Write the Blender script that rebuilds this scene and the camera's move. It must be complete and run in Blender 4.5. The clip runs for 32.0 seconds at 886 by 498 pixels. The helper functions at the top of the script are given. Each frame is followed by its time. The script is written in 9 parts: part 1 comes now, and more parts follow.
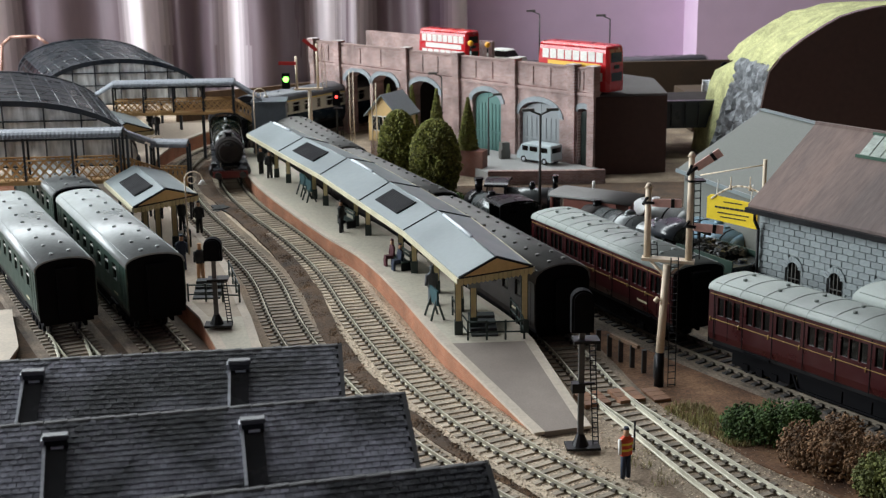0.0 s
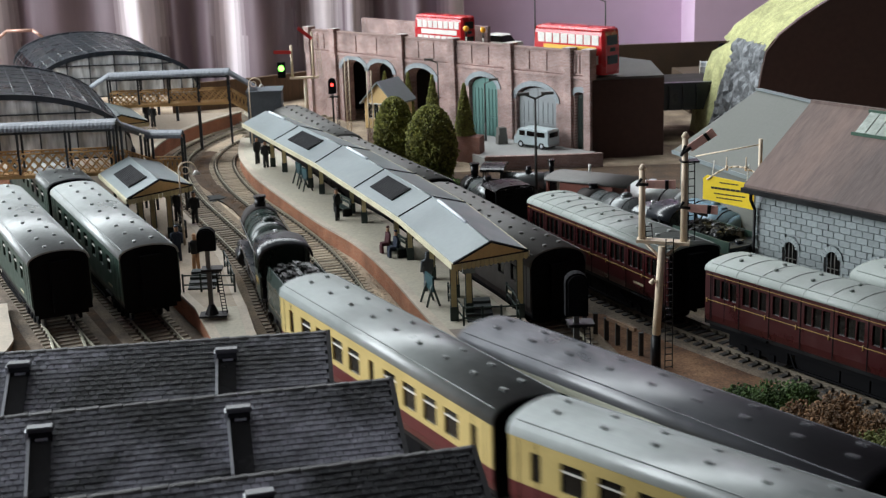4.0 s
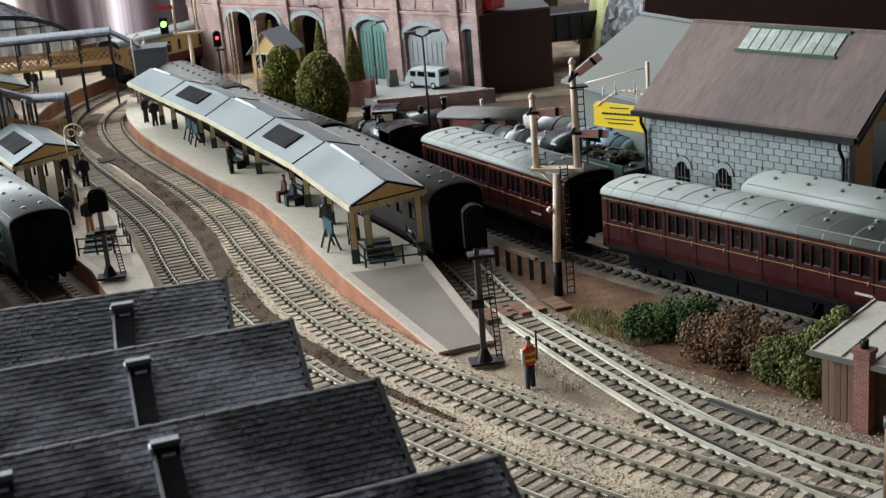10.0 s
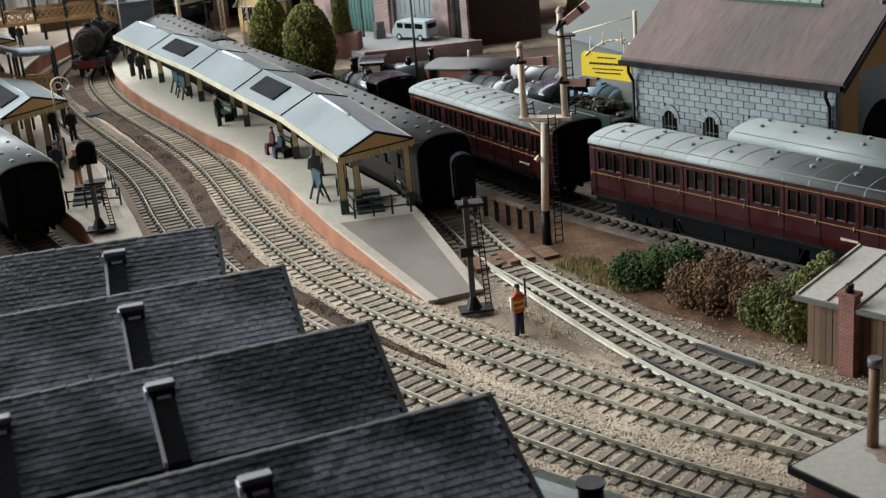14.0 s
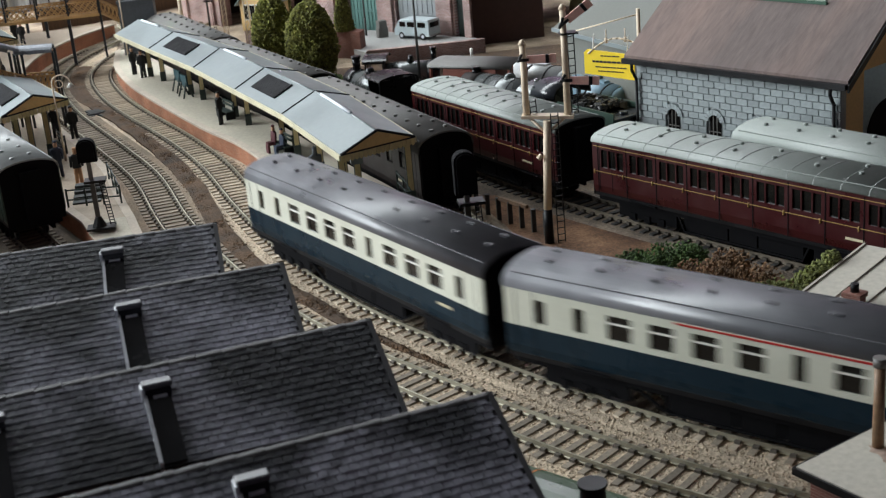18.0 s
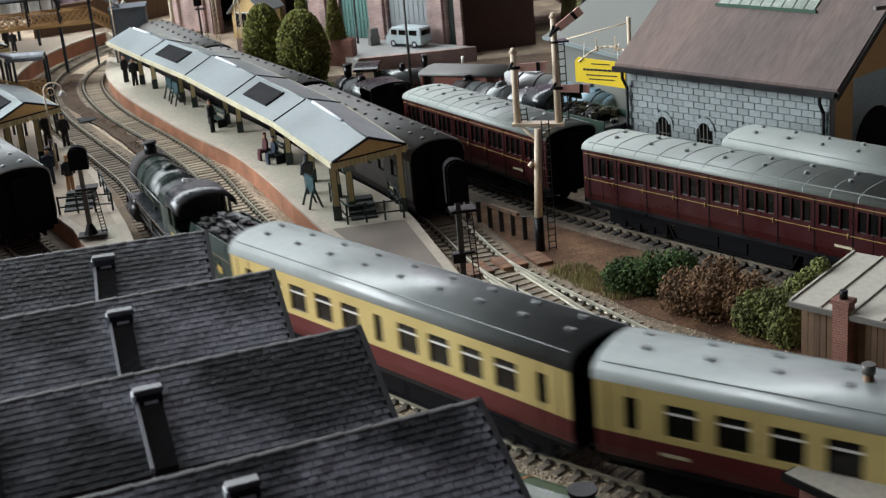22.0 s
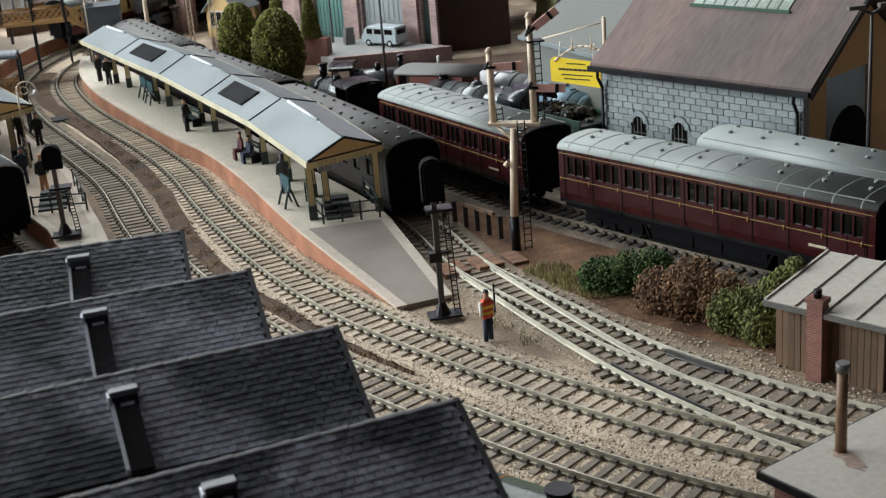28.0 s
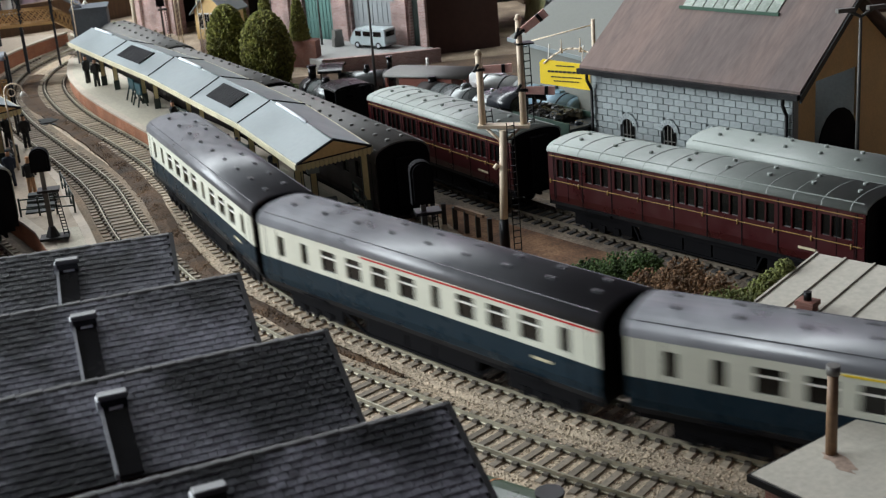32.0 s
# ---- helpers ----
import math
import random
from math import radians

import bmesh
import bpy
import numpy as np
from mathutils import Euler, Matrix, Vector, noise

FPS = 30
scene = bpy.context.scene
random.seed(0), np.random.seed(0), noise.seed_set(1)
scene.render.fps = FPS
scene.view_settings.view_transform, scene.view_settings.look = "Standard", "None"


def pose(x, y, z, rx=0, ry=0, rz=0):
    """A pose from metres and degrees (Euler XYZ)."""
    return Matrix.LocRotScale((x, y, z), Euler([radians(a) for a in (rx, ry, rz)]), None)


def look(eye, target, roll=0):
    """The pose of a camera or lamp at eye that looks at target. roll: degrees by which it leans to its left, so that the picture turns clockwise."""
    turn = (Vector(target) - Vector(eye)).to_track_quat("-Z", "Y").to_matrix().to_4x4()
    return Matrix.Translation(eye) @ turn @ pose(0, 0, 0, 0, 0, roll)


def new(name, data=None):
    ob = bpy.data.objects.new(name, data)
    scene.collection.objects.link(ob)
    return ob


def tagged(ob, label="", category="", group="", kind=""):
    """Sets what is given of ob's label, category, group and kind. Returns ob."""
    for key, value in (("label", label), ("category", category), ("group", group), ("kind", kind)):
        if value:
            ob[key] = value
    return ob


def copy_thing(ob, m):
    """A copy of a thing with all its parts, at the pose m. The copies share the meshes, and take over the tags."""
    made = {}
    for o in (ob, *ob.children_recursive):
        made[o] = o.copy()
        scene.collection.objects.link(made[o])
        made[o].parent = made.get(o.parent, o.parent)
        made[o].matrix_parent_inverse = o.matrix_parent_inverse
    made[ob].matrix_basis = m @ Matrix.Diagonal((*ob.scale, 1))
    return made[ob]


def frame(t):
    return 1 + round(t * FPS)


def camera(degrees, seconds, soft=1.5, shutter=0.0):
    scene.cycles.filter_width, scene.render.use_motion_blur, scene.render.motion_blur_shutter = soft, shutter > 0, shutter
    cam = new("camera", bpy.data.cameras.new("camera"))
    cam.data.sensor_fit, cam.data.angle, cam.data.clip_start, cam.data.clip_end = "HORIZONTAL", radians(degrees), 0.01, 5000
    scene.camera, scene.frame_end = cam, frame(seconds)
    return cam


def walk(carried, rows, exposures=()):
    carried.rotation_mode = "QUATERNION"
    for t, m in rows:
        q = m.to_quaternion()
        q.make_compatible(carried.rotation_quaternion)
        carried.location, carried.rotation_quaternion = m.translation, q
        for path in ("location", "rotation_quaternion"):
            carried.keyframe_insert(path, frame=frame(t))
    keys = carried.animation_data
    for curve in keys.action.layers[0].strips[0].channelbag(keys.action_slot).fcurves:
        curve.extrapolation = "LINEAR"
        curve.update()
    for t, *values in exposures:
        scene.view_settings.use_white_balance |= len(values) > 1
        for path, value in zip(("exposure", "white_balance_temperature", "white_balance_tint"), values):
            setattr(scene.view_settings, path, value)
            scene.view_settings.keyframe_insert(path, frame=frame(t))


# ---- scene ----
# A model railway room at 1:76, in metres; the helpers below take millimetres.
cam = camera(36.87, 32.0, soft=1.3, shutter=0.4)
cam.data.dof.use_dof, cam.data.dof.focus_distance, cam.data.dof.aperture_fstop = True, 0.70, 52.0
PATH = [
    (0, (-0.00000, -0.00004, 0.25268), (0.04293, 0.77271, 0.05015), -0.77),
    (0.5, (0.00093, -0.00074, 0.25289), (0.04111, 0.77189, 0.04933), -0.93),
    (1, (0.00035, 0.00031, 0.25253), (0.04119, 0.77259, 0.04777), -0.98),
    (1.5, (0.00200, -0.00079, 0.25262), (0.04124, 0.77133, 0.04697), -1.09),
    (2, (0.00312, -0.00129, 0.25237), (0.04180, 0.77061, 0.04578), -1.20),
    (2.5, (0.00418, 0.00121, 0.25099), (0.04266, 0.77312, 0.04440), -1.36),
    (3, (0.00500, 0.00272, 0.25044), (0.04418, 0.77425, 0.04255), -1.46),
    (3.5, (0.00564, 0.00300, 0.25012), (0.04522, 0.77427, 0.04139), -1.66),
    (5.5, (0.00757, 0.00314, 0.25083), (0.05155, 0.77313, 0.03829), -2.35),
    (6, (0.00908, 0.00412, 0.24987), (0.05648, 0.77340, 0.03550), -2.58),
    (6.5, (0.00925, 0.00282, 0.24900), (0.06076, 0.77121, 0.03237), -2.86),
    (7, (0.00957, 0.00351, 0.24784), (0.06973, 0.77073, 0.02930), -3.28),
    (7.5, (0.00957, 0.00319, 0.24752), (0.07459, 0.76911, 0.02586), -3.61),
    (8, (0.00891, 0.00285, 0.24707), (0.07942, 0.76745, 0.02257), -3.75),
    (8.5, (0.00931, 0.00293, 0.24711), (0.08568, 0.76584, 0.01880), -4.21),
    (9, (0.00932, 0.00370, 0.24648), (0.09253, 0.76452, 0.01360), -4.46),
    (9.5, (0.00989, 0.00380, 0.24630), (0.09895, 0.76259, 0.00901), -4.79),
    (10, (0.00901, 0.00291, 0.24522), (0.10307, 0.75944, 0.00271), -4.90),
    (10.5, (0.00816, 0.00190, 0.24394), (0.10472, 0.75739, -0.00083), -4.88),
    (11, (0.00853, 0.00143, 0.24369), (0.10635, 0.75465, -0.00750), -4.89),
    (11.5, (0.00830, 0.00036, 0.24317), (0.10696, 0.75255, -0.01076), -4.95),
    (12, (0.00807, -0.00039, 0.24274), (0.10781, 0.75014, -0.01564), -5.04),
    (12.5, (0.00758, -0.00066, 0.24261), (0.10738, 0.74884, -0.01874), -5.08),
    (13, (0.00702, -0.00145, 0.24280), (0.10635, 0.74729, -0.02086), -4.98),
    (13.5, (0.00736, -0.00120, 0.24299), (0.10573, 0.74675, -0.02328), -5.13),
    (14, (0.00758, -0.00131, 0.24351), (0.10547, 0.74593, -0.02489), -5.17),
    (14.5, (0.00757, -0.00105, 0.24291), (0.10488, 0.74611, -0.02596), -5.17),
    (16.5, (0.00864, -0.00076, 0.24254), (0.10399, 0.74670, -0.02618), -5.27),
    (17, (0.00917, 0.00015, 0.24245), (0.10424, 0.74769, -0.02614), -5.31),
    (17.5, (0.00921, 0.00202, 0.24183), (0.10470, 0.74949, -0.02682), -5.32),
    (18, (0.00877, 0.00240, 0.24130), (0.10478, 0.75000, -0.02679), -5.14),
    (18.5, (0.00833, 0.00178, 0.24154), (0.10497, 0.74941, -0.02625), -5.13),
    (19, (0.00891, 0.00123, 0.24153), (0.10535, 0.74900, -0.02594), -5.19),
    (19.5, (0.00841, 0.00096, 0.24168), (0.10634, 0.74884, -0.02494), -5.00),
    (20, (0.00889, 0.00057, 0.24181), (0.10715, 0.74856, -0.02437), -5.09),
    (20.5, (0.00896, 0.00050, 0.24176), (0.10805, 0.74861, -0.02377), -5.09),
    (21, (0.00886, 0.00052, 0.24182), (0.10872, 0.74858, -0.02357), -5.02),
    (21.5, (0.00876, 0.00070, 0.24197), (0.10957, 0.74888, -0.02273), -4.96),
    (22, (0.00897, 0.00075, 0.24160), (0.11033, 0.74906, -0.02252), -5.01),
    (22.5, (0.00921, 0.00196, 0.24123), (0.11134, 0.75033, -0.02241), -5.02),
    (23, (0.00944, 0.00153, 0.24147), (0.11182, 0.75005, -0.02168), -5.00),
    (23.5, (0.00926, 0.00169, 0.24171), (0.11298, 0.75000, -0.02151), -5.03),
    (24, (0.00888, 0.00199, 0.24148), (0.11317, 0.75033, -0.02141), -4.99),
    (24.5, (0.00832, 0.00097, 0.24166), (0.11427, 0.74909, -0.02120), -4.91),
    (25, (0.00880, 0.00103, 0.24187), (0.11554, 0.74907, -0.02087), -4.86),
    (25.5, (0.00857, 0.00126, 0.24178), (0.11735, 0.74882, -0.02150), -4.88),
    (27.5, (0.00869, 0.00092, 0.24193), (0.12337, 0.74686, -0.02344), -4.73),
    (28, (0.00852, 0.00089, 0.24190), (0.12455, 0.74644, -0.02398), -4.70),
    (28.5, (0.00834, 0.00110, 0.24215), (0.12558, 0.74632, -0.02411), -4.72),
    (29, (0.00872, 0.00098, 0.24189), (0.12659, 0.74634, -0.02373), -4.69),
    (29.5, (0.00828, 0.00077, 0.24200), (0.12716, 0.74594, -0.02370), -4.65),
    (30, (0.00853, 0.00056, 0.24195), (0.12754, 0.74573, -0.02366), -4.67),
    (30.5, (0.00838, 0.00050, 0.24221), (0.12805, 0.74543, -0.02381), -4.63),
    (31, (0.00859, 0.00029, 0.24242), (0.12855, 0.74512, -0.02374), -4.63),
    (31.5, (0.00798, 0.00180, 0.24184), (0.13020, 0.74665, -0.02324), -4.50),
    (32, (0.00827, 0.00210, 0.24176), (0.13119, 0.74679, -0.02345), -4.56),
]
walk(cam, [(t, look(eye, target, roll)) for t, eye, target, roll in PATH], [(0.0, -0.2), (3.5, -0.2), (6.0, -0.14), (9.0, -0.03), (13.0, 0.0), (32.0, 0.0)])

# ---- light ----
world = bpy.data.worlds.new("world")
world.use_nodes = True
scene.world = world
sky = world.node_tree.nodes.new("ShaderNodeTexSky")
sky.sky_type, sky.sun_disc = "NISHITA", False
sky.sun_elevation, sky.sun_rotation = radians(35), radians(250)
world.node_tree.nodes["Background"].inputs["Strength"].default_value = 0.10
world.node_tree.links.new(sky.outputs["Color"], world.node_tree.nodes["Background"].inputs["Color"])
scene.view_settings.exposure = 0.0


def area(name, eye, target, wide, high, watts, colour):
    data = bpy.data.lights.new(name, "AREA")
    data.shape, data.size, data.size_y, data.energy, data.color = "RECTANGLE", wide, high, watts, colour
    ob = new(name, data)
    ob.matrix_basis = look(eye, target)
    return ob


area("window_daylight", (-1.72, 1.25, 0.75), (0.2, 0.75, 0.0), 1.5, 1.0, 70, (0.90, 0.97, 1.0))
area("back_window_daylight", (-0.25, 1.84, 0.95), (0.0, 0.8, 0.0), 1.6, 0.9, 40, (0.90, 0.97, 1.0))

# ---- mesh helpers, millimetres ----
K = 0.001


def box(bm, x0, x1, y0, y1, z0, z1, mi=0):
    v = [bm.verts.new((x, y, z)) for z in (z0, z1) for x, y in ((x0, y0), (x1, y0), (x1, y1), (x0, y1))]
    for f in ((3, 2, 1, 0), (4, 5, 6, 7), (0, 1, 5, 4), (1, 2, 6, 5), (2, 3, 7, 6), (3, 0, 4, 7)):
        bm.faces.new([v[i] for i in f]).material_index = mi
    return v


def tube(bm, a, b, r, seg=8, r2=None, mi=0, smooth=True):
    """A round bar from a to b, with ends."""
    a, b = Vector(a), Vector(b)
    z = (b - a).normalized()
    x = z.orthogonal().normalized()
    y = z.cross(x)
    r2 = r if r2 is None else r2
    lo = [bm.verts.new(a + r * (math.cos(u) * x + math.sin(u) * y)) for u in (2 * math.pi * k / seg for k in range(seg))]
    hi = [bm.verts.new(b + r2 * (math.cos(u) * x + math.sin(u) * y)) for u in (2 * math.pi * k / seg for k in range(seg))]
    for k in range(seg):
        f = bm.faces.new((lo[k], lo[(k + 1) % seg], hi[(k + 1) % seg], hi[k]))
        f.smooth, f.material_index = smooth, mi
    bm.faces.new(lo[::-1]).material_index = mi
    bm.faces.new(hi).material_index = mi


def slab(bm, poly, z0, z1, mi=0):
    """A flat polygon in plan, given thickness."""
    lo = [bm.verts.new((x, y, z0)) for x, y in poly]
    hi = [bm.verts.new((x, y, z1)) for x, y in poly]
    n = len(poly)
    bm.faces.new(lo[::-1]).material_index = mi
    bm.faces.new(hi).material_index = mi
    for k in range(n):
        bm.faces.new((lo[k], lo[(k + 1) % n], hi[(k + 1) % n], hi[k])).material_index = mi


def rings(bm, loops, close=True, caps=True, smooth=False, mi=0):
    """Skin a row of equal loops of points."""
    vs = [[bm.verts.new(p) for p in loop] for loop in loops]
    n = len(vs[0])
    for a, b in zip(vs, vs[1:]):
        for k in range(n if close else n - 1):
            f = bm.faces.new((a[k], a[(k + 1) % n], b[(k + 1) % n], b[k]))
            f.smooth, f.material_index = smooth, mi
    if caps and close:
        bm.faces.new(vs[0][::-1]).material_index = mi
        bm.faces.new(vs[-1]).material_index = mi
    return vs


def strip(bm, left, right, z0l, z1, mi=0):
    """A bed that follows two plan lines, with sides."""
    loops = [((a[0], a[1], z0l), (a[0], a[1], z1), (b[0], b[1], z1), (b[0], b[1], z0l)) for a, b in zip(left, right)]
    rings(bm, loops, mi=mi)


def mesh_of(name, bm, mats):
    bmesh.ops.recalc_face_normals(bm, faces=bm.faces)
    for v in bm.verts:
        v.co *= K
    me = bpy.data.meshes.new(name)
    bm.to_mesh(me)
    bm.free()
    for m in mats if isinstance(mats, (list, tuple)) else [mats]:
        me.materials.append(m)
    return me


def part(name, bm, material, parent, label=""):
    """Links a bmesh as one mesh object under a thing or a part."""
    ob = new(name, mesh_of(name, bm, material))
    ob.parent = parent
    return tagged(ob, label)


def piece(name, me, parent, m):
    """An object of its own on a shared mesh."""
    ob = new(name, me)
    ob.parent, ob.matrix_basis = parent, m
    return ob


def mm(x, y, z, rx=0, ry=0, rz=0):
    return pose(x * K, y * K, z * K, rx, ry, rz)


def thing(name, m, label, category, group="", kind=""):
    ob = new(name)
    ob.empty_display_size = 0.01
    ob.matrix_basis = m
    return tagged(ob, label, category, group, kind)


def solid(name, bm, material, m, label, category, group="", kind=""):
    """A thing that is one mesh."""
    ob = new(name, mesh_of(name, bm, material))
    ob.matrix_basis = m
    return tagged(ob, label, category, group, kind)


def setting(name, bm, material, label="", category=""):
    return tagged(new(name, mesh_of(name, bm, material)), label, category, "", "structure")


# ---- materials ----
def material(name, colour, rough=0.6, metal=0.0, vary=0.15, grain=600.0, stains=60.0, bump=0.0, bump_scale=900.0, island=0.0, objects=0.0,
             second=None, second_amount=0.0, coat=0.0, spec=0.5, stretch=(1, 1, 1), place=False, soft_edge=0.18):
    """A paint or surface with fine grain, larger stains and relief."""
    mat = bpy.data.materials.new(name)
    mat.use_nodes = True
    nt = mat.node_tree
    bs = nt.nodes["Principled BSDF"]
    bs.inputs["Roughness"].default_value, bs.inputs["Metallic"].default_value = rough, metal
    bs.inputs["Specular IOR Level"].default_value = spec
    bs.inputs["Coat Weight"].default_value = coat
    tc = nt.nodes.new("ShaderNodeTexCoord")
    mp = nt.nodes.new("ShaderNodeMapping")
    mp.inputs["Scale"].default_value = stretch
    nt.links.new(nt.nodes.new("ShaderNodeNewGeometry").outputs["Position"] if place else tc.outputs["Object"], mp.inputs["Vector"])

    def noise_at(scale, detail=4.0):
        n = nt.nodes.new("ShaderNodeTexNoise")
        n.inputs["Scale"].default_value, n.inputs["Detail"].default_value = scale, detail
        nt.links.new(mp.outputs["Vector"], n.inputs["Vector"])
        return n.outputs["Fac"]

    def mix(kind, fac, a, b):
        m = nt.nodes.new("ShaderNodeMix")
        m.data_type, m.blend_type = "RGBA", kind
        for s, v in ((m.inputs[0], fac), (m.inputs[6], a), (m.inputs[7], b)):
            if isinstance(v, (int, float)):
                s.default_value = v
            elif isinstance(v, (tuple, list)):
                s.default_value = (*v, 1)
            else:
                nt.links.new(v, s)
        return m.outputs[2]

    def ramp(fac, lo, hi, a, b):
        r = nt.nodes.new("ShaderNodeMapRange")
        for k, v in zip(range(1, 5), (lo, hi, a, b)):
            r.inputs[k].default_value = v
        nt.links.new(fac, r.inputs[0])
        return r.outputs[0]

    c = mix("MIX", 0.0, colour, colour)
    fine, wide = noise_at(grain), noise_at(stains)
    if second:
        c = mix("MIX", ramp(wide, 0.5 - soft_edge, 0.5 + soft_edge, 0.0, second_amount), colour, second)
    grey = nt.nodes.new("ShaderNodeCombineColor")
    both = nt.nodes.new("ShaderNodeMath")
    both.operation = "MULTIPLY"
    nt.links.new(ramp(fine, 0.25, 0.75, 1 - vary, 1 + vary), both.inputs[0])
    nt.links.new(ramp(wide, 0.3, 0.7, 1 - vary, 1 + vary), both.inputs[1])
    value = both.outputs[0]
    if island or objects:
        src = nt.nodes.new("ShaderNodeNewGeometry").outputs["Random Per Island"] if island else nt.nodes.new("ShaderNodeObjectInfo").outputs["Random"]
        b2 = nt.nodes.new("ShaderNodeMath")
        b2.operation = "MULTIPLY"
        amount = island or objects
        nt.links.new(value, b2.inputs[0])
        nt.links.new(ramp(src, 0, 1, 1 - amount, 1 + amount), b2.inputs[1])
        value = b2.outputs[0]
    for k in range(3):
        nt.links.new(value, grey.inputs[k])
    nt.links.new(mix("MULTIPLY", 1.0, c, grey.outputs[0]), bs.inputs["Base Color"])
    nt.links.new(ramp(wide, 0.3, 0.7, max(rough - 0.1, 0.02), min(rough + 0.1, 1.0)), bs.inputs["Roughness"])
    if bump:
        bp = nt.nodes.new("ShaderNodeBump")
        bp.inputs["Strength"].default_value, bp.inputs["Distance"].default_value = bump, 0.0006
        nt.links.new(noise_at(bump_scale, 5.0), bp.inputs["Height"])
        nt.links.new(bp.outputs["Normal"], bs.inputs["Normal"])
    return mat


def brickwork(name, one, two, mortar, wide, high, joint=0.06, rough=0.8, bump=0.5, turn=(0, 0, 0), axes="XZ", tint=0.25):
    """Courses of bricks too small to pick apart; wide and high in millimetres, laid along X and Z (or along the wall's run)."""
    mat = bpy.data.materials.new(name)
    mat.use_nodes = True
    nt = mat.node_tree
    bs = nt.nodes["Principled BSDF"]
    bs.inputs["Roughness"].default_value = rough
    tc = nt.nodes.new("ShaderNodeTexCoord")
    sep = nt.nodes.new("ShaderNodeSeparateXYZ")
    com = nt.nodes.new("ShaderNodeCombineXYZ")
    nt.links.new(tc.outputs["Object"], sep.inputs[0])
    if axes == "UV":
        uv = nt.nodes.new("ShaderNodeSeparateXYZ")
        nt.links.new(tc.outputs["UV"], uv.inputs[0])
        nt.links.new(uv.outputs[0], com.inputs[0])
        nt.links.new(uv.outputs[1], com.inputs[1])
    else:
        nt.links.new(sep.outputs["XYZ".index(axes[0])], com.inputs[0])
        nt.links.new(sep.outputs["XYZ".index(axes[1])], com.inputs[1])
    br = nt.nodes.new("ShaderNodeTexBrick")
    nt.links.new(com.outputs[0], br.inputs["Vector"])
    for k, v in (("Color1", one), ("Color2", two), ("Mortar", mortar)):
        br.inputs[k].default_value = (*v, 1)
    br.inputs["Scale"].default_value = 1.0
    br.inputs["Brick Width"].default_value, br.inputs["Row Height"].default_value = wide * K, high * K
    br.inputs["Mortar Size"].default_value = joint * high * K
    br.inputs["Bias"].default_value = -0.1
    n = nt.nodes.new("ShaderNodeTexNoise")
    n.inputs["Scale"].default_value = 45
    nt.links.new(tc.outputs["Object"], n.inputs["Vector"])
    r = nt.nodes.new("ShaderNodeMapRange")
    for k, v in zip(range(1, 5), (0.3, 0.7, 1 - tint, 1 + tint)):
        r.inputs[k].default_value = v
    nt.links.new(n.outputs["Fac"], r.inputs[0])
    m = nt.nodes.new("ShaderNodeMix")
    m.data_type, m.blend_type = "RGBA", "MULTIPLY"
    m.inputs[0].default_value = 1
    g = nt.nodes.new("ShaderNodeCombineColor")
    for k in range(3):
        nt.links.new(r.outputs[0], g.inputs[k])
    nt.links.new(br.outputs["Color"], m.inputs[6])
    nt.links.new(g.outputs[0], m.inputs[7])
    nt.links.new(m.outputs[2], bs.inputs["Base Color"])
    bp = nt.nodes.new("ShaderNodeBump")
    bp.inputs["Strength"].default_value, bp.inputs["Distance"].default_value = bump, 0.0003
    bp.invert = True
    nt.links.new(br.outputs["Fac"], bp.inputs["Height"])
    nt.links.new(bp.outputs["Normal"], bs.inputs["Normal"])
    return mat


def glow(name, colour, strength):
    mat = bpy.data.materials.new(name)
    mat.use_nodes = True
    bs = mat.node_tree.nodes["Principled BSDF"]
    bs.inputs["Base Color"].default_value = (*colour, 1)
    bs.inputs["Emission Color"].default_value = (*colour, 1)
    bs.inputs["Emission Strength"].default_value = strength
    return mat


M = {}
M["ballast"] = material("ballast", (0.54, 0.44, 0.33), 0.95, vary=0.38, grain=650, stains=30, bump=1.0, bump_scale=1000, second=(0.36, 0.28, 0.19), second_amount=0.55)
M["dirt"] = material("dirt", (0.075, 0.044, 0.024), 0.98, vary=0.45, grain=700, stains=60, bump=1.0, bump_scale=700)
M["board"] = material("baseboard_scatter", (0.19, 0.13, 0.085), 0.95, vary=0.35, grain=700, stains=26, bump=1.0, bump_scale=900, second=(0.40, 0.32, 0.23), second_amount=0.9)
M["sleeper"] = material("sleeper", (0.40, 0.335, 0.255), 0.85, vary=0.25, objects=0.35, bump=0.4, stretch=(1, 1, 1))
M["worn_sleeper"] = material("worn_sleeper", (0.24, 0.20, 0.155), 0.85, vary=0.25, objects=0.35, bump=0.4)
M["worn_ballast"] = material("oily_brown_ballast", (0.27, 0.21, 0.15), 0.95, vary=0.4, grain=650, stains=40, bump=1.0, bump_scale=1000, second=(0.17, 0.125, 0.085), second_amount=0.7)
# dark brown siding bed, deepened for the shade under parked coaches
M["dark_ballast"] = material("dark_brown_ballast", (0.13, 0.10, 0.075), 0.95, vary=0.4, grain=650, stains=40, bump=1.0, bump_scale=1000, second=(0.22, 0.17, 0.125), second_amount=0.6)
M["dark_sleeper"] = material("dark_sleeper", (0.035, 0.033, 0.032), 0.7, vary=0.2, objects=0.25)
M["rail"] = material("nickel_rail", (0.36, 0.335, 0.255), 0.42, 0.5, vary=0.15, grain=300)
M["pale_rail"] = material("pale_painted_rail", (0.50, 0.475, 0.375), 0.45, 0.15, vary=0.12, grain=300)
M["rail_dull"] = material("weathered_rail", (0.20, 0.17, 0.13), 0.55, 0.5, vary=0.2, grain=300)
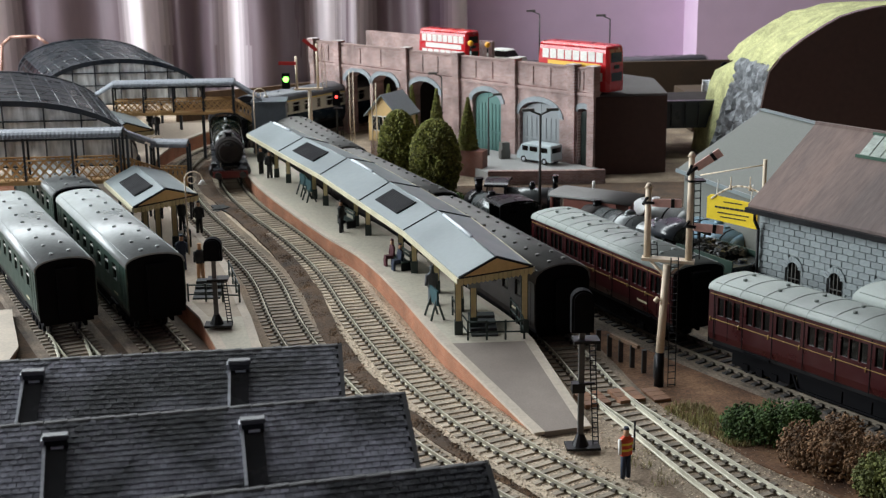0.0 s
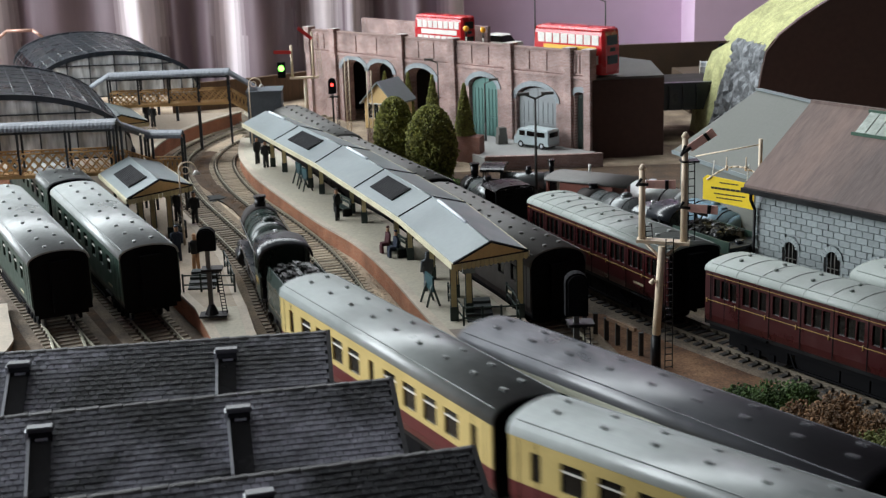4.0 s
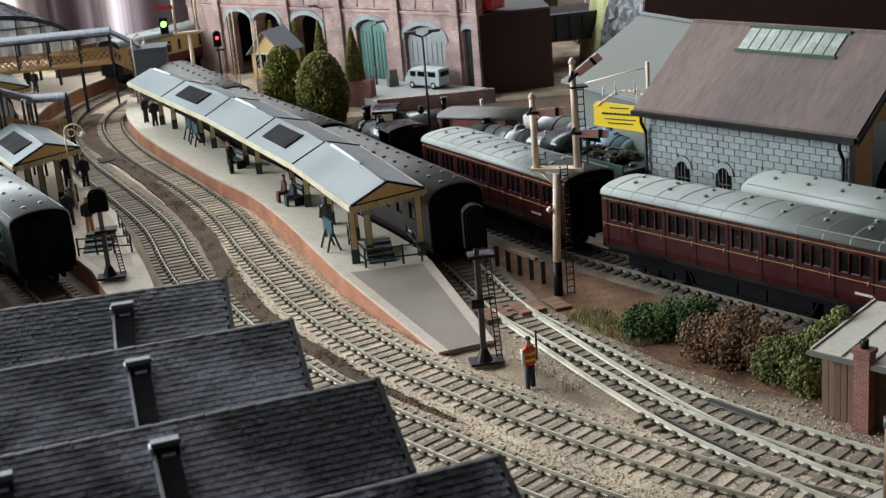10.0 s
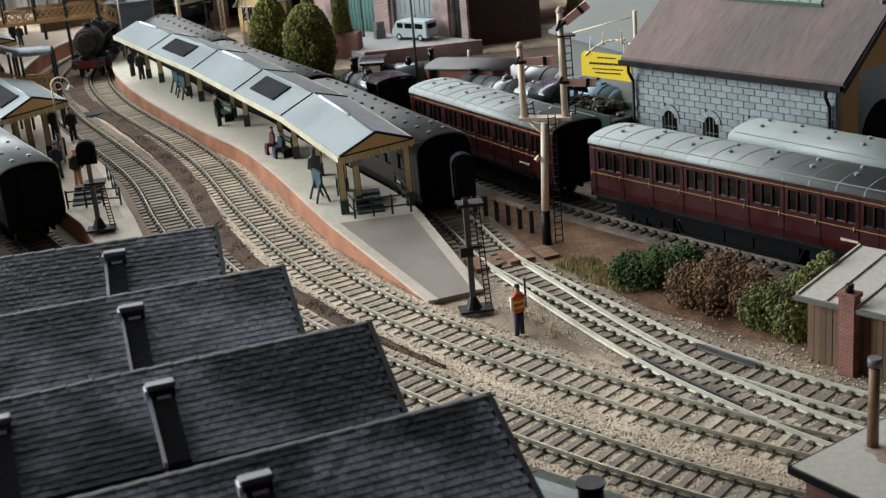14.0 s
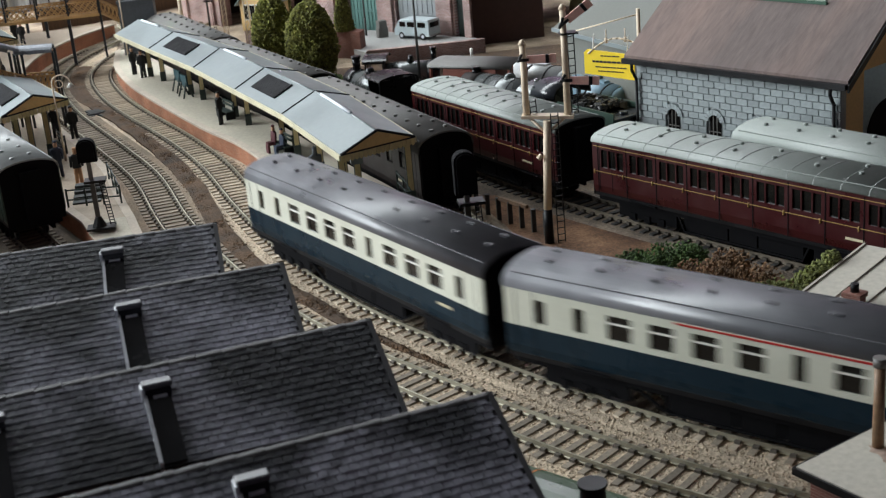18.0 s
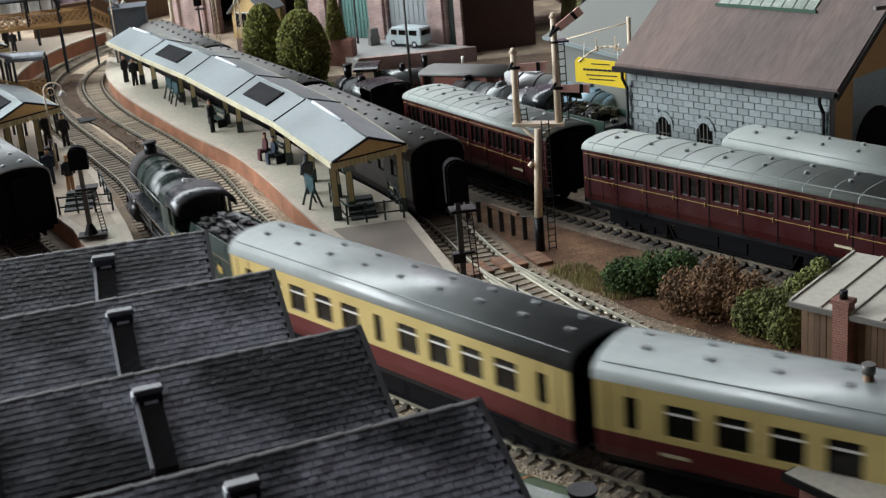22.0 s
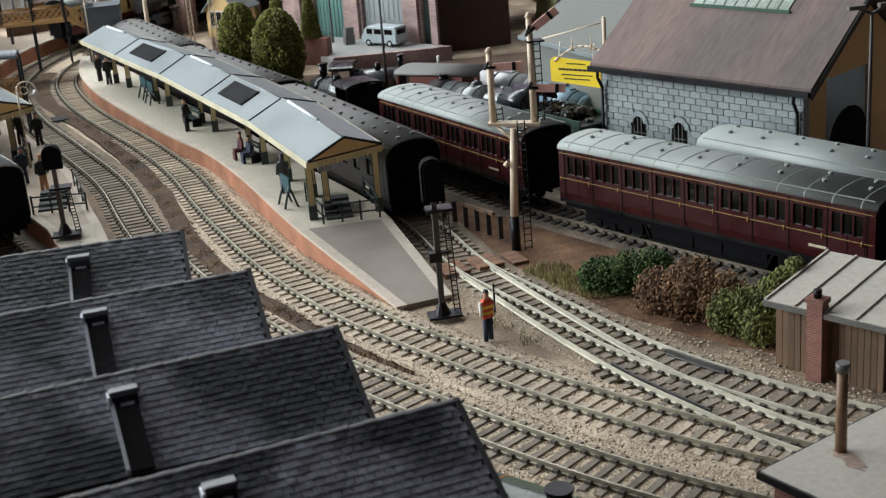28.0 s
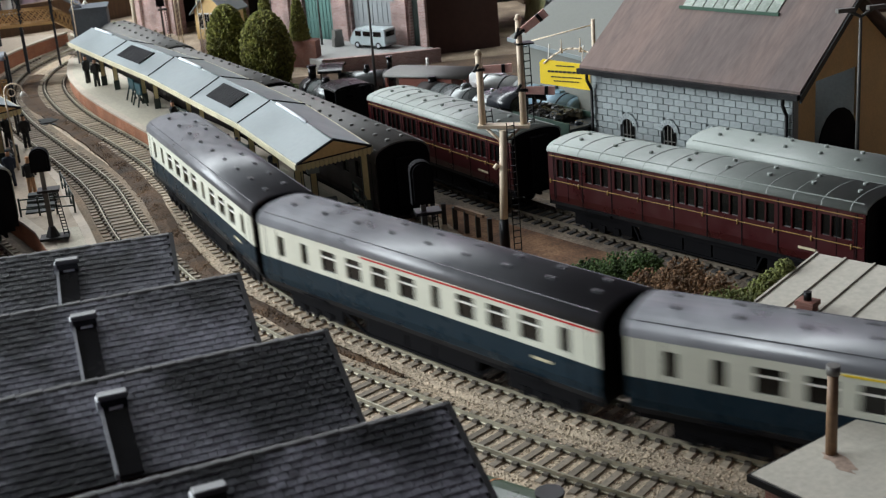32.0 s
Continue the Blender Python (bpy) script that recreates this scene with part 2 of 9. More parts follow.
M["chair"] = material("rail_chair", (0.085, 0.072, 0.057), 0.8)
M["concrete"] = material("platform_paving", (0.50, 0.46, 0.37), 0.85, vary=0.12, grain=500, stains=40, bump=0.3, second=(0.40, 0.36, 0.28), second_amount=0.6)
M["tan_paving"] = material("tan_paving", (0.42, 0.345, 0.265), 0.85, vary=0.14, grain=500, stains=40, bump=0.3, second=(0.32, 0.26, 0.20), second_amount=0.6)
M["asphalt"] = material("ramp_grit", (0.275, 0.232, 0.20), 0.95, vary=0.12, grain=1500, stains=40, bump=0.5, bump_scale=2000)
M["kerb"] = material("platform_edging", (0.50, 0.43, 0.35), 0.85, vary=0.12, grain=500, stains=60)
M["platform_brick"] = brickwork("platform_brick", (0.40, 0.17, 0.09), (0.34, 0.13, 0.07), (0.42, 0.27, 0.18), 3.0, 1.05, axes="UV")
M["grey_sheet"] = material("grey_canopy_sheet", (0.19, 0.222, 0.228), 0.38, vary=0.06, grain=300, stains=25, spec=0.5)
M["pale_fascia"] = material("weathered_cream_paint", (0.50, 0.46, 0.32), 0.55, vary=0.12)
M["cream"] = material("cream_paint", (0.60, 0.50, 0.26), 0.55, vary=0.08)
M["tan"] = material("tan_board", (0.68, 0.46, 0.20), 0.6, vary=0.08)
M["dark_green"] = material("dark_green_paint", (0.02, 0.035, 0.03), 0.5, vary=0.1)
M["black"] = material("black_plastic", (0.007, 0.007, 0.008), 0.42, vary=0.1, spec=0.22)
M["coach_end"] = material("coach_end_black", (0.004, 0.004, 0.005), 0.75, vary=0.1, spec=0.08)
M["white"] = material("white_paint", (0.75, 0.73, 0.68), 0.5, vary=0.06)
M["slate"] = material("roof_slate", (0.020, 0.021, 0.027), 0.5, vary=0.3, grain=350, stains=30, spec=0.3, objects=0.35, bump=0.6, bump_scale=500, second=(0.15, 0.15, 0.178), second_amount=1.0, place=True, soft_edge=0.07)
M["slate_back"] = material("roof_underlay", (0.03, 0.029, 0.032), 0.7, vary=0.2)
M["ridge"] = material("ridge_tile", (0.05, 0.047, 0.049), 0.6, vary=0.25, grain=300, stains=40)
M["house_brick"] = brickwork("house_brick", (0.30, 0.14, 0.09), (0.24, 0.10, 0.07), (0.35, 0.3, 0.26), 3.0, 1.05)
M["viaduct_brick"] = brickwork("viaduct_brick", (0.40, 0.258, 0.235), (0.27, 0.158, 0.142), (0.50, 0.45, 0.43), 3.2, 1.4, joint=0.1, bump=0.9, tint=0.35)
M["blue_brick"] = material("blue_grey_dressing", (0.26, 0.29, 0.31), 0.7, vary=0.2)
M["card"] = material("brown_card_wall", (0.060, 0.030, 0.024), 0.85, vary=0.12, grain=200, stains=15)
M["stone"] = material("grey_stone_block", (0.27, 0.305, 0.31), 0.75, vary=0.14, grain=400, stains=80, objects=0.12, bump=0.4)
M["mortar"] = material("grey_mortar", (0.33, 0.36, 0.365), 0.9, vary=0.1)
M["shed_roof"] = material("shed_roof_sheet", (0.20, 0.135, 0.115), 0.85, vary=0.2, grain=420, stains=24, bump=0.4, bump_scale=600, second=(0.085, 0.072, 0.07), second_amount=0.8, soft_edge=0.12, stretch=(1.0, 0.2, 0.2))
M["grey_roof"] = material("grey_shed_roof", (0.135, 0.14, 0.125), 0.8, vary=0.06, stains=12)
M["tree_foliage"] = material("conifer_foliage", (0.19, 0.185, 0.04), 0.95, vary=0.4, grain=500, stains=120, bump=1.0, bump_scale=700, island=0.55, second=(0.07, 0.085, 0.02), second_amount=0.7)
# for walls out of view, dark to hold back bounced light
M["unseen_wall"] = material("dark_unseen_wall", (0.05, 0.03, 0.05), 0.8, vary=0.05, grain=40, stains=2)
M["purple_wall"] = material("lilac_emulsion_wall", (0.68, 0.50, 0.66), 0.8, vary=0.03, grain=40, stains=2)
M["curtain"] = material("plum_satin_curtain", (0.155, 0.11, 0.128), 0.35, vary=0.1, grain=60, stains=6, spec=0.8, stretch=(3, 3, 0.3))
for key, shade in (("curtain_1", 0.2), ("curtain_2", 0.42), ("curtain_3", 0.7), ("curtain_sheen", 1.0)):  # the satin's sheen, painted in steps from plum to silver
    M[key] = material("painted_sheen_satin", tuple(p + (q - p) * shade for p, q in zip((0.155, 0.11, 0.128), (0.80, 0.71, 0.75))), 0.33, vary=0.08, grain=60, stains=6, spec=0.8, stretch=(3, 3, 0.3))
M["ceiling"] = material("grey_ceiling", (0.20, 0.195, 0.19), 0.9, vary=0.02, grain=20, stains=2)
M["carpet"] = material("grey_carpet", (0.20, 0.18, 0.17), 0.95, vary=0.2, grain=200, stains=5)

# ---- lines in plan, millimetres ----
def spline(points, step=2.0, soft=30, passes=2):
    """A smooth line through plan points, at even steps."""
    p = np.array(points, float)
    out = []
    for i in range(len(p) - 1):
        a, b, c, d = p[max(i - 1, 0)], p[i], p[i + 1], p[min(i + 2, len(p) - 1)]
        for s in np.arange(40) / 40:
            out.append(0.5 * (2 * b + (c - a) * s + (2 * a - 5 * b + 4 * c - d) * s * s + (3 * b - a - 3 * c + d) * s**3))
    out = np.array(out + [p[-1]])
    run = np.r_[0, np.cumsum(np.hypot(*np.diff(out, axis=0).T))]
    s = np.arange(0, run[-1], step)
    q = np.stack([np.interp(s, run, out[:, k]) for k in (0, 1)], 1)
    w = np.hanning(2 * soft + 1)
    w /= w.sum()
    for _ in range(passes if len(q) > 3 * soft else 0):
        e = np.pad(q, ((soft, soft), (0, 0)), mode="reflect", reflect_type="odd")
        q = np.stack([np.convolve(e[:, k], w, "valid") for k in (0, 1)], 1)
    return q


def aside(line, off):
    """The line moved sideways, to the right of its run."""
    t = np.gradient(line, axis=0)
    t /= np.hypot(*t.T)[:, None]
    return line + np.multiply(off, np.stack([t[:, 1], -t[:, 0]]).T if np.isscalar(off) else np.stack([t[:, 1], -t[:, 0]], 1))


def length(line):
    return np.r_[0, np.cumsum(np.hypot(*np.diff(line, axis=0).T))]


MAIN = [(60, 1590), (-20, 1530), (-80, 1465), (-118, 1395), (-135, 1325), (-136, 1255), (-110.5, 1140), (-82, 1059), (-54, 983), (-26.8, 893), (-11, 811),
        (4.7, 745), (18.5, 691), (30, 657), (51, 602), (65.5, 573), (81.5, 551), (102.8, 513), (117.4, 493), (134.6, 468.9), (150.6, 446.3), (166.6, 427.2), (184, 410), (250, 345)]
main = spline(MAIN)
# The rest of the oval, outside the view, back to the start of the line.
REST = [(250, 345), (330, 285), (450, 235), (620, 210), (820, 215), (1000, 280), (1130, 400), (1210, 560), (1240, 760), (1225, 980), (1150, 1200), (1030, 1390),
        (860, 1540), (650, 1640), (420, 1690), (230, 1670), (60, 1590)]
rest = spline(REST, soft=12)
oval = np.concatenate([main[:-1], rest[1:-1]])
wrapped = np.concatenate([oval[-60:], oval, oval[:60]])
# the two lines draw apart a little through the platform curve
spacing = np.where(wrapped[:, 0] < 300, np.interp(wrapped[:, 1], (380, 520, 620, 780, 880, 980, 1070, 1160), (43, 43, 45, 48, 46.5, 49, 47, 45)), 45)
spacing = np.convolve(np.pad(spacing, 20, mode="edge"), np.ones(41) / 41, "valid")
OUTER = aside(wrapped, spacing[:, None])[60:-60]
ROUTE = {"out": oval, "home": OUTER}
inner = OUTER[: len(main)]

platform_track = spline([(-150, 1560), (-105, 1400), (-75, 1303), (-43, 1207), (5, 1048), (33, 978), (74, 838), (106, 737), (120.5, 640), (136.8, 594.6), (152.9, 549.8), (167.6, 511.4), (183, 481.2), (198.8, 459), (213, 437), (290, 350)], soft=14)
goods_track = spline([(60, 1040), (104, 920), (134, 830), (169, 742), (205, 675), (242, 612), (300, 520), (360, 430)])
yard_track = spline([(120, 985), (150, 920), (180, 860), (210, 800), (236, 735), (262, 662), (313, 571), (350, 500)])
bay_track = spline([(-305, 1180), (-207, 947), (-127, 760), (-100, 695), (-70, 620)])
left_track = spline([(-365, 1185), (-263, 950), (-179, 758), (-135, 657)])

# ---- room ----
def room():
    bm = bmesh.new()
    box(bm, -1800, 2200, -1700, 2400, -960, -900)
    setting("floor", bm, M["carpet"])
    # unseen ceiling, its grey kept dark so less light comes back down
    bm = bmesh.new()
    box(bm, -1800, 2200, -1700, 2400, 1500, 1540)
    setting("ceiling", bm, M["ceiling"])
    bm = bmesh.new()  # left wall with its window opening
    box(bm, -1860, -1800, -1700, 2400, -900, 250)
    box(bm, -1860, -1800, -1700, 2400, 1250, 1500)
    box(bm, -1860, -1800, -1700, 400, 250, 1250)
    box(bm, -1860, -1800, 2050, 2400, 250, 1250)
    setting("wall_west", bm, M["purple_wall"])
    # east and south: unseen walls closing the room, dark to cut the fill
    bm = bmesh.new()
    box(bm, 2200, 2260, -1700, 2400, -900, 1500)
    setting("wall_east", bm, M["unseen_wall"])
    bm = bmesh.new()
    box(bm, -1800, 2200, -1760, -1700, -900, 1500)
    setting("wall_south", bm, M["unseen_wall"])
    bm = bmesh.new()  # the far wall, with a shallow chimney breast
    box(bm, -1800, 470, 1960, 2020, -900, 1500)
    box(bm, 470, 2200, 1880, 1960, -900, 1500)
    setting("wall_north", bm, M["purple_wall"])


SHEENS = ((-1400, -1340), (-1180, -1120), (-980, -930), (-760, -700), (-540, -490), (-336, -281), (-203, -171), (-76, -36), (-16, 7), (115, 165))


def curtain():
    bm = bmesh.new()
    xs = np.arange(-1500, 150, 3.0)
    front, back = [], []
    for x in xs:
        fold = 17 * math.sin(x / 21.0 + 1.4 * math.sin(x / 67.0)) + 9 * math.sin(x / 9.7 + 2 * math.sin(x / 41.0))
        front.append(1905 + fold)
        back.append(1909 + fold)
    rows = []
    for z in (-850, -200, 60, 130, 200, 400, 1400):
        rows.append([(x + 2 * math.sin(z / 90 + x / 30), y, z) for x, y in zip(xs, front)] + [(x, y, z) for x, y in zip(xs[::-1], back[::-1])])
    rings(bm, rows, smooth=True)
    for f in bm.faces:  # sheen on the folds, painted as pale bands
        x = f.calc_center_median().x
        deep = max(min(x - a, b - x) for a, b in SHEENS)
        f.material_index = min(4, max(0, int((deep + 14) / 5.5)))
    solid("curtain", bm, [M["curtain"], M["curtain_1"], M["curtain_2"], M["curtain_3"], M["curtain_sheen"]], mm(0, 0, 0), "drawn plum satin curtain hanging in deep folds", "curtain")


def board():
    bm = bmesh.new()
    rnd = random.Random(4)
    nx, ny = 150, 130
    x0, x1, y0, y1 = -620, 1400, 170, 1860
    grid = [[bm.verts.new((x0 + (x1 - x0) * i / nx, y0 + (y1 - y0) * j / ny, rnd.uniform(-0.5, 0.5))) for i in range(nx + 1)] for j in range(ny + 1)]
    for j in range(ny):
        for i in range(nx):
            bm.faces.new((grid[j][i], grid[j][i + 1], grid[j + 1][i + 1], grid[j + 1][i]))
    box(bm, x0, x1, y0, y1, -60, -4)
    setting("ground", bm, M["board"], "baseboard covered in sandy brown scatter", "baseboard")


# ---- track ----
def rail_profile(bm, line, off, z0=2.2, high=2.6, mi=0):
    c = aside(line, off)
    a, b = aside(line, off - 0.4), aside(line, off + 0.4)
    a2, b2 = aside(line, off - 0.75), aside(line, off + 0.75)
    loops = []
    for k in range(len(c)):
        loops.append(((*a2[k], z0), (*a2[k], z0 + 0.5), (*a[k], z0 + 0.8), (*a[k], z0 + high), (*b[k], z0 + high), (*b[k], z0 + 0.8), (*b2[k], z0 + 0.5), (*b2[k], z0)))
    rings(bm, loops, mi=mi)


def track(name, line, near, label, bed=True, sleeper="sleeper", rail="rail", gap=7.0, wide=46, coarse=4, ballast="ballast"):
    """A track with its bed, rails and sleepers; sleepers between the plan heights in near are pieces of their own."""
    root = thing(name, mm(0, 0, 0), label, "track", "", "structure")
    thin = line[::coarse]
    if bed:
        bm = bmesh.new()
        t = [aside(thin, o) for o in (-wide / 2 - 5, -wide / 2 + 4, wide / 2 - 4, wide / 2 + 5)]
        rings(bm, [((*t[0][k], -1), (*t[1][k], 1.7), (*t[2][k], 1.7), (*t[3][k], -1)) for k in range(len(thin))])
        part("ballast_bed", bm, M[ballast], root)
    for o in (-8.7, 8.7):
        bm = bmesh.new()
        rail_profile(bm, thin, o)
        part("rail", bm, M[rail], root)
    bm = bmesh.new()
    v = box(bm, -15.2, 15.2, -1.65, 1.65, 0, 1.4)
    for k, p in enumerate(v):
        if k > 3:
            p.co.x *= 0.985
            p.co.y *= 0.86
    for o in (-8.7, 8.7):
        box(bm, o - 2.0, o + 2.0, -1.2, 1.2, 1.3, 2.5, 1)
    me = mesh_of("sleeper", bm, [M[sleeper], M["chair"]])
    run = length(line)
    s = np.arange(3, run[-1] - 3, gap)
    p = np.stack([np.interp(s, run, line[:, k]) for k in (0, 1)], 1)
    q = np.stack([np.interp(s + 1, run, line[:, k]) for k in (0, 1)], 1)
    rest_bm, made = bmesh.new(), 0
    rnd = random.Random(len(name))
    for (x, y), (u, w) in zip(p, q):
        m = mm(x, y, 1.0, 0, 0, math.degrees(math.atan2(w - y, u - x)) + 90 + rnd.uniform(-1.2, 1.2))
        if near[0] <= y <= near[1] and made < 290 and x < 420:
            piece("sleeper", me, root, m)
            made += 1
        else:
            big = m.copy()
            big.translation = big.translation / K
            for a in box(rest_bm, -15.2, 15.2, -1.65, 1.65, 0, 1.4):
                a.co = big @ a.co
    if len(rest_bm.verts):
        tagged(part("far_sleepers", rest_bm, M[sleeper], root), kind="stuff")
    else:
        rest_bm.free()
    return root


# ---- platforms ----
def raised(name, left, right, high, label, skirt="platform_brick"):
    """A platform between two plan lines: brick sides, edging, paving."""
    root = thing(name, mm(0, 0, 0), label, "platform", "", "structure")
    n = len(left)
    for side, line, inward in (("left", left, right), ("right", right, left)):
        bm = bmesh.new()
        uv = bm.loops.layers.uv.new("UVMap")
        run = length(line)
        t = (inward - line)
        t /= np.maximum(np.hypot(*t.T), 1e-6)[:, None]
        back = line + 3 * t
        for k in range(n - 1):
            z0, z1 = high[k] - 1.6, high[k + 1] - 1.6
            f = bm.faces.new([bm.verts.new(p) for p in ((*line[k], -1), (*line[k + 1], -1), (*line[k + 1], z1), (*line[k], z0))])
            for lo, st in zip(f.loops, ((run[k], 0), (run[k + 1], 0), (run[k + 1], z1), (run[k], z0))):
                lo[uv].uv = (st[0] * K, st[1] * K)
            bm.faces.new([bm.verts.new(p) for p in ((*back[k], -1), (*back[k + 1], -1), (*back[k + 1], z1), (*back[k], z0))])
        part("brick_face", bm, M[skirt], root)
        bm = bmesh.new()
        over = line - 1.2 * t
        inn = line + 4.2 * t
        rings(bm, [((*over[k], high[k] - 1.6), (*over[k], high[k]), (*inn[k], high[k]), (*inn[k], high[k] - 1.6)) for k in range(n)])
        part("edging", bm, M["kerb"], root)
    return root


def deck(root, left, right, high, mat, name="paving"):
    bm = bmesh.new()
    t = right - left
    t /= np.maximum(np.hypot(*t.T), 1e-6)[:, None]
    a, b = left + 4.0 * t, right - 4.0 * t
    rings(bm, [((*a[k], high[k] - 3), (*a[k], high[k] - 0.1), (*b[k], high[k] - 0.1), (*b[k], high[k] - 3)) for k in range(len(left))])
    part(name, bm, M[mat], root)


def between(line, ys):
    """Points of a line at given plan heights."""
    o = np.argsort(line[:, 1])
    return np.stack([np.interp(ys, line[o, 1], line[o, 0]), ys], 1)


PLATFORM = 15.0


def platforms():
    ys = np.arange(1330, 696, -6.0)
    left = between(spline([(-124, 1345), (-121.5, 1276), (-115.5, 1222), (-96, 1139), (-64.5, 1043), (-34, 958), (-11.5, 905), (3, 858), (15.5, 808), (29, 745), (42, 688), (50, 660)], soft=8), ys)
    right = between(aside(platform_track, 24), ys)
    right[:, 0] = np.maximum(right[:, 0], left[:, 0] + 9)
    flat = np.full(len(ys), PLATFORM)
    root = raised("platform_1", left, right, flat, "long curved station platform with pale paving and red brick sides")
    deck(root, left, right, flat, "concrete")
    # the ramp
    s = np.linspace(0, 1, 12)[:, None]
    la, lb = left[-1], np.array((77.5, 597))
    ra, rb = right[-1], np.array((104, 603))
    l2, r2 = la + (lb - la) * s, ra + (rb - ra) * s
    high = PLATFORM - (PLATFORM - 3.0) * s[:, 0]
    ramp = raised("platform_ramp", l2, r2, high, "sloping grey gritted platform ramp with pale edging")
    deck(ramp, l2, r2, high, "asphalt")
    # the left platform
    ys = np.arange(1500, 758, -6.0)
    right = between(aside(OUTER[: len(main)], 25), ys)
    left = between(aside(bay_track, -24), ys)
    left[:, 0] = np.minimum(left[:, 0], right[:, 0] - 9)
    left[:, 0] = np.where(ys > 1180, right[:, 0] - np.interp(ys, (1180, 1230), (70, 170)), left[:, 0])
    flat = np.full(len(ys), PLATFORM)
    root = raised("platform_2", left, right, flat, "island station platform with brown paving and brick sides")
    deck(root, left, right, flat, "tan_paving")
    s = np.linspace(0, 1, 10)[:, None]
    la, ra = left[-1], right[-1]
    l2, r2 = la + (np.array((-78, 690)) - la) * s, ra + (np.array((-59, 692)) - ra) * s
    high = PLATFORM - 9.0 * s[:, 0]
    ramp = raised("platform_ramp_2", l2, r2, high, "sloping end of the island platform")
    deck(ramp, l2, r2, high, "concrete")


# ---- rolling stock ----
def rounded(half, z0, z1, top, n=9):
    """Half-section of a coach: up one side, over the roof, down the other."""
    side = [(-half, z0), (-half, z1)]
    arc = [(-half * math.cos(math.pi * k / n), z1 + (top - z1) * math.sin(math.pi * k / n) ** 0.8) for k in range(1, n)]
    return side + arc + [(half, z1), (half, z0)]


def coach(name, m, long, colours, label, windows, group="", vents=(2, 9), stripe=None, glass="coach_glass", detail=True, curtain_rows=True, waist=(22.0, 26.0, 36.0), lift=9.0, rise=7.0):
    """A bogie coach, its length along local y; its floor is over z 9, rail heads at 4.8. windows: (centre, width) along one side."""
    lower, upper, roofing = colours
    root = thing(name, m, label, "carriage", group)
    h, L = 17.0, long / 2
    z0, z1, top = 9.5 + lift, 40.0 + lift, 40.0 + rise + lift
    zs, zl, zh = (z + lift for z in waist)
    bm = bmesh.new()
    box(bm, -h + 0.6, h - 0.6, -L, L, z0, z0 + 2)
    part("floor_pan", bm, M["black"], root)
    for s in (-1, 1):
        bm = bmesh.new()  # the side turns under at its foot
        sec = ((s * (h - 1.6), z0), (s * (h - 0.3), z0 + 2.5), (s * (h + 0.6), z0 + 6), (s * (h + 0.6), zs), (s * (h - 0.6), zs), (s * (h - 0.6), z0 + 4), (s * (h - 2.4), z0))
        rings(bm, [[(x, y, z) for x, z in sec] for y in (-L, L)])
        part("lower_panel", bm, M[lower], root)
        bm = bmesh.new()
        box(bm, s * h - 0.6, s * h + 0.6, -L, L, zh, z1)
        box(bm, s * h - 0.6, s * h + 0.6, -L, L, zs, zl)
        last = -L
        for c, w in sorted(windows):
            box(bm, s * h - 0.6, s * h + 0.6, last, c - w / 2, zl, zh)
            last = c + w / 2
        box(bm, s * h - 0.6, s * h + 0.6, last, L, zl, zh)
        part("upper_panel", bm, M[upper], root)
        if detail:
            bm = bmesh.new()  # door joints, grab rails and a solebar step
            for y in (-L + 5, -L + 14, L - 14, L - 5):
                box(bm, s * (h + 0.62) - 0.1, s * (h + 0.62) + 0.1, y - 0.15, y + 0.15, z0 + 4, z1 - 1)
                part("door_joint", bm, M["coach_end"], root)
                bm = bmesh.new()
            for y in (-0.32 * long, 0.32 * long):
                box(bm, s * (h - 1), s * (h + 0.7), y - 9, y + 9, z0 + 0.2, z0 + 1.0)
                part("footboard", bm, M["coach_end"], root)
                bm = bmesh.new()
            # running number, too small to read
            box(bm, s * (h + 0.66) - 0.08, s * (h + 0.66) + 0.08, -L + 24, -L + 34, zs - 5.0, zs - 3.8)
            part("number_bar", bm, M["number_paint"], root)
    for e in (-1, 1):
        bm = bmesh.new()
        sec = rounded(h - 0.3, z0, z1, top - 0.8)
        rings(bm, [[(x, e * (L - 0.2), z) for x, z in sec], [(x, e * (L + 0.9), z) for x, z in sec]])
        box(bm, -6, 6, e * L, e * (L + 4.5), z0 + 1, z1 + 1)
        part("end_wall", bm, M["coach_end"], root)
    bm = bmesh.new()
    n = 11
    sec = [(-(h + 0.9) * math.cos(math.pi * k / n), z1 + (top - z1) * math.sin(math.pi * k / n) ** 0.75) for k in range(n + 1)]
    low = [(x * 0.97, z - 0.9) for x, z in sec[::-1]]
    rings(bm, [[(x, y, z) for x, z in sec + low] for y in (-L - 0.6, L + 0.6)], smooth=True)
    roof = part("roof", bm, M[roofing], root)
    for s in (-1, 1):
        bm = bmesh.new()
        x, z = sec[2][0] * -s, sec[2][1]
        tube(bm, (x, -L + 2, z + 0.1), (x, L - 2, z + 0.1), 0.3, 4, smooth=False)
        part("rain_strip", bm, M[roofing], roof)
    bm = bmesh.new()
    for s in (-1, 1):
        for c, w in windows:
            box(bm, s * (h - 0.5) - 0.2, s * (h - 0.5) + 0.2, c - w / 2 - 0.3, c + w / 2 + 0.3, zl - 0.3, zh + 0.3)
            if not detail:
                continue
            part("window", bm, M[glass], root)
            bm = bmesh.new()
    if detail:
        bm.free()
        for s in (-1, 1):
            for c, w in windows:
                if curtain_rows and w > 5:
                    bm = bmesh.new()
                    box(bm, s * (h + 0.1) - 0.3, s * (h + 0.1) + 0.3, c - w / 2, c + w / 2, zh - 3.6, zh - 3.0)
                    part("window_bar", bm, M["white"], root)
    else:
        part("window", bm, M[glass], root)
